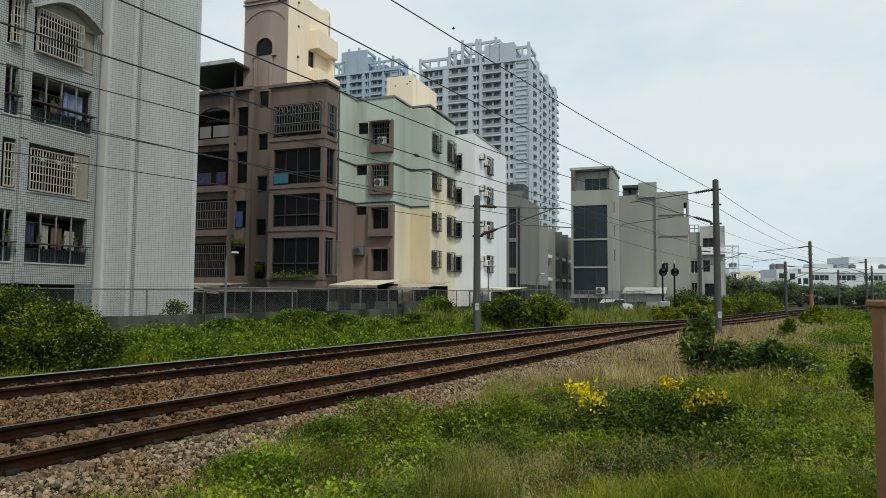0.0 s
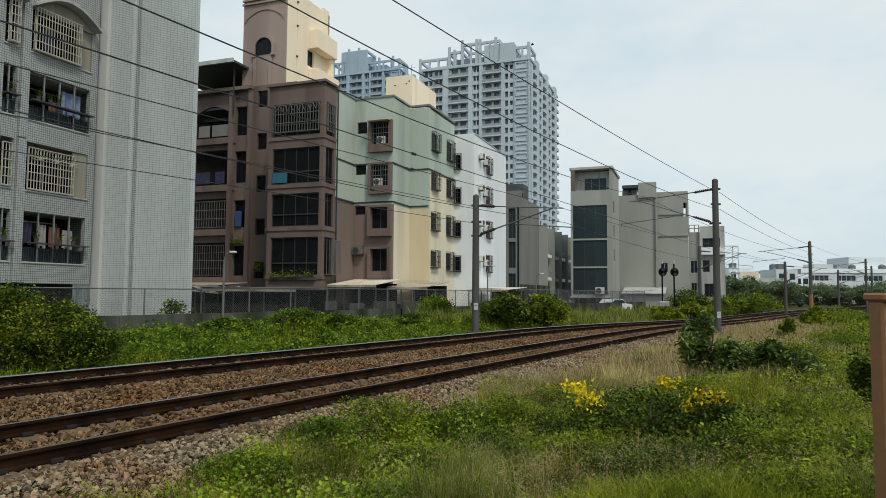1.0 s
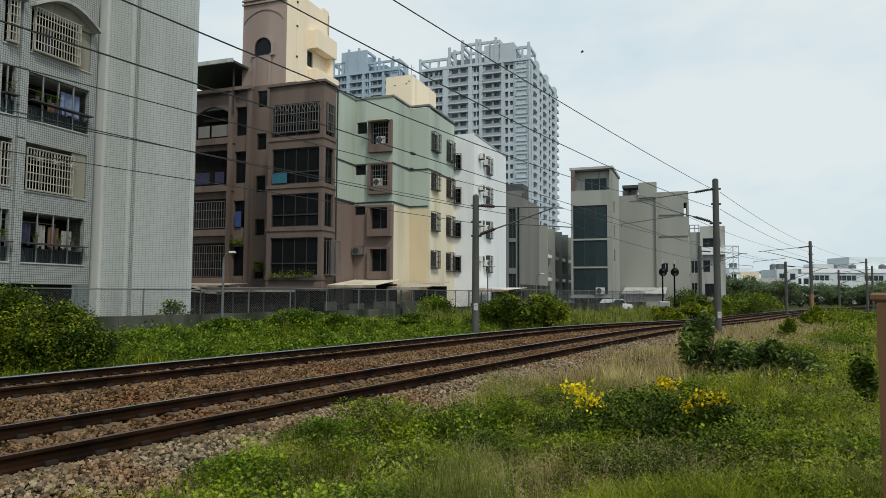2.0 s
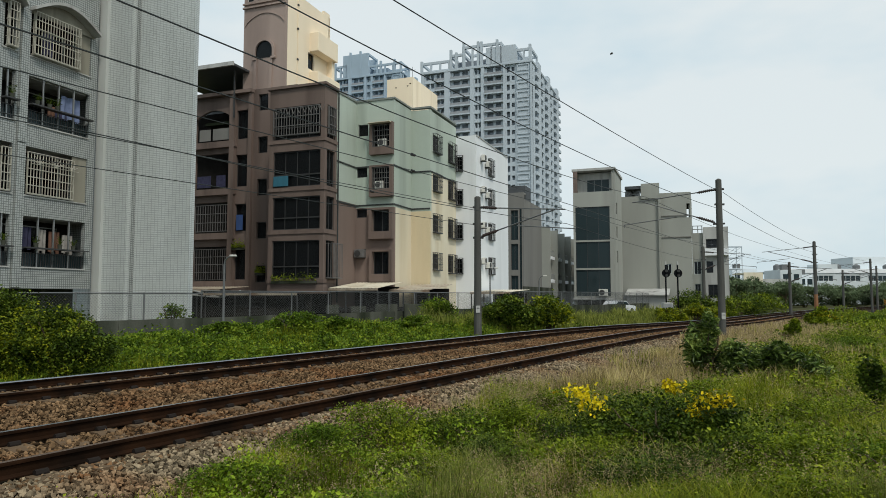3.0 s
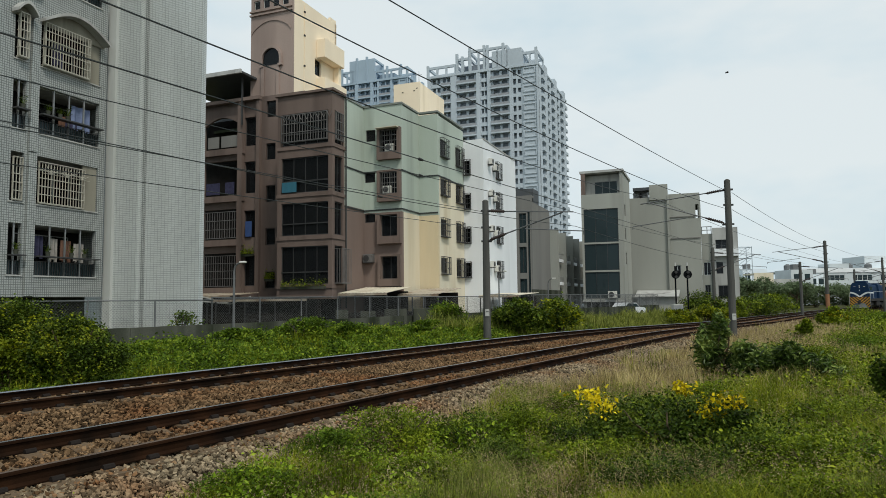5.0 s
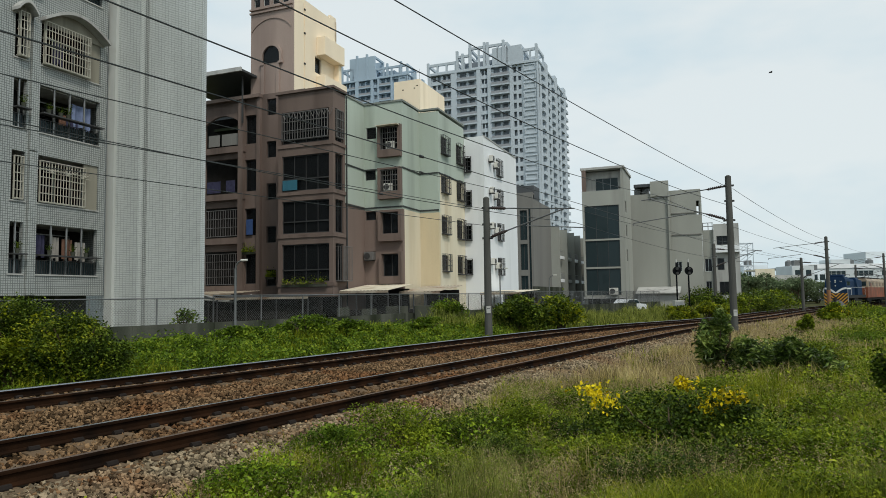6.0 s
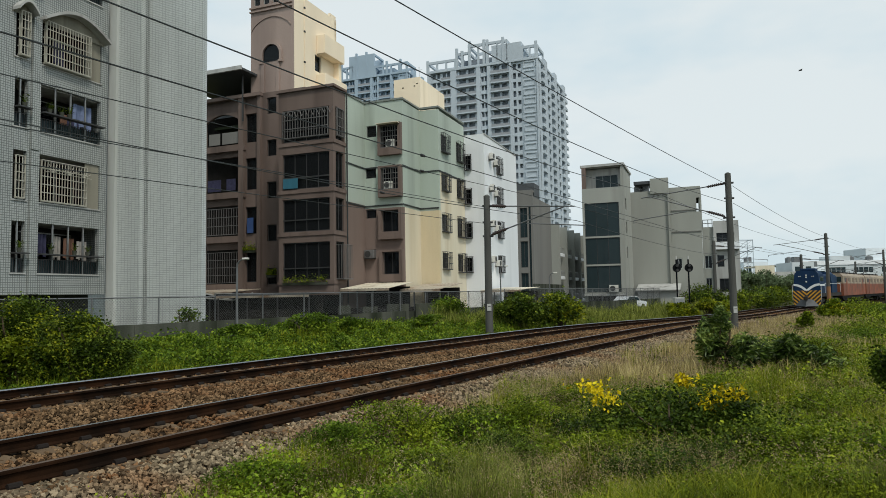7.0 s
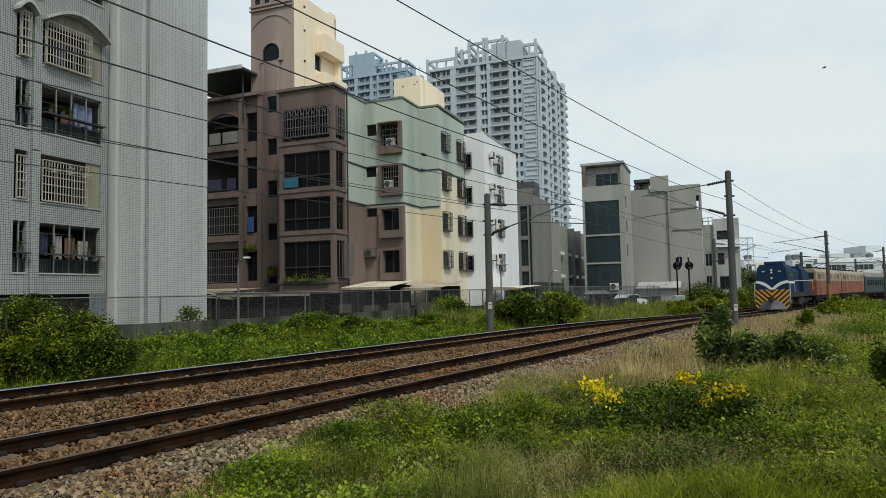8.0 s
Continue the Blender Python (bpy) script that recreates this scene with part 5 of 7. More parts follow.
def coach():
    lo = thing("passenger_coach", "dark green passenger coach with grey roof", "railway coach", group="green coaches")
    n = 19.5
    bm = bmesh.new()
    prism(bm, [(-1.42, 0.85), (1.42, 0.85), (1.44, 3.0), (-1.44, 3.0)], "y", 0.0, n)
    part("body", bm, M["blue_dk"], lo)
    bm = bmesh.new()
    prism(bm, [(-1.44, 3.003), (1.44, 3.003), (1.2, 3.45), (0.6, 3.68), (-0.6, 3.68), (-1.2, 3.45)], "y", 0.0, n)
    part("roof", bm, M["grey_dk"], lo, "grey rounded roof")
    for s in (-1, 1):
        for k in range(9):
            bm = bmesh.new()
            box(bm, s * 1.44 - 0.012, s * 1.44 + 0.012, 1.6 + k * 1.85, 2.9 + k * 1.85, 1.85, 2.6)
            part("window", bm, M["glass_teal"], lo)
    part("underframe", B((-1.2, 1.2, 0.3, n - 0.3, 0.6, 0.848)), M["under"], lo)
    for y in (2.8, n - 2.8):
        bogie(lo, y)
    return lo


TRAIN = [(loco(), 13.8, 0.0), (electric("orange and cream electric locomotive with roof gear"), 16.0, 14.5),
         (electric("second orange and cream electric locomotive, dusty"), 16.0, 31.2)]
_c = coach()
for i in range(4):
    TRAIN.append((_c if i == 0 else copy_thing(_c, Matrix()), 19.5, 48.0 + i * 20.2))

# the nose stands at this depth at the end and comes on at a steady pace
NOSE_END, PACE = 54.9, 17.9


def bird():
    bd = thing("bird", "small dark bird gliding far off in the sky", "bird")
    bm = bmesh.new()
    bmesh.ops.create_uvsphere(bm, u_segments=10, v_segments=6, radius=0.07)
    bmesh.ops.scale(bm, vec=(2.2, 0.9, 0.9), verts=bm.verts[:])
    part("body", bm, M["steel_dk"], bd)
    for s in (-1, 1):
        bm = bmesh.new()
        prism(bm, [(-0.08, 0.03 * s), (0.08, 0.03 * s), (0.02, 0.32 * s), (-0.05, 0.30 * s)], "z", 0.01, 0.03)
        part("wing", bm, M["steel_dk"], bd)
    return bd


BIRD = bird()
BIRD_WAY = [(0, (0.83, 60.0, 25.46)), (1.5, (10.75, 60.0, 23.52)), (3.5, (16.82, 60.0, 23.02)), (4.5, (22.27, 60.0, 21.9)), (8.0, (33.35, 60.0, 20.91))]


def motions():
    walk(BIRD, [(t, pose(*p)) for t, p in BIRD_WAY])
    for ob, length, back in TRAIN:
        rows = []
        for k in range(17):
            t = k * 0.5
            s = float(np.interp(NOSE_END, run_y, run_s)) + PACE * (8.0 - t) + back
            ya, yb = on_track(s + 0.15 * length), on_track(s + 0.85 * length)
            a = Vector((float(near_x(ya)), ya, float(rail_z(ya))))
            b = Vector((float(near_x(yb)), yb, float(rail_z(yb))))
            d = (b - a).normalized()
            p = a - d * 0.15 * length
            rows.append((t, Matrix.LocRotScale(p, Euler((math.asin(d.z), 0, math.atan2(-d.x, d.y))), None)))
        walk(ob, rows)


# ---- farther houses ----
grey_house = thing("grey_house", "dark grey narrow house with tall glazed strips", "house", LANE)
HH = [(-18.75, -17.95, a, b) for a, b in ((0.5, 3.6), (4.2, 7.0), (7.4, 10.6))]
wall("front_wall", grey_house, M["grey_dk"], "y", 70.4, -20.5, -17.3, -0.6, 12.3, HH + [(-17.8, -17.55, 1.5, 10.8)], 0.3, 1)
wall("side_wall", grey_house, M["grey_dk"], "x", -17.3, 70.7, 79.0, -0.6, 11.8, [], 0.3, -1)
for h in HH:
    window(grey_house, "y", 70.4, -1, *h, 2, "alu_dk", 0.15, "glass_teal")
window(grey_house, "y", 70.4, -1, -17.8, -17.55, 1.5, 10.8, 1, "alu_dk", 0.12, "glass_teal", 0.03)
slab("roof", grey_house, "grey_dk", -20.5, -17.6, 70.7, 79.0, 11.4, 11.6)
slab("roof_room", grey_house, "tin_dark", -19.6, -17.4, 71.5, 74.0, 11.6, 13.4)
slab("roof_cap", grey_house, "grey_dk", -20.2, -17.32, 70.42, 71.4, 12.302, 12.5)
wall("yard_wall", grey_house, M["conc"], "x", -16.2, 66.0, 80.0, -0.6, 2.4, [], 0.2, -1)


def row_house(q):
    rh = thing("row_house", "grey terrace house with white balcony rails", "house", LANE, "terrace of grey row houses")
    hs = [(q + 0.3, q + 4.0, a, a + 2.0) for a in (0.6, 3.4, 6.2)]
    wall("front_wall", rh, M["grey"], "x", -17.5, q, q + 4.5, -0.6, 9.3, hs, 0.25, -1)
    for h in hs:
        window(rh, "x", -17.5, 1, *h, 2, "alu_dk", 0.15, "glass_teal")
        part("balcony", bevelled(B((-17.498, -16.7, h[0] - 0.2, h[1] + 0.2, h[2] - 0.35, h[2] + 0.05)), 0.02, 1), M["white"], rh)
        bm = bmesh.new()
        for k in range(7):
            u = h[0] + (h[1] - h[0]) * k / 6
            tube(bm, (-16.75, u, h[2] + 0.05), (-16.75, u, h[2] + 0.7), 0.025, seg=4)
        pipe(bm, [(-16.75, h[0], h[2] + 0.7), (-16.75, h[1], h[2] + 0.7)], 0.03, 4)
        part("rail", bm, M["alu"], rh)
    part("fin", B((-17.498, -16.4, q - 0.12, q + 0.12, -0.6, 9.6)), M["grey"], rh)
    part("roof", B((-24, -17.75, q, q + 4.5, 9.0, 9.2)), M["conc"], rh)
    return rh


for k in range(6):
    row_house(79.6 + k * 4.6)

tall_grey = thing("corner_house", "grey five-storey house with a dark glazed front", "house", LANE)
TG = [(-13.8, -9.75, 1.4, 4.55), (-13.8, -9.75, 4.75, 7.9), (-13.8, -9.75, 8.1, 12.1)]
wall("front_wall", tall_grey, M["grey"], "y", 82.0, -14.05, -9.2, 1.0, 13.9, TG, 0.3, 1)
for h in TG:
    window(tall_grey, "y", 82.0, -1, *h, 3, "alu_dk", 0.1, "glass_teal", 0.06)
wall("side_wall", tall_grey, M["grey"], "x", -9.2, 82.3, 90.3, -0.6, 16.5, [(84, 85.2, z, z + 1.4) for z in (5.5, 8.5, 11.4)], 0.3, -1)
wall("side_wall", tall_grey, M["grey"], "x", -14.05, 82.3, 90.3, -0.6, 16.5, [], 0.3, 1)
for z in (5.5, 8.5, 11.4):
    window(tall_grey, "x", -9.2, 1, 84, 85.2, z, z + 1.4, 1, "alu_dk", 0.1)
wall("roof_room_wall", tall_grey, M["conc_lt"], "y", 83.4, -13.75, -9.5, 13.5, 16.4, [(-12.6, -9.9, 14.1, 15.6)], 0.2, 1)
window(tall_grey, "y", 83.4, -1, -12.6, -9.9, 14.1, 15.6, 3, "alu", 0.08, "glass_teal")
slab("roof", tall_grey, "conc_lt", -14.2, -9.05, 82.1, 90.4, 16.52, 16.8)
slab("terrace_floor", tall_grey, "conc_lt", -13.74, -9.51, 82.31, 90.3, 13.2, 13.48)
slab("terrace_frame", tall_grey, "brown_dk", -14.03, -13.55, 82.02, 82.3, 13.9, 16.5)
slab("string_course", tall_grey, "conc_lt", -14.15, -9.1, 81.85, 81.998, 1.0, 1.2)
wall("shop_front", tall_grey, M["inner"], "y", 82.6, -13.74, -9.51, -0.6, 1.0, [], 0.2, 1)
aircon(-10.6, 1.45, "y", 82.0, -1, 0.05, (1.0, 0.4, 0.8))

long_grey = thing("grey_workshop", "plain grey rendered building in stepped blocks", "building", LANE)
wall("wall", long_grey, M["grey"], "y", 92.6, -15.0, -4.62, -0.6, 14.6, [], 0.3, 1)
wall("stair_wall", long_grey, M["grey"], "y", 92.3, -6.9, -4.6, 14.2, 16.2, [], 0.3, 1)
wall("wall", long_grey, M["grey"], "y", 92.9, -4.61, -0.75, -0.6, 14.9, [(-4.1, -3.3, 4.3, 5.6), (-1.3, -0.9, 11.6, 13.4)], 0.3, 1)
window(long_grey, "y", 92.9, -1, -4.1, -3.3, 4.3, 5.6, 2, "white_paint", 0.1)
slab("pilaster", long_grey, "grey", -4.75, -4.5, 92.25, 92.598, -0.6, 14.7)
for z in (9.0, 11.8):
    slab("string_course", long_grey, "grey_dk", -4.4, -0.8, 92.8, 92.898, z, z + 0.12)
wall("low_wall", long_grey, M["grey"], "y", 94.0, -0.74, 0.6, -0.6, 9.6, [(-0.56, 0.32, 4.25, 5.9), (-0.5, 0.2, 1.4, 3.0)], 0.3, 1)
window(long_grey, "y", 94.0, -1, -0.56, 0.32, 4.25, 5.9, 2, "white_paint", 0.1)
window(long_grey, "y", 94.0, -1, -0.5, 0.2, 1.4, 3.0, 2, "alu", 0.1)
EW = [(0.95, 3.05, 7.6, 8.75), (0.95, 1.75, 4.4, 5.9), (2.2, 3.0, 4.4, 5.9), (1.1, 2.9, 1.2, 2.9)]
wall("end_block_wall", long_grey, M["conc_lt"], "y", 93.6, 0.604, 3.6, -0.6, 10.3, EW, 0.3, 1)
for h in EW:
    window(long_grey, "y", 93.6, -1, *h, 3 if h[1] - h[0] > 1.5 else 1, "alu_dk", 0.15)
slab("balcony_front", long_grey, "white", 0.8, 3.6, 92.9, 93.598, 6.6, 7.5)
wall("end_wall", long_grey, M["conc_lt"], "x", 3.6, 93.9, 104, -0.6, 10.3, [(96, 98, z, z + 1.2) for z in (3, 6, 8.6)], 0.3, -1)
for z in (3, 6, 8.6):
    window(long_grey, "x", 3.6, 1, 96, 98, z, z + 1.2, 2, "alu_dk", 0.1)
wall("end_wall", long_grey, M["grey"], "x", -0.75, 93.2, 104, 10.0, 14.9, [], 0.3, -1)
slab("roof", long_grey, "conc", -9.1, -0.95, 93.2, 104, 14.0, 14.2)
slab("roof", long_grey, "conc", -0.74, 3.3, 94.3, 104, 9.3, 9.5)
slab("roof_canopy", long_grey, "tin_dark", -9.0, -6.95, 92.7, 97, 15.6, 16.0)
bm = bmesh.new()
for x in (-0.65, 0.0, 0.5):
    tube(bm, (x, 94.2, 9.5), (x, 94.2, 10.55), 0.05, seg=4)
for z in (10.1, 10.55):
    pipe(bm, [(-0.7, 94.2, z), (0.58, 94.2, z)], 0.05, 4)
part("roof_frame", bm, M["alu"], long_grey)
for x in (-8.6, -7.6):
    bm = bmesh.new()
    tube(bm, (x, 94.0, 14.2), (x, 94.0, 15.5), 0.5, seg=14)
    wt = alone("water_tank", bm, M["galv"], "steel water tank on the flat roof", "water tank", LANE, "water tanks", smooth=False)
shed_w = thing("lean_to", "pale lean-to roof along the grey building", "shed", LANE)
bm = bmesh.new()
prism(bm, [(88.5, 1.5), (92.55, 2.3), (92.55, 2.4), (88.5, 1.6)], "x", -8.8, -3.5)
part("roof_sheet", bm, M["conc_lt"], shed_w)
part("wall", B((-8.6, -3.7, 89.0, 89.2, -0.6, 1.5)), M["conc_lt"], shed_w)

# ---- tower blocks in the distance ----
def tower_block(name, p0, p1, q0, q1, top, label, storey, crown, posts, pale, deep, side_cols=6):
    """A high-rise: dark core, piers, balconies with pale slab edges, and an open framed crown above the roof at top."""
    tb = thing(name, label, "tower block", LANE, "tower blocks in the distance")
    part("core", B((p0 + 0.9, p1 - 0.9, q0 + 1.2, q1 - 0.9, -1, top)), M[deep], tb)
    n = int((top - 4) / storey)
    base = top - n * storey
    w = p1 - p0
    # bays across the front: (start, end, kind)
    bays = [(0.0, 0.03, "solid"), (0.03, 0.13, "win"), (0.13, 0.22, "balc"), (0.22, 0.275, "solid"), (0.275, 0.455, "balc"), (0.455, 0.49, "solid"),
            (0.49, 0.555, "win"), (0.555, 0.585, "solid"), (0.585, 0.75, "balc"), (0.75, 0.77, "solid"), (0.77, 0.86, "strip"), (0.86, 0.985, "block"), (0.985, 1.0, "solid")]
    for a, b, kind in bays:
        x0, x1 = p0 + w * a, p0 + w * b
        if kind == "solid":
            part("pier", B((x0, x1, q0 - 0.5, q0 + 1.2, -1, top)), M[pale], tb)
        elif kind == "block":
            wall("front_wall", tb, M[pale], "y", q0 - 0.1, x0, x1, -1, top, [], 0.6, 1)
            for k in range(n):
                z = base + k * storey
                wall("panel_frame", tb, M[pale], "y", q0 - 0.102, x0 + 0.5, x1 - 0.4, z + 0.5, z + 2.8, [(x0 + 0.8, x1 - 0.7, z + 0.8, z + 2.5)], 0.28, -1)
        elif kind == "strip":
            hs = []
            for k in range(n):
                z = base + k * storey
                hs += [(x0 + 0.4, x0 + 1.5, z + 0.5, z + 2.6), (x1 - 1.6, x1 - 0.5, z + 0.8, z + 2.4)]
            wall("front_wall", tb, M[pale], "y", q0 + 0.2, x0, x1, -1, top, hs, 0.6, 1)
        else:
            out = 0.9 if kind == "balc" else 0.0
            for k in range(n):
                z = base + k * storey
                part("slab_edge", B((x0, x1, q0 - out, q0 + 1.2, z - 0.35, z + 0.12)), M[pale], tb)
                part("balcony", B((x0 + 0.1, x1 - 0.1, q0 - out + 0.1, q0 - out + 0.25, z + 0.12, z + 1.05)), M["tower_rail" if kind == "balc" else pale], tb)
                for g in (0.0, 0.46, 0.88):
                    m = x0 + (x1 - x0) * g
                    part("fin", B((m, m + (x1 - x0) * 0.12, q0 + 0.2, q0 + 1.2, z + 0.12, z + storey - 0.35)), M[pale], tb)
    for j in range(side_cols):
        y0 = q0 + (q1 - q0) * j / side_cols
        y1 = q0 + (q1 - q0) * (j + 1) / side_cols
        part("side_pier", B((p1 - 0.9, p1 + 0.5 * (j % 2), y0, y0 + (y1 - y0) * 0.5, -1, top + (2.5 if j % 2 else 0.5))), M[pale], tb)
        for k in range(n):
            z = base + k * storey
            part("side_balcony", B((p1 - 0.9, p1 + 0.6, y0 + (y1 - y0) * 0.5, y1, z - 0.3, z + 0.9)), M[pale], tb)
    part("roof", B((p0 - 0.3, p1 + 0.3, q0 - 0.6, q1, top, top + 0.7)), M[pale], tb)
    for a, b, h, solid in crown:
        x0, x1 = p0 + w * a, p0 + w * b
        m = max(2, int((x1 - x0) / 3.5))
        gaps = [] if solid else [(x0 + 0.6 + (x1 - x0 - 0.6) * k / m, x0 + (x1 - x0 - 0.6) * (k + 1) / m, top + 1.0, top + h - 0.9) for k in range(m)]
        for yy in (q0 - 0.4, q0 + 8.5):
            wall("crown_frame", tb, M[pale], "y", yy, x0, x1, top + 0.7, top + h, gaps, 0.8, 1)
        for xx in (x0, x1 - 0.8):
            part("crown_beam", B((xx, xx + 0.8, q0 + 0.4, q0 + 8.5, top + h - 0.9, top + h)), M[pale], tb)
    for a, h in posts:
        part("crown_post", B((p0 + w * a - 0.45, p0 + w * a + 0.45, q0 - 0.6, q0 + 0.3, top + 0.7, top + h)), M[pale], tb)
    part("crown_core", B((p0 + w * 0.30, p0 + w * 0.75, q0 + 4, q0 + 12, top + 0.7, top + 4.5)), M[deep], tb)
    return tb


tower_block("tower_block", -95.0, -53.05, 229.3, 279.0, 83.4, "hazy pale grey high-rise tower block with a framed crown", 3.25,
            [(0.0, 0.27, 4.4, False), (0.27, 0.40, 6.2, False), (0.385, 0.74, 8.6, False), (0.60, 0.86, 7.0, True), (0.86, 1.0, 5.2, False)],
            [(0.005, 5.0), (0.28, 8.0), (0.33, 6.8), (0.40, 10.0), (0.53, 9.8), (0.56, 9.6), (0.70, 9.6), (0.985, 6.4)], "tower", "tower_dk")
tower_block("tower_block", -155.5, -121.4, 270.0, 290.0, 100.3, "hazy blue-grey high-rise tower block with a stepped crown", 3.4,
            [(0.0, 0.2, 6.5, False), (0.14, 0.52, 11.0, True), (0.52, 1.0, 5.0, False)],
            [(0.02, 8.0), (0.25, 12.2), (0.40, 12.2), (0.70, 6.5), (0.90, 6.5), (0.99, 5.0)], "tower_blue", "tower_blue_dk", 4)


# ---- overhead line ----
def mast(x, y, z0, z1, arm_dir, label, arm=4.2, lower=2.05, small=False, plate=True):
    """A tapered concrete mast with a hinged arm, insulators and a steady tube."""
    ms = thing("catenary_mast", label, "catenary mast", pose(x, y, 0), "catenary masts")
    bm = bmesh.new()
    tube(bm, (0, 0, z0 - 0.4), (0, 0, z1), 0.17 if not small else 0.16, 0.135, 14)
    tube(bm, (0, 0, z1), (0, 0, z1 + 0.06), 0.135, 0.05, 14)
    part("post", bm, M["pole"], ms, smooth=False)
    d = Vector(arm_dir).normalized()
    up, lo = z1 - 0.45, z1 - lower

    def at(s, z):
        return (d.x * s, d.y * s, z)
    for z in (up, lo):
        bm = bmesh.new()
        tube(bm, at(0.12, z), at(0.28, z - 0.01), 0.045, seg=8)
        part("hinge", bm, M["steel_dk"], ms)
    bm = bmesh.new()
    for k in range(7):
        s = 0.30 + k * 0.09
        tube(bm, at(s, up - 0.012 * k), at(s + 0.05, up - 0.012 * k), 0.075, 0.06, 10)
    tube(bm, at(0.26, up), at(0.95, up - 0.08), 0.04, seg=8)
    part("insulator", bm, M["insul"], ms)
    bm = bmesh.new()
    dz = (up - 0.32 - lo)
    for k in range(7):
        f = 0.08 + 0.026 * k
        a, b = at(f * arm * 0.85, lo + dz * f), at((f + 0.016) * arm * 0.85, lo + dz * (f + 0.016))
        tube(bm, a, b, 0.075, 0.06, 10)
    tube(bm, at(0.2, lo + dz * 0.05), at(arm * 0.24, lo + dz * 0.28), 0.04, seg=8)
    part("insulator", bm, M["insul"], ms)
    bm = bmesh.new()
    pipe(bm, [at(0.9, up - 0.07), at(arm * 0.96, up - 0.34)], 0.028, 6)
    part("top_tube", bm, M["galv"], ms)
    bm = bmesh.new()
    pipe(bm, [at(arm * 0.2, lo + dz * 0.235), at(arm * 0.85, lo + dz)], 0.03, 6)
    part("bracket_tube", bm, M["galv"], ms)
    bm = bmesh.new()
    pipe(bm, [at(arm * 0.45, lo + 0.42), at(arm * 1.06, lo + 0.16)], 0.024, 6)
    pipe(bm, [at(arm * 1.06, lo + 0.16), at(arm * 1.06, lo + 0.02)], 0.02, 5)
    part("steady_tube", bm, M["galv"], ms)
    for z in (up + 0.02, up - 0.7, lo + 0.0):
        part("clamp", B((-0.2, 0.24, -0.05, 0.05, z - 0.04, z + 0.04)), M["steel_dk"], ms)
    if plate:
        part("number_plate", bevelled(B((-0.09, 0.09, -0.19, -0.17, z0 + 0.75, z0 + 1.05)), 0.006, 1), M["conc_lt"], ms, "small white plate")
        bm = B((-0.06, 0.06, -0.195, -0.1905, z0 + 0.93, z0 + 0.96))
        part("plate_marks", bm, M["steel_dk"], ms)
    return ms


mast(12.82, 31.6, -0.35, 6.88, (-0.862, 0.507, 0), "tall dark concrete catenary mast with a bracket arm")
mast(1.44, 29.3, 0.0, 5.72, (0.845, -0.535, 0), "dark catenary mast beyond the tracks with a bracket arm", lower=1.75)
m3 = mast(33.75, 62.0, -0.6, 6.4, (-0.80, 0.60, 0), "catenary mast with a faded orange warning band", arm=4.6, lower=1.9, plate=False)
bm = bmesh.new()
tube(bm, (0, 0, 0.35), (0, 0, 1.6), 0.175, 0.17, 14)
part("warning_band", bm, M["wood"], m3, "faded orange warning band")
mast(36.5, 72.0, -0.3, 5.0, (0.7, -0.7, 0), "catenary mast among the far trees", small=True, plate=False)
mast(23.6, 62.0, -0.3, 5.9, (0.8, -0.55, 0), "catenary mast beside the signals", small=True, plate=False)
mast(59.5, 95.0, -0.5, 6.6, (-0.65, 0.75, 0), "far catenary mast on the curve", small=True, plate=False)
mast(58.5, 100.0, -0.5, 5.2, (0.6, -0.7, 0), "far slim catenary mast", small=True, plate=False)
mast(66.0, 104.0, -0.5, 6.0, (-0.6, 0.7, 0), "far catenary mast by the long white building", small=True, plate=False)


def wire(label, a, b, sag=0.12, r=0.011, n=16, drops=()):
    a, b = Vector(a), Vector(b)
    bm = bmesh.new()
    pts = [a.lerp(b, k / n) - Vector((0, 0, 4 * sag * (k / n) * (1 - k / n))) for k in range(n + 1)]
    rings = []
    d = (b - a).to_track_quat("Z", "Y")
    for p in pts:
        rings.append([bm.verts.new(p + d @ Vector((r * math.cos(t), r * math.sin(t), 0))) for t in (0, 1.257, 2.513, 3.77, 5.027)])
    for u, v in zip(rings, rings[1:]):
        for i in range(5):
            bm.faces.new((u[i], u[(i + 1) % 5], v[(i + 1) % 5], v[i]))
    ob = thing("overhead_wire", label, "wire", group="overhead wires")
    part("strand", bm, M["wire"], ob)
    for f in drops:
        p = a.lerp(b, f) - Vector((0, 0, 4 * sag * f * (1 - f)))
        bm = bmesh.new()
        tube(bm, p - (b - a).normalized() * 0.07, p + (b - a).normalized() * 0.07, 0.035, 0.03, 8)
        part("wire_clamp", bm, M["steel_dk"], ob)
    return ob


def run_back(a, b, f):
    """Carry a wire on past its near end, behind the camera's back."""
    return a + (a - b) * f


def long_wire(label, p, q, f=0.8, **kw):
    a, b = Vector(p), Vector(q)
    return wire(label, run_back(a, b, f), b, **kw)


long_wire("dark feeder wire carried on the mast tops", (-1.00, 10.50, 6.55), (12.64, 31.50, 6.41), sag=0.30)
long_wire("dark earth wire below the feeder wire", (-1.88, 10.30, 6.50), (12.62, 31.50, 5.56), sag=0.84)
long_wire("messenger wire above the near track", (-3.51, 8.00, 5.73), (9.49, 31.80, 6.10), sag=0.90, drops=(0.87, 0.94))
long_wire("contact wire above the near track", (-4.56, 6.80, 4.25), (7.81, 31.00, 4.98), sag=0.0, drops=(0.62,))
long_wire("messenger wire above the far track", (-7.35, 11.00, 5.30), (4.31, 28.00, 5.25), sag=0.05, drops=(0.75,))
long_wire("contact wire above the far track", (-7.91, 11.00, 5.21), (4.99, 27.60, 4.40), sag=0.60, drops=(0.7,))
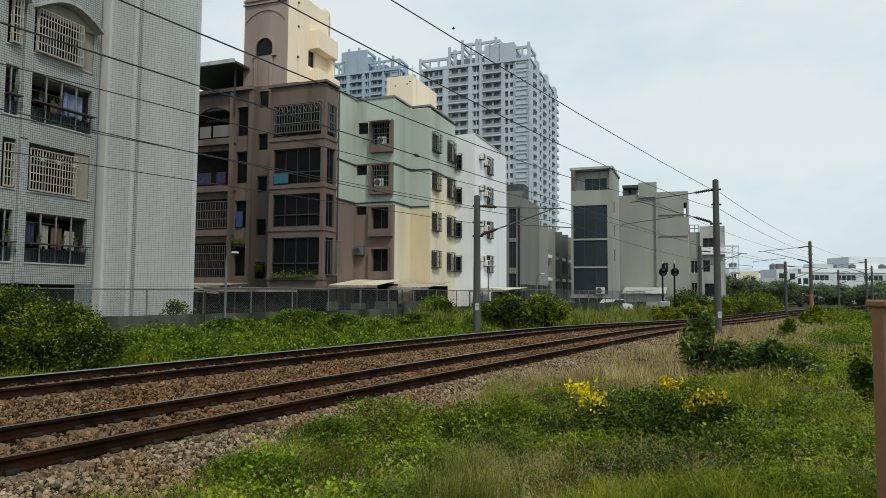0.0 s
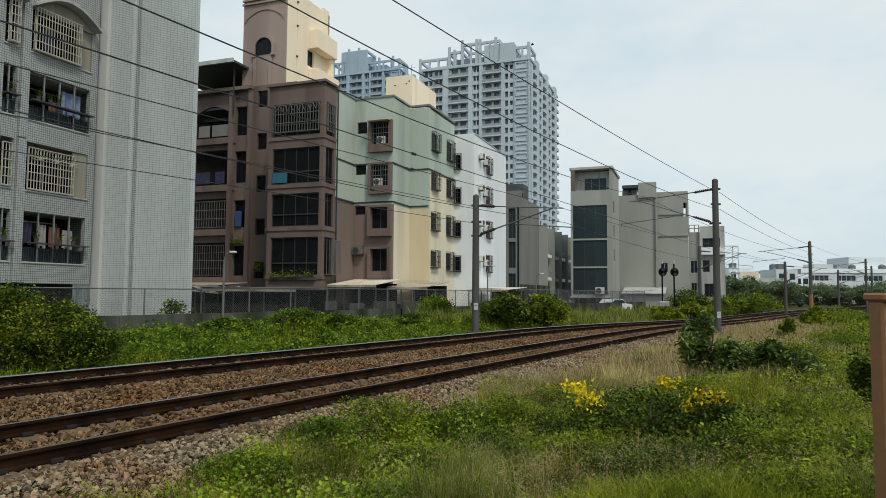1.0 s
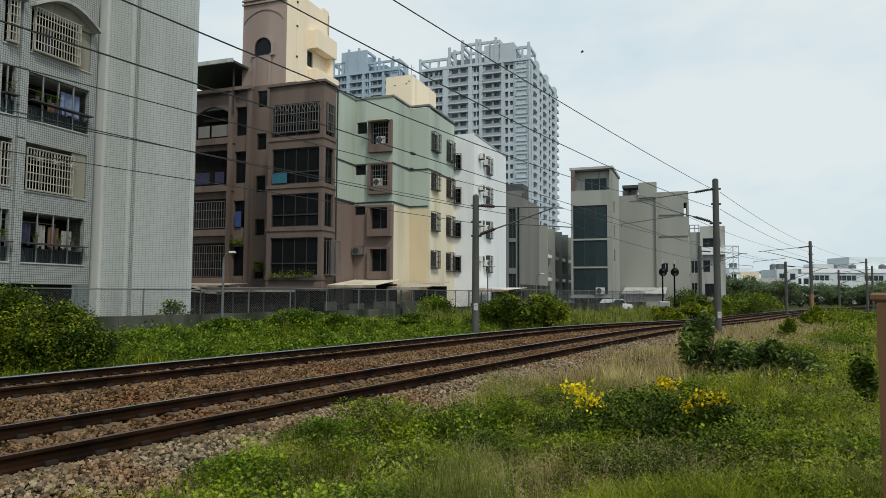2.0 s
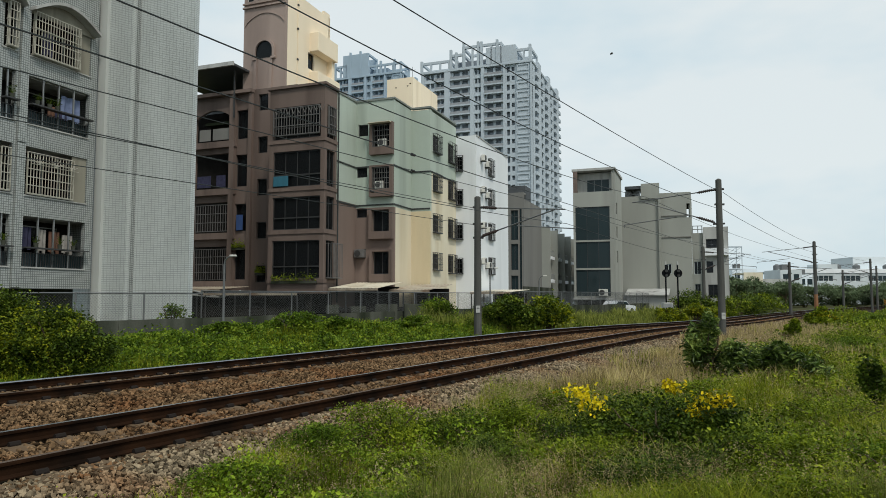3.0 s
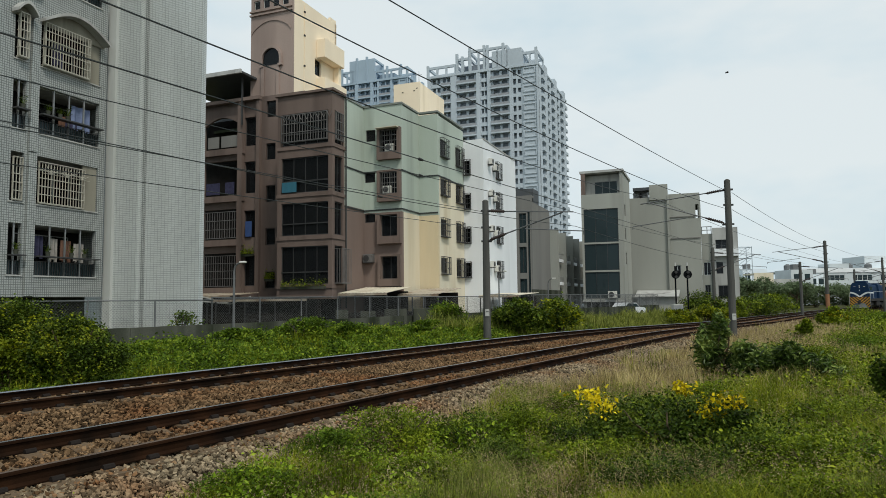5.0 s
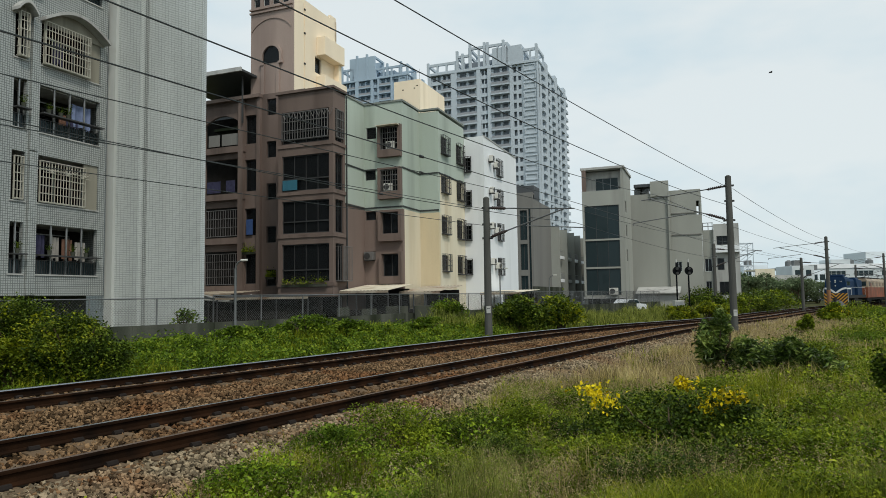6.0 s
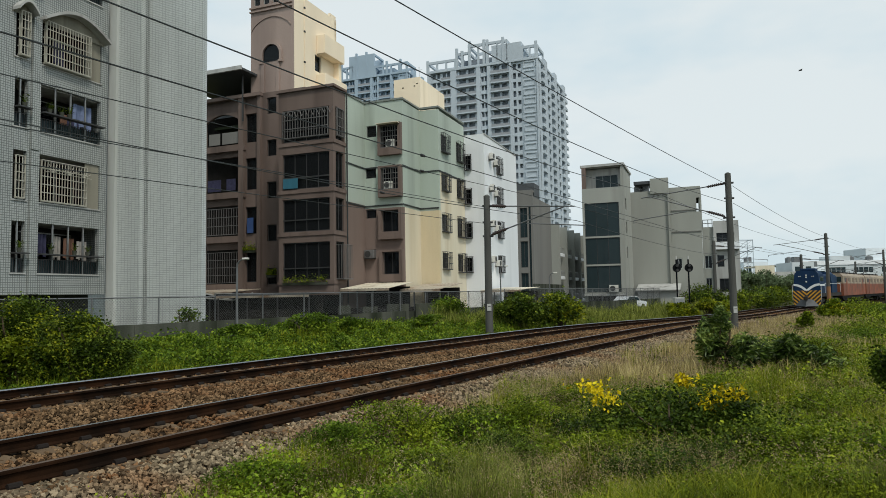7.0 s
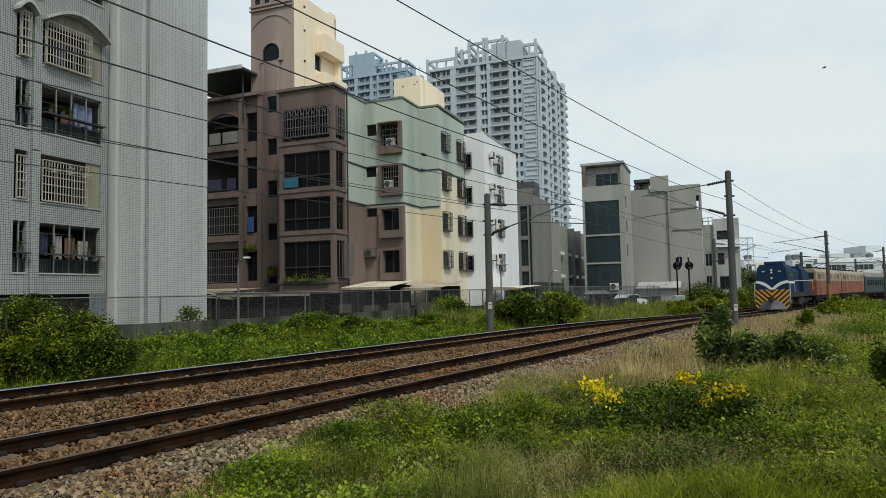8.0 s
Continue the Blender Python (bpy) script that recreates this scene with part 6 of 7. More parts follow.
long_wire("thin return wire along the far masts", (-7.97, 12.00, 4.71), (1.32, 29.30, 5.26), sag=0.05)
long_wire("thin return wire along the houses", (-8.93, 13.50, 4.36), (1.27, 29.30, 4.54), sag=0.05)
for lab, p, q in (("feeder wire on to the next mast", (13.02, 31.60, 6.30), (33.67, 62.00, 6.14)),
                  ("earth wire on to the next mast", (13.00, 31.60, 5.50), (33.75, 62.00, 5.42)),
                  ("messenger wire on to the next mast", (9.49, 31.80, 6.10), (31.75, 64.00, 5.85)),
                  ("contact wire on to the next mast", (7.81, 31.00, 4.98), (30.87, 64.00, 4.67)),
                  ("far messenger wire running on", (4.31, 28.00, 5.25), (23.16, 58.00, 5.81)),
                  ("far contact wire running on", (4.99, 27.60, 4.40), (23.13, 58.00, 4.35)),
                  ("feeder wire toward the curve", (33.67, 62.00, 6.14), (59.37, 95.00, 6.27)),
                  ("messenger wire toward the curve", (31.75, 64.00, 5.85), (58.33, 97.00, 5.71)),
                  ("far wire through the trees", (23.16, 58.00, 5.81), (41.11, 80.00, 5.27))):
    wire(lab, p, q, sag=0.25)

# ---- colour-light signals ----
def signal(x, y):
    sg = thing("railway_signal", "black round railway signal on a slim post", "railway signal", pose(x, y, 0), "railway signals")
    bm = bmesh.new()
    tube(bm, (0, 0, -0.6), (0, 0, 4.2), 0.07, seg=8)
    part("post", bm, M["black"], sg)
    bm = bmesh.new()
    tube(bm, (0, -0.14, 3.45), (0, -0.10, 3.45), 0.37, seg=24)
    part("target_disc", bm, M["black"], sg)
    for dx, dz in ((0, 0.2), (0, -0.2)):
        bm = bmesh.new()
        tube(bm, (dx, -0.30, 3.45 + dz), (dx, -0.14, 3.45 + dz), 0.12, 0.11, 12)
        part("hood", bm, M["steel_dk"], sg)
    bm = bmesh.new()
    tube(bm, (0, 0, 4.2), (0, 0, 4.5), 0.09, 0.07, 10)
    part("cap", bm, M["conc_lt"], sg)
    return sg


signal(19.5, 60.0)
signal(20.55, 60.0)
part_cab = thing("relay_cabinet", "grey steel relay cabinet beside the line", "cabinet", pose(18.6, 57.0, 0))
part("body", bevelled(B((-0.4, 0.4, -0.3, 0.3, -0.5, 0.9)), 0.02, 1), M["conc_lt"], part_cab)
part("door", B((-0.34, 0.34, -0.315, -0.302, -0.3, 0.8)), M["alu"], part_cab)


# ---- lane-side fence on its low wall ----
def fence_x(y):
    return -13.5 + 0.62 * (y - 20.7)


fence = thing("wire_fence", "grey chain-link fence with steel posts on a mossy concrete wall", "fence")
FD = Vector((0.62, 1, 0)).normalized()
FA = math.atan2(FD.y, FD.x)


def fence_run(y0, y1, top):
    o = Vector((fence_x(y0), y0, 0))
    length = (y1 - y0) / FD.y
    m = Matrix.LocRotScale(o, Euler((0, 0, FA)), None)
    n = int(length / 3.0)
    for k in range(n):
        a, b = length * k / n, length * (k + 1) / n
        bm = B((a, b - 0.012, -0.10, 0.10, -0.6, 0.60 + 0.012 * math.sin(k * 2.3)))
        part("base_wall", bm, M["conc"], fence, "mossy stained concrete wall").matrix_basis = m
    n = int(length / 2.4)
    for k in range(n + 1):
        bm = bmesh.new()
        tube(bm, (0, 0, 0.5), (0, 0, top + 0.03), 0.03, seg=8)
        part("post", bm, M["galv"], fence).matrix_basis = m @ pose(length * k / n, 0, 0)
    bm = bmesh.new()
    tube(bm, (0, 0, top), (length, 0, top), 0.025, seg=6)
    part("top_rail", bm, M["galv"], fence).matrix_basis = m
    v, f = [], []
    step, h = 0.11, top - 0.62
    n = int((length + h) / step)
    r = 0.0026
    for k in range(n):
        for s in (1, -1):
            x0 = k * step - (h if s > 0 else 0)
            xa, xb = (x0, x0 + h) if s > 0 else (x0, x0 - h)
            za, zb = 0.62, top
            for lo_, hi_ in ((0, length),):
                if xb != xa:
                    for lim in (lo_, hi_):
                        if (xa - lim) * (xb - lim) < 0:
                            zz = za + (zb - za) * (lim - xa) / (xb - xa)
                            if (xa < lo_) or (xa > hi_):
                                xa, za = lim, zz
                            else:
                                xb, zb = lim, zz
            if min(xa, xb) < -1e-6 or max(xa, xb) > length + 1e-6 or abs(xa - xb) < 1e-6:
                continue
            i = len(v)
            v += [(xa - r, 0.004 * s, za), (xa + r, 0.004 * s, za), (xb + r, 0.004 * s, zb), (xb - r, 0.004 * s, zb)]
            v += [(xa, 0.004 * s + 0.007, za), (xb, 0.004 * s + 0.007, zb)]
            f += [(i, i + 1, i + 2, i + 3), (i + 1, i + 4, i + 5, i + 2), (i + 4, i, i + 3, i + 5)]
    net = part("wire_net", (v, f), M["galv"], fence)
    net.matrix_basis = m
    net["kind"] = "stuff"


fence_run(12.0, 27.0, 1.56)
fence_run(27.0, 46.0, 1.66)
fence_run(46.0, 82.0, 1.80)
lane = alone("lane", grid_sheet(np.linspace(0.0, 5.5, 5), np.linspace(0, 110, 40), lambda x, y: x * 0 + 0.004), M["asphalt"], "narrow asphalt lane between fence and houses", "lane",
             Matrix.LocRotScale(Vector((fence_x(10.0) - 6.2, 10.0, -0.52)), Euler((0, 0, -math.atan(0.62))), None), kind="structure")


def street_lamp(x, y, z1, s=1.0):
    sl = thing("street_lamp", "slim galvanised street lamp with a small curved arm", "street lamp", pose(x, y, 0), "street lamps")
    bm = bmesh.new()
    tube(bm, (0, 0, -0.55), (0, 0, z1 - 0.35), 0.06 * s, 0.045 * s, 10)
    part("post", bm, M["galv"], sl)
    bm = bmesh.new()
    pipe(bm, [(0, 0, z1 - 0.35), (0.03, -0.02, z1 - 0.18), (0.12, -0.05, z1 - 0.06), (0.3, -0.1, z1 + 0.02)], 0.035 * s, 8)
    part("arm", bm, M["galv"], sl)
    part("lamp_head", bevelled(B((0.26, 0.52, -0.22, -0.04, z1 - 0.02, z1 + 0.06)), 0.02, 1), M["ac"], sl)
    return sl


street_lamp(-8.85, 27.4, 3.05)
street_lamp(6.6, 47.5, 2.85, 0.9)
street_lamp(3.05, 45.5, 3.3, 0.9)

# ---- lean-to sheds under the houses ----
def lean_to(p0, p1, q0, q1, z0, z1, sheet, label):
    sh = thing("lean_to_shed", label, "shed", LANE, "lean-to sheds")
    n = max(6, int((p1 - p0) / 0.06))
    v, f = [], []
    for k in range(n + 1):
        x, h = p0 + (p1 - p0) * k / n, 0.018 * math.sin(k * math.pi / 2)
        v += [(x, q0, z0 + h), (x, q1, z1 + h), (x, q1, z1 + h - 0.02), (x, q0, z0 + h - 0.02)]
    for k in range(n):
        for e in range(4):
            g = (e + 1) % 4
            f.append((4 * k + e, 4 * k + g, 4 * k + 4 + g, 4 * k + 4 + e))
    f += [(3, 2, 1, 0), (4 * n, 4 * n + 1, 4 * n + 2, 4 * n + 3)]
    bm = (v, f)
    part("roof_sheet", bm, M[sheet], sh, "corrugated roof sheet")
    part("fascia", B((p0, p1, q0 - 0.03, q0 - 0.005, z0 - 0.16, z0 - 0.03)), M["tin"], sh)
    for k in range(4):
        x = p0 + 0.05 + (p1 - p0 - 0.15) * k / 3
        part("post", B((x, x + 0.07, q0 + 0.05, q0 + 0.12, -0.6, z0 - 0.16)), M["alu_dk"], sh)
    # back panel and low wall take the painted shade colour
    part("back_panel", B((p0 + 0.1, p1 - 0.1, q1 - 0.4, q1 - 0.35, -0.6, z1 - 0.3)), M["inner"], sh)
    part("low_wall", B((p0 + 0.2, p1 - 0.2, q0 + 0.2, q0 + 0.32, -0.6, 0.75)), M["inner"], sh)
    return sh


lean_to(-21.6, -18.2, 37.2, 40.9, 1.95, 2.35, "tin_cream", "shed with a cream corrugated roof against the brown flats")
lean_to(-18.6, -15.8, 39.6, 43.8, 1.85, 2.25, "tin", "shed with a rusty corrugated roof against the flats")
lean_to(-15.6, -12.6, 47.0, 53.0, 1.75, 1.95, "tin_cream", "white-walled shed with a cream roof beside the white house")
lean_to(-29.0, -22.2, 34.6, 36.7, 1.65, 1.75, "tin_dark", "dark low shed under the brown flats")
lean_to(-35.0, -29.3, 36.5, 39.6, 1.9, 2.1, "tin", "shed with rusty roof frames beside the tiled block")
wall("lower_wall", brown, M["inner"], "y", 38.6, -36, -22.1, -0.6, 1.6, [(-33, -31.5, -0.6, 1.2), (-27, -25.5, -0.6, 1.2)], 0.2, 1)
bm = bmesh.new()
for a, b in (((-31.8, 36.4, 1.9), (-29.0, 36.2, 1.35)), ((-31.8, 36.4, 1.55), (-29.0, 36.2, 1.35)), ((-29.0, 36.2, 1.35), (-27.5, 36.3, 1.8))):
    tube(bm, a, b, 0.05, seg=5)
frame_rack = alone("awning_frame", bm, M["conc_lt"], "folded pale steel awning frame by the shed", "awning frame", LANE)

# clutter seen through the fence
for k, (x, y, w, h, m, lab) in enumerate(((-4.6, 36.6, 0.9, 0.9, "conc", "stained panel leaning behind the fence"), (-3.2, 37.6, 1.4, 1.0, "conc", "dirty grey board behind the fence"),
                                          (-1.6, 38.8, 1.6, 1.0, "conc", "dirty grey board behind the fence"), (-5.8, 35.4, 0.7, 1.0, "conc", "grey crate behind the fence"))):
    alone("board", bevelled(B((-w / 2, w / 2, -0.04, 0.04, -0.55, h)), 0.01, 1), M[m], lab, "board", pose(x, y, 0, 0, 0, 35), "boards behind the fence")


def car(x, y, rz):
    c = thing("car", "small white parked car behind the fence", "car", pose(x, y, -0.5, 0, 0, rz))
    bm = bmesh.new()
    prism(bm, [(-2.1, 0.28), (2.1, 0.28), (2.12, 0.7), (1.95, 0.88), (0.95, 0.95), (0.35, 1.42), (-1.2, 1.45), (-1.85, 0.98), (-2.12, 0.9)], "y", -0.82, 0.82)
    part("body", bevelled(bm, 0.05, 2), M["car"], c)
    for s in (-1, 1):
        bm = bmesh.new()
        prism(bm, [(0.8, 0.97), (0.3, 1.34), (-1.15, 1.36), (-1.6, 1.0)], "y", s * 0.815 - 0.01, s * 0.815 + 0.02)
        part("side_window", bm, M["glass_teal"], c)
        for u in (-1.3, 1.3):
            bm = bmesh.new()
            tube(bm, (u, s * 0.66, 0.31), (u, s * 0.84, 0.31), 0.31, seg=18)
            wh = part("wheel", bm, M["tyre"], c)
            bm = bmesh.new()
            tube(bm, (u, s * 0.83, 0.31), (u, s * 0.85, 0.31), 0.19, seg=14)
            part("rim", bm, M["galv"], wh)
    return c


car(19.0, 74.5, 40)

# ---- brown timber post by the camera ----
post = thing("timber_gatepost", "brown painted timber post with pale scuffs, close by", "post", pose(1.232, 1.70, 0))
part("board", bevelled(B((-0.125, 0.125, -0.03, 0.03, -0.6, 1.466)), 0.006, 1), M["wood"], post)
part("cap", bevelled(B((-0.13, 0.13, -0.045, 0.045, 1.467, 1.488)), 0.005, 1), M["wood"], post)
for z, w in ((1.41, 0.06), (1.37, 0.10), (1.30, 0.05), (1.22, 0.08), (1.12, 0.06)):
    part("scuff", B((-0.115, -0.115 + w, -0.0335, -0.0305, z, z + 0.006)), M["conc_lt"], post)

# balcony contents of the brown flats
def sheet_thing(name, label, cat, x0, x1, y, z0, z1, m, group=""):
    bm = B((x0, x1, y - 0.02, y + 0.02, z0, z1))
    return alone(name, bevelled(bm, 0.006, 1), M[m], label, cat, LANE, group)


sheet_thing("screen_panel", "turquoise sheet panel on a balcony rail", "panel", -25.5, -24.4, QA - 0.08, 8.45, 9.1, "tarp")
sheet_thing("blue_tarp", "bright blue sheet hanging at a side window", "tarpaulin", -30.75, -30.2, 39.9, 6.1, 7.2, "blue_sheet")
for k, (x, z) in enumerate(((-25.2, 9.2), (-24.0, 9.2), (-23.1, 9.25))):
    aircon(x, z, "y", QA + 1.6, -1, 0.0, (0.75, 0.3, 0.6))
# flat balcony panels, 4 cm thick, filed under the box category
for k, (x0, z0, w, m) in enumerate(((-34.2, 12.75, 1.0, "grey_dk"), (-33.0, 12.75, 0.9, "grey_dk"), (-32.1, 12.75, 0.8, "grey_dk"), (-34.3, 9.3, 1.2, "cloth"), (-32.6, 9.3, 0.8, "cloth"))):
    sheet_thing("loggia_panel", "thin panel standing on the loggia edge", "box", x0, x0 + w, 39.95, z0, z0 + 0.85, m, "boxes on the loggias")
aircon(-21.35, 4.02, "y", 41.04, -1, 0.0, (0.72, 0.4, 0.55), "grille_dk", "dusty grey-brown")


# ---- plants ----
LEAF = [(-0.5, 0, 0), (0, -0.22, 0.05), (0.5, 0, 0), (0, 0.22, 0.05)]
LEAF_F = [(0, 1, 2), (0, 2, 3)]


def leaf_cloud(centres, size, seed, up=0.5, wide=1.0):
    """Small folded leaves at the given places, mostly facing up and out."""
    r = np.random.default_rng(seed)
    n = len(centres)
    nrm = r.normal(size=(n, 3))
    nrm[:, 2] = np.abs(nrm[:, 2]) + up
    nrm /= np.linalg.norm(nrm, axis=1)[:, None]
    t = np.cross(nrm, r.normal(size=(n, 3)))
    t /= np.linalg.norm(t, axis=1)[:, None]
    b = np.cross(nrm, t)
    sz = np.asarray(size) * r.uniform(0.6, 1.35, n)
    L = np.asarray(LEAF)
    v = centres[:, None] + sz[:, None, None] * (L[None, :, :1] * t[:, None] + L[None, :, 1:2] * b[:, None] * 1.5 * wide + L[None, :, 2:] * nrm[:, None] * 2)
    f = (np.asarray(LEAF_F)[None] + (np.arange(n) * 4)[:, None, None]).reshape(-1, 3)
    return v.reshape(-1, 3).tolist(), f.tolist()


def clump_points(r, n, centre, rx, ry, rz, lumps=14, shell=0.55):
    """Places in an uneven crown made of overlapping lumps."""
    c = r.normal(size=(lumps, 3))
    c /= np.linalg.norm(c, axis=1)[:, None]
    c[:, 2] = np.abs(c[:, 2]) * 1.35 - 0.5
    c *= r.uniform(0.35, 0.78, lumps)[:, None]
    k = r.integers(0, lumps, n)
    d = r.normal(size=(n, 3))
    d /= np.linalg.norm(d, axis=1)[:, None]
    rad = r.uniform(0.26, 0.5, lumps)[k] * (shell + (1 - shell) * r.random(n)) * (1 + 0.25 * r.normal(size=n) * (r.random(n) < 0.25))
    p = c[k] + d * rad[:, None]
    return np.asarray(centre) + p * np.array([rx, ry, rz])


def shrub(x, y, w, d, h, n, leaf, material, label, seed, z=None, lumps=14, name="shrub", group="", flowers=0, yellow=0, category="shrub", wide=1.0):
    r = np.random.default_rng(seed)
    z = float(land_z(x, y)) if z is None else z
    sh = thing(name, label, category, pose(x, y, z), group)
    bm = bmesh.new()
    for k in range(6):
        a = k * 1.05 + r.random()
        p = [Vector((0.04 * math.cos(a), 0.04 * math.sin(a), -0.08))]
        for j in range(1, 5):
            f = j / 4
            p.append(Vector((w * 0.33 * f * math.cos(a) + r.normal() * 0.03, d * 0.33 * f * math.sin(a) + r.normal() * 0.03, h * 0.75 * f ** 0.8)))
        for j in range(4):
            tube(bm, p[j], p[j + 1], 0.03 * h * (1 - j / 5), 0.03 * h * (1 - (j + 1) / 5), 5, False)
    part("stem", bm, M["bark"], sh)["kind"] = "stuff"
    pts = clump_points(r, n, (0, 0, h * 0.48), w * 0.60, d * 0.60, h * 0.58, lumps)
    pts = pts[pts[:, 2] > -0.02]
    part("crown", leaf_cloud(pts, leaf, seed + 1, 0.5, wide), material, sh)
    # yellow-green leaves paint sunlit highlights onto the crown
    if yellow:
        q = clump_points(r, yellow, (-w * 0.1, -d * 0.2, h * 0.52), w * 0.55, d * 0.5, h * 0.52, 14, 0.9)
        part("highlight_leaves", leaf_cloud(q[q[:, 2] > 0], leaf * 1.05, seed + 2), M["leaf_yel"], sh, "yellow-green highlight leaves")
    if flowers:
        for k, (fx, fy, fz, fw) in enumerate(flowers):
            q = np.array([fx, fy, fz]) + r.normal(size=(100, 3)) * np.array([fw * 1.1, fw * 0.7, fw * 0.6])
            part("flower_spray", leaf_cloud(q, 0.058, seed + 5 + k, 0.2), M["flower"], sh, "bright yellow blossom")["kind"] = "stuff"
    return sh


shrub(-8.0, 14.4, 2.0, 1.6, 1.80, 26000, 0.06, M["leaf_dk"], "dense dark green shrub with yellow-green highlight leaves by the track", 21, -0.4, 18, yellow=1500)
shrub(-10.0, 15.4, 2.2, 1.7, 2.0, 20000, 0.062, M["leaf_dk"], "dense green shrub by the fence", 22, -0.35, 18, yellow=1500)
shrub(-9.2, 14.0, 1.2, 0.9, 1.15, 3500, 0.10, M["leaf_yel"], "yellow-green low shrub by the track", 23, -0.4, 10)
shrub(3.3, 33.6, 2.7, 2.2, 2.15, 6000, 0.14, M["leaf_dk"], "round dark green bush beyond the tracks", 24, None, 14)
shrub(5.3, 34.2, 2.6, 2.2, 2.1, 6000, 0.14, M["leaf_dk"], "round green bush with yellowish top beyond the tracks", 25, None, 14, yellow=900)
shrub(-0.4, 36.4, 1.9, 0.8, 1.55, 2600, 0.12, M["vine"], "creeper climbing over the fence", 26, 0.0, 12)
for k, (x, y, w, d, h, n) in enumerate(((6.0, 15.8, 1.0, 1.0, 1.60, 2600), (6.6, 15.5, 1.1, 1.1, 1.10, 2300), (7.1, 15.0, 1.35, 1.2, 1.12, 3000), (7.7, 14.8, 1.2, 1.1, 0.80, 1900))):
    shrub(x, y, w, d, h, n, 0.165, M["leaf_long"], "dark shrub with long drooping leaves in the grass", 500 + k, None, 7, group="dark long-leaved shrubs", wide=0.45)
shrub(2.6, 8.3, 2.3, 1.3, 0.95, 14000, 0.046, M["leaf_dk"], "flowering weed bush with yellow blossom", 29, None, 20,
      flowers=[(-1.0, 0.0, 0.86, 0.10), (-0.85, -0.1, 0.74, 0.09), (0.15, 0.1, 0.92, 0.06), (0.42, -0.15, 0.76, 0.09), (0.62, -0.2, 0.80, 0.09), (0.30, -0.25, 0.66, 0.07)])
shrub(14.2, 28.0, 0.8, 0.7, 1.0, 1300, 0.15, M["leaf"], "upright young shrub in dry grass", 30, None, 8)
shrub(6.75, 10.9, 0.40, 0.4, 1.15, 2000, 0.07, M["leaf_dk"], "slim dark upright weed", 31, None, 9)
shrub(24.6, 44.5, 2.0, 1.5, 1.55, 2800, 0.17, M["leaf"], "bush with yellow blossom by the far mast", 32, None, 10,
      flowers=[(-0.3, -0.4, 1.0, 0.25), (0.4, -0.4, 0.85, 0.25)])
for k, (x, y, w, h) in enumerate(((18.2, 54.5, 2.4, 1.7), (20.4, 55.5, 2.6, 1.6), (22.4, 57.0, 2.4, 1.5), (17.0, 53.0, 1.4, 1.1))):
    shrub(x, y, w, w * 0.8, h, 2600, 0.2, M["leaf_yel"], "yellow-green hedge bush by the signals", 40 + k, None, 10, group="hedge by the signals")
shrub(23.2, 60.5, 1.7, 1.6, 2.4, 2200, 0.22, M["leaf_dk"], "dark bush beside a mast", 45, None, 9)
for k, (x, y, w, h) in enumerate(((27.5, 66, 4, 2.4), (30.5, 71, 5, 2.8), (33.5, 76, 5, 3.2), (38, 82, 5, 3.0), (41, 88, 6, 2.8), (30, 82, 6, 3.6), (35, 90, 6, 3.9), (26, 74, 4, 2.6),
                                  (46, 66, 5, 2.3), (52, 72, 5, 2.6), (58, 79, 6, 3.2), (50, 60, 4, 1.8))):
    shrub(x, y, w, w * 0.8, h * 0.9 + 0.2, 3000, 0.20, M["leaf_dk"] if k % 3 else M["leaf"], "bushy green thicket along the curve", 60 + k, float(land_z(x, y)) - 0.1, 12, name="thicket", group="thickets along the curve")
for k, (x, y, w, h) in enumerate(((-5.6, 25.5, 2.2, 0.95), (-4.0, 26.6, 1.8, 0.8), (-7.6, 24.0, 1.6, 0.6), (-1.2, 30.5, 2.0, 0.7))):
    shrub(x, y, w, w * 0.6, h, 2600, 0.10, M["vine"], "mound of bright creeper on the bank", 84 + k, None, 12, name="creeper_mound", group="creeper mounds", category="creeper")
for k, (x, y, w, h) in enumerate(((26.2, 42.0, 2.6, 1.1), (28.4, 43.5, 3.0, 1.4), (31.0, 46.0, 3.4, 1.6), (26.8, 45.0, 2.4, 1.4), (27.0, 39.0, 2.4, 0.8), (28.6, 48.5, 3.2, 1.7))):
    shrub(x, y, w, w * 0.8, h, 2600, 0.10, M["leaf"] if k % 2 else M["vine"], "tall tangled weeds inside the curve of the line", 480 + k, None, 13, name="weed_thicket", group="tall weeds inside the curve", category="weeds", yellow=120)
shrub(-10.6, 26.6, 1.3, 0.8, 1.1, 420, 0.13, M["vine"], "thin pale weed by the fence wall", 80, 0.2, 6)

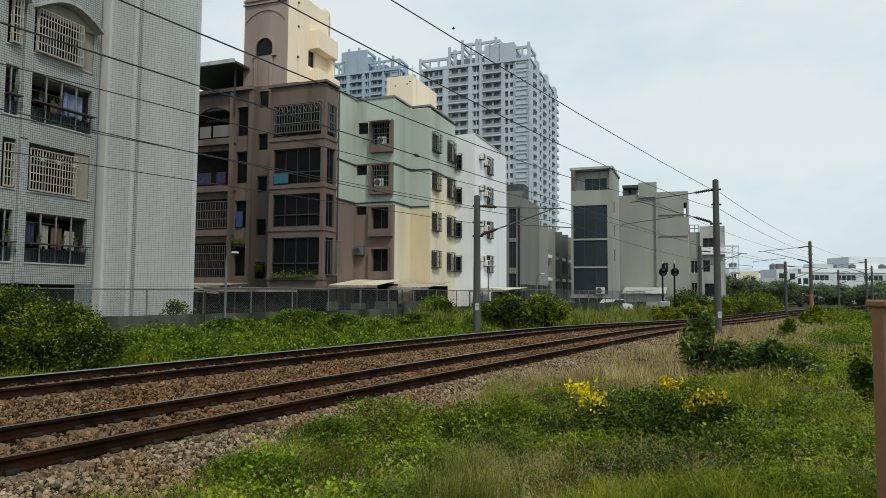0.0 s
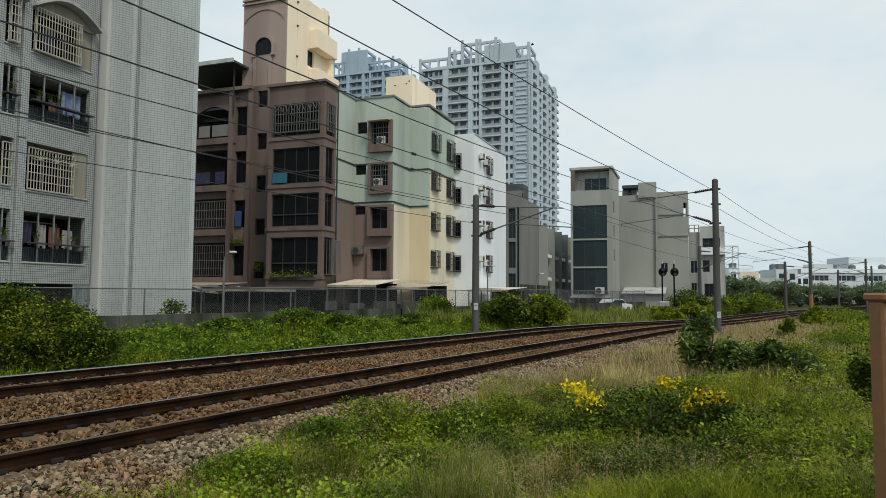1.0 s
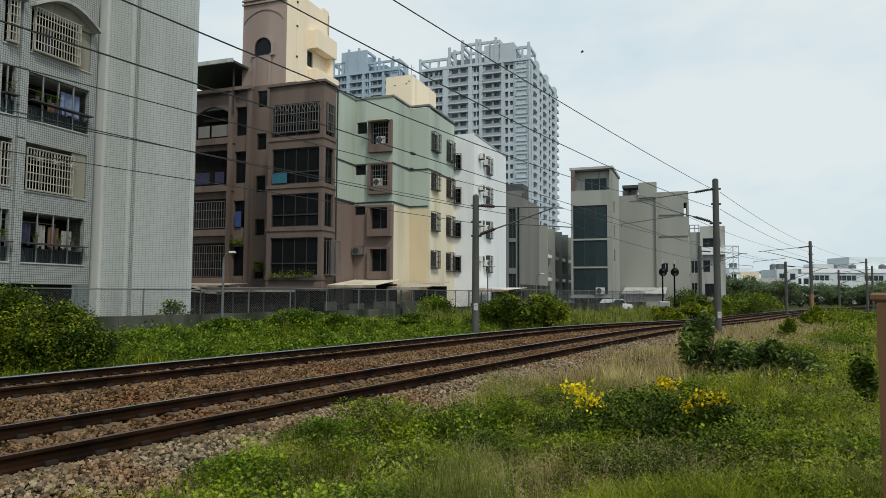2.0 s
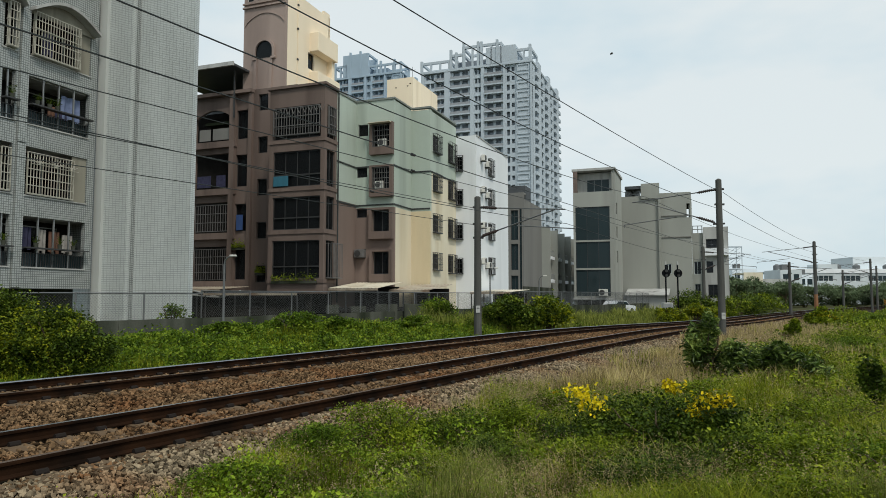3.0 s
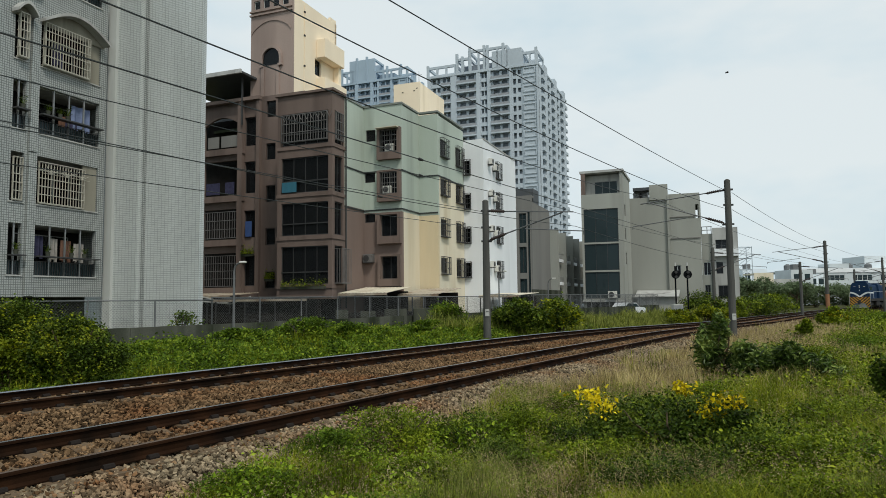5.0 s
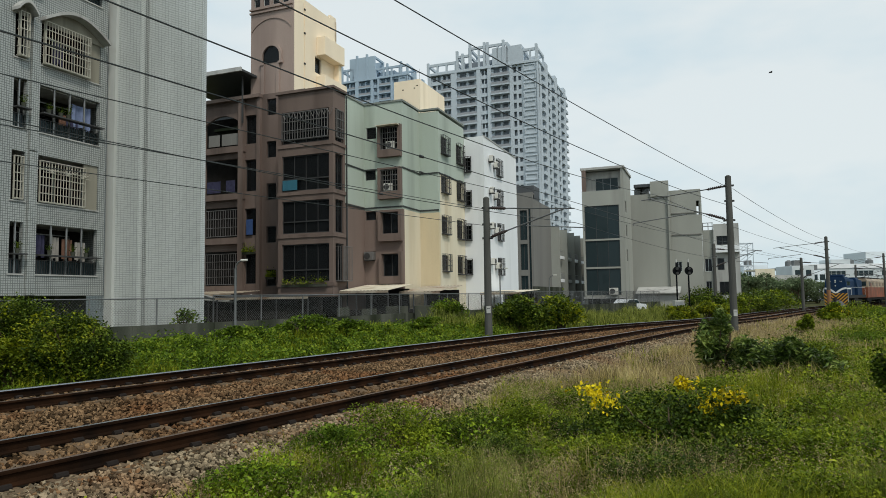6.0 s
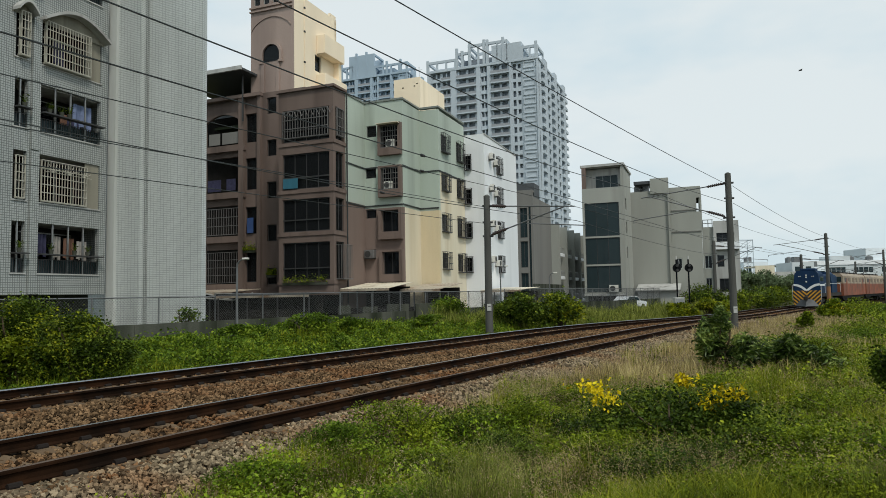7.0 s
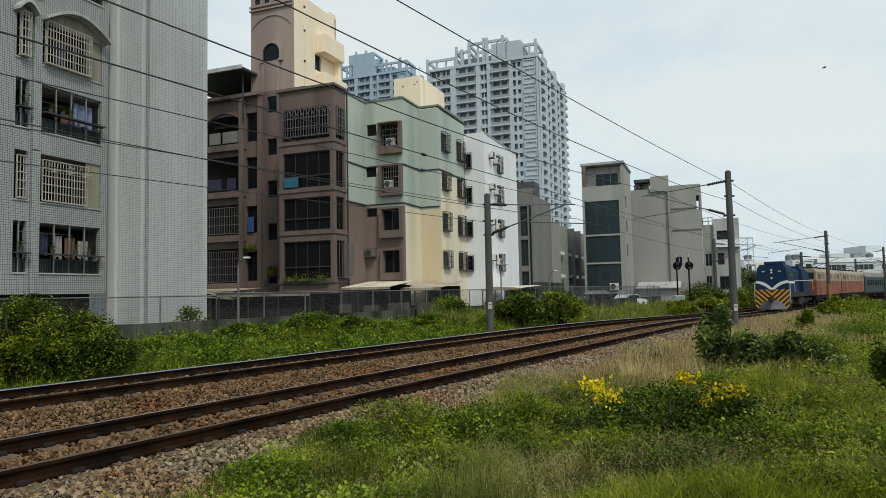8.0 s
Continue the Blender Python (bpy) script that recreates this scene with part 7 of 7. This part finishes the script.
CLUMPS = [(-0.75, 8.7, 1.0, 0.75, "leaf"), (0.15, 8.9, 0.9, 0.7, "leaf_dk"), (-1.3, 8.0, 0.8, 0.55, "vine"), (0.9, 9.4, 0.9, 0.75, "leaf"), (1.5, 7.6, 0.8, 0.6, "leaf"),
          (2.0, 6.6, 0.9, 0.55, "leaf_dk"), (3.6, 7.2, 1.0, 0.6, "leaf"), (4.2, 8.6, 1.1, 0.5, "leaf"), (3.0, 5.9, 0.8, 0.5, "leaf"), (4.4, 6.9, 0.9, 0.6, "vine"),
          (5.4, 9.6, 1.1, 0.7, "leaf"), (2.55, 7.35, 0.9, 0.55, "leaf_dk"), (3.15, 7.6, 0.8, 0.6, "leaf_dk"), (0.5, 8.1, 0.7, 0.55, "leaf_dk"), (-0.3, 7.6, 0.7, 0.5, "leaf"), (1.7, 9.0, 0.8, 0.6, "leaf_dk"), (6.3, 8.9, 1.0, 0.6, "vine"), (-2.0, 6.7, 0.8, 0.4, "vine"), (-0.6, 6.2, 0.8, 0.4, "vine"), (3.4, 11.0, 1.1, 0.6, "leaf"), (2.0, 11.6, 1.0, 0.6, "leaf"), (4.6, 12.4, 1.1, 0.5, "leaf"),
          (8.6, 14.5, 1.3, 0.7, "leaf"), (9.6, 18.5, 1.6, 0.8, "leaf"), (12.6, 21.5, 1.7, 0.8, "vine"), (14.5, 25.0, 2.0, 0.9, "leaf")]
for k, (x, y, w, h, m) in enumerate(CLUMPS):
    shrub(x, y, w * 1.45, w * 1.1, h * 0.92, 6400, 0.022 + 0.0013 * y, M[m], "leafy green weed clump standing in the grass", 400 + k, None, 22, name="weed_clump", group="weed clumps in the grass", category="weeds")


def tree(x, y, h, w, n, leaf, material, label, seed):
    r = np.random.default_rng(seed)
    z = float(land_z(x, y))
    tr = thing("tree", label, "tree", pose(x, y, z), "far trees")
    bm = bmesh.new()
    tube(bm, (0, 0, -0.1), (0.1, 0, h * 0.5), 0.05 * h * 0.6, 0.02 * h, 8)
    for k in range(6):
        a = k * 1.1
        tube(bm, (0.06, 0, h * (0.3 + 0.03 * k)), (w * 0.3 * math.cos(a), w * 0.3 * math.sin(a), h * (0.55 + 0.05 * k)), 0.018 * h, 0.006 * h, 6)
    part("trunk", bm, M["bark"], tr)
    part("crown", leaf_cloud(clump_points(r, n, (0, 0, h * 0.62), w * 0.6, w * 0.6, h * 0.42, 14), leaf, seed), material, tr)
    return tr


for k, (x, y, h, w) in enumerate(((58, 128, 6.0, 8), (66, 132, 5.5, 8), (50, 122, 6.5, 7), (76, 120, 4.5, 7), (84, 116, 5.0, 7), (47, 110, 5.5, 6), (43, 112, 5.0, 6), (90, 128, 5, 8),
                              (63, 139, 5.2, 8), (70, 141, 4.6, 8), (76, 139, 5.4, 8), (82, 142, 4.8, 8), (88, 140, 5.0, 8), (94, 143, 5.4, 8))):
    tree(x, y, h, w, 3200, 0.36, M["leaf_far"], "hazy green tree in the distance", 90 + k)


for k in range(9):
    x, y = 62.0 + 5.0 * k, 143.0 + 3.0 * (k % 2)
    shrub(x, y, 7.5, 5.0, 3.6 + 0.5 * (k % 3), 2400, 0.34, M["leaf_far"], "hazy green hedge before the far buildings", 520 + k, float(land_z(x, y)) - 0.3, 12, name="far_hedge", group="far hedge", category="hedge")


# creeper on the bank beyond the far track, herbs and grasses: too many to count
def view_points(r, n, y0, y1, power, lo, hi):
    """Places between two bounds across, thinning with distance."""
    y = (y0 ** (1 - power) + (y1 ** (1 - power) - y0 ** (1 - power)) * r.random(n)) ** (1 / (1 - power))
    a, b = lo(y), hi(y)
    keep = b > a
    y, a, b = y[keep], a[keep], b[keep]
    return a + (b - a) * r.random(len(y)), y


def patch(x, y, f, s=0.0):
    return 0.5 + 0.5 * np.sin(x * f + 2.1 * np.sin(y * f * 0.6 + s)) * np.cos(y * f * 0.9 + 1.7 * np.sin(x * f * 0.5 + s))


def herb_leaves(seed, n, per, y0, y1, power, lo, hi, h, leaf, spread):
    r = np.random.default_rng(seed)
    x, y = view_points(r, n, y0, y1, power, lo, hi)
    hh = h * r.uniform(0.5, 1.3, len(x)) * (0.2 + 1.15 * patch(x, y, 1.3, seed) ** 1.6 + 0.75 * patch(x, y, 3.4, seed + 2.0) ** 2)
    hh = hh * np.clip((y - 2.6) / 4.0, 0.4, 1)
    k = np.repeat(np.arange(len(x)), per)
    f = r.random(len(k)) ** 0.7
    a = r.uniform(0, 2 * np.pi, len(k))
    rad = spread * np.sqrt(r.random(len(k))) * (0.35 + 0.75 * f) * (1 + 0.012 * y[k])
    px, py = x[k] + rad * np.cos(a), y[k] + rad * np.sin(a)
    pz = land_z(px, py) + 0.02 + f * hh[k]
    return leaf_cloud(np.stack([px, py, pz], 1), leaf * (1 + 0.03 * y[k]), seed, 0.35)


def blades(seed, n, y0, y1, power, lo, hi, h, w, where=None, droop=0.5):
    r = np.random.default_rng(seed)
    x, y = view_points(r, n, y0, y1, power, lo, hi)
    if where is not None:
        k = where(x, y, r)
        x, y = x[k], y[k]
    n = len(x)
    hh = h * r.uniform(0.4, 1.35, n) * (0.35 + 1.1 * patch(x, y, 1.1, seed))
    a = r.uniform(0, 2 * np.pi, n)
    lean = np.stack([np.cos(a), np.sin(a)], 1) * (droop * hh * r.uniform(0.15, 1.0, n))[:, None]
    b = a + np.pi / 2 + r.normal(size=n) * 0.6
    ww = w * (1 + 0.05 * y) * r.uniform(0.6, 1.3, n)
    sx, sy = np.cos(b) * ww * 0.5, np.sin(b) * ww * 0.5
    z = land_z(x, y) - 0.02
    o = np.stack([x, y, z], 1)
    s = np.stack([sx, sy, np.zeros(n)], 1)
    m = o + np.stack([lean[:, 0] * 0.3, lean[:, 1] * 0.3, hh * 0.6], 1)
    t = o + np.stack([lean[:, 0], lean[:, 1], hh * (1 - 0.25 * droop)], 1)
    v = np.stack([o - s, o + s, m + s * 0.75, m - s * 0.75, t], 1).reshape(-1, 3)
    i = np.arange(n) * 5
    q = np.stack([i, i + 1, i + 2, i + 3], 1).tolist()
    tri = np.stack([i + 3, i + 2, i + 4], 1).tolist()
    return v.tolist(), q + tri


def edge_near(y):
    return near_x(y) + np.clip(7.2 - y, 0, None) * 0.06 + (1.95 + 0.35 * np.sin(y * 0.9) + 0.2 * np.sin(y * 2.3)) / 0.862


def right_side(y):
    return 0.70 * y + 0.8


def lush(x, y, r):
    """Green grass thins out along the dry verge."""
    d, _ = side(x, y)
    return r.random(len(x)) > 0.8 * np.exp(-((d - 3.2) / 1.6) ** 2)


stuff = dict(kind="stuff")
alone("grass", blades(201, 120000, 4.0, 14, 1.2, edge_near, right_side, 0.37, 0.0048, None, 0.75), M["grass"], "uncut green grass beside the railway", "grass", **stuff)
alone("grass", blades(202, 50000, 13, 70, 1.4, edge_near, right_side, 0.36, 0.011, lush), M["grass"], "uncut green grass farther along the railway", "grass", **stuff)
alone("weeds", herb_leaves(203, 7800, 26, 4.2, 14, 1.2, lambda y: edge_near(y) + 0.25, right_side, 0.27, 0.025, 0.16), M["leaf"], "low leafy weeds growing among the grass", "weeds", **stuff)
alone("weeds", herb_leaves(204, 2600, 18, 12, 60, 1.4, lambda y: edge_near(y) + 2.4, right_side, 0.36, 0.055, 0.34), M["leaf"], "low leafy weeds in the far grass", "weeds", **stuff)
alone("broad_weeds", herb_leaves(205, 1300, 18, 4.4, 13, 1.1, lambda y: 0.30 * y + 0.5, right_side, 0.38, 0.040, 0.22), M["leaf"], "broad-leaved weeds", "weeds", **stuff)


def dry(x, y, r):
    d, _ = side(x, y)
    strip = np.exp(-((d - 3.0) / 1.1) ** 2) * (y > 11)
    strip = strip + 0.8 * np.exp(-((d - 4.8) / 2.2) ** 2) * (y > 20)
    spot = np.exp(-(((x - 0.75) / 0.55) ** 2 + ((y - 6.6) / 0.9) ** 2)) + 0.5 * np.exp(-(((x - 2.2) / 0.5) ** 2 + ((y - 6.9) / 0.6) ** 2))
    spot = spot + 0.6 * np.exp(-(((x + 1.3) / 0.4) ** 2 + ((y - 7.2) / 0.5) ** 2))
    return r.random(len(x)) < np.clip(strip * 1.1 + spot * 0.6 + 0.20, 0, 1)


alone("dry_grass", blades(206, 52000, 4.5, 15, 1.1, edge_near, right_side, 0.42, 0.0040, dry, 0.85), M["straw"], "dry straw-coloured seeding grass", "grass", **stuff)
alone("dry_grass", blades(207, 52000, 13, 60, 1.4, edge_near, right_side, 0.46, 0.0085, dry, 0.45), M["straw"], "dry straw-coloured grass along the ballast", "grass", **stuff)


def seed_heads(seed, n, per, y0, y1, power, h, size):
    """Loose feathery heads on top of the dry grass."""
    r = np.random.default_rng(seed)
    x, y = view_points(r, n, y0, y1, power, edge_near, right_side)
    k = dry(x, y, r)
    x, y = x[k], y[k]
    top = h * r.uniform(0.7, 1.35, len(x))
    i = np.repeat(np.arange(len(x)), per)
    f = r.random(len(i))
    spread = 0.012 + 0.035 * (1 - f)
    px, py = x[i] + r.normal(size=len(i)) * spread, y[i] + r.normal(size=len(i)) * spread
    pz = land_z(x, y)[i] + top[i] - 0.16 * (1 - f)
    return leaf_cloud(np.stack([px, py, pz], 1), size * (1 + 0.045 * y[i]), seed, 0.2, 0.5)


alone("seed_heads", seed_heads(220, 12000, 16, 5.5, 16, 1.1, 0.40, 0.015), M["seed"], "tan feathery seed heads of the dry grass", "grass", **stuff)
alone("seed_heads", seed_heads(221, 9000, 9, 15, 60, 1.3, 0.44, 0.020), M["seed"], "tan seed heads along the dry verge", "grass", **stuff)
def tufted(x, y, r):
    return patch(x, y, 2.6, 1.3) + 0.25 * r.random(len(x)) > 0.86


alone("grass_tufts", blades(223, 90000, 5.5, 15, 1.1, edge_near, right_side, 0.50, 0.0036, tufted, 0.95), M["pale_grass"], "feathery pale grass tufts among the weeds", "grass", **stuff)
alone("bright_weeds", herb_leaves(222, 1500, 20, 5.8, 9.5, 1.1, lambda y: edge_near(y) + 0.3, lambda y: 0.16 * y - 0.2, 0.30, 0.040, 0.17), M["leaf_bright"], "bright yellow-green broad-leaved weeds", "weeds", **stuff)


def bank_lo(y):
    return fence_x(y) + 0.3


def bank_hi(y):
    return far_x(y) - (2.3 + 0.25 * np.sin(y * 1.3)) / 0.845


alone("creeper", herb_leaves(208, 6500, 20, 12, 42, 1.2, bank_lo, bank_hi, 0.32, 0.06, 0.30), M["vine"], "bright green creeper covering the bank below the fence", "creeper", **stuff)
alone("bank_grass", blades(209, 40000, 12, 75, 1.2, bank_lo, bank_hi, 0.36, 0.010), M["grass"], "tall grass on the bank below the fence", "grass", **stuff)
alone("bank_weeds", blades(210, 26000, 33, 75, 1.2, bank_lo, bank_hi, 0.85, 0.012, None, 0.6), M["pale_grass"], "tall pale green grass on the bank near the signals", "grass", **stuff)
alone("field_weeds", herb_leaves(211, 2500, 14, 30, 90, 1.2, lambda y: near_x(y) + 7.0, lambda y: 0.75 * y + 3, 0.55, 0.07, 0.5), M["leaf"], "tall weeds inside the curve of the line", "weeds", **stuff)

# potted plants along the lowest balconies
for k, (x0, x1, y, z) in enumerate(((-25.5, -22.2, QA - 0.1, 2.45), (-30.9, -29.9, 39.7, 4.9), (-28.9, -28.2, 39.7, 3.1))):
    r = np.random.default_rng(300 + k)
    q = np.stack([r.uniform(x0, x1, 420), y + r.normal(size=420) * 0.09, z + np.abs(r.normal(size=420)) * 0.2 - 0.05], 1)
    pp = thing("balcony_plants", "straggling green pot plants along a balcony edge", "plants", LANE, "balcony plants")
    part("foliage", leaf_cloud(q, 0.11, 310 + k), M["leaf"], pp)
    part("trough", B((x0, x1, y - 0.08, y + 0.07, z - 0.22, z - 0.06)), M["conc"], pp)

# ---- far side of the curve ----
long_white = thing("long_building", "long low white industrial building in the distance", "building", pose(0, 0, 0))
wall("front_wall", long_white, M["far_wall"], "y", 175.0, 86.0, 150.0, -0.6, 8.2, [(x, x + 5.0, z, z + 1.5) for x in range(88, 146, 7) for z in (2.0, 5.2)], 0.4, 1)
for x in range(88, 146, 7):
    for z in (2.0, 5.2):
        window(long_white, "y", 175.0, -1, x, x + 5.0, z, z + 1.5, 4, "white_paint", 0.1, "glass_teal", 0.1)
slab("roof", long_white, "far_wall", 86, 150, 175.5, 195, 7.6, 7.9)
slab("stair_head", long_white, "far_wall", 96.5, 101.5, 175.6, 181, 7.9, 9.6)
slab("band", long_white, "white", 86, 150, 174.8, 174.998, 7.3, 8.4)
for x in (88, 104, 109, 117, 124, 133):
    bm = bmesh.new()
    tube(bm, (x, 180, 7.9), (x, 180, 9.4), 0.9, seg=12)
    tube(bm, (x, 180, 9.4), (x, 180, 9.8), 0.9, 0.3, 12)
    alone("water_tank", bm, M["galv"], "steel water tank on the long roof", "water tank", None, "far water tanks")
hall = thing("far_hall", "hazy pale far hall with a raised roof", "building", pose(0, 0, 0))
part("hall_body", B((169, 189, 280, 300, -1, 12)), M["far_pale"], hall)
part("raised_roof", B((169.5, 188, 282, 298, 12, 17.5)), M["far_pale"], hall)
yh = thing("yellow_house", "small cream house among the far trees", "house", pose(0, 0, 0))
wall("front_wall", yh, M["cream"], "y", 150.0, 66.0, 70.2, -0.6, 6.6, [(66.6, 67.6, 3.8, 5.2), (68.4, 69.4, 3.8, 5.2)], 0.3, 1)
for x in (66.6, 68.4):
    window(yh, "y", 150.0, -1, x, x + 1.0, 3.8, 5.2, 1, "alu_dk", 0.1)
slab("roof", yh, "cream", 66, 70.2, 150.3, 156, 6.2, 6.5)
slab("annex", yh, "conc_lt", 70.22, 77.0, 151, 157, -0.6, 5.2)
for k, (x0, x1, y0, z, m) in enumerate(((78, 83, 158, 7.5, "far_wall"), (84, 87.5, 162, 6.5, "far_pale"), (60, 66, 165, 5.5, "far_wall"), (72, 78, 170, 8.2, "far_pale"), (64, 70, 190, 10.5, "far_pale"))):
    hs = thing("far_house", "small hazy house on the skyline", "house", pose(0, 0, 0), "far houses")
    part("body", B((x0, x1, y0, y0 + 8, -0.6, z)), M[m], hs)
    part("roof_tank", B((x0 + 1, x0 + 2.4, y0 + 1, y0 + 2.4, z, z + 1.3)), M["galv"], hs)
    for i in range(2):
        part("window", B((x0 + 0.6 + i * (x1 - x0) * 0.5, x0 + 1.8 + i * (x1 - x0) * 0.5, y0 - 0.05, y0 - 0.004, z - 2.4, z - 1.0)), M["glass_teal"], hs)
sc = thing("scaffold_tower", "open steel lattice frame above the far trees", "scaffold", pose(66, 158, 0))
for k in range(5):
    bm = bmesh.new()
    for x in (0.0, 3.2):
        for y in (0.0, 3.0):
            tube(bm, (x, y, k * 2.6), (x, y, k * 2.6 + 2.6), 0.10, seg=4)
    for y in (0.0, 3.0):
        tube(bm, (0, y, k * 2.6 + 2.5), (3.2, y, k * 2.6 + 2.5), 0.09, seg=4)
        tube(bm, (0, y, k * 2.6), (3.2, y, k * 2.6 + 2.5), 0.06, seg=4)
    for x in (0.0, 3.2):
        tube(bm, (x, 0, k * 2.6 + 2.5), (x, 3.0, k * 2.6 + 2.5), 0.09, seg=4)
    part("stage", bm, M["tower"], sc)["kind"] = "stuff"


motions()
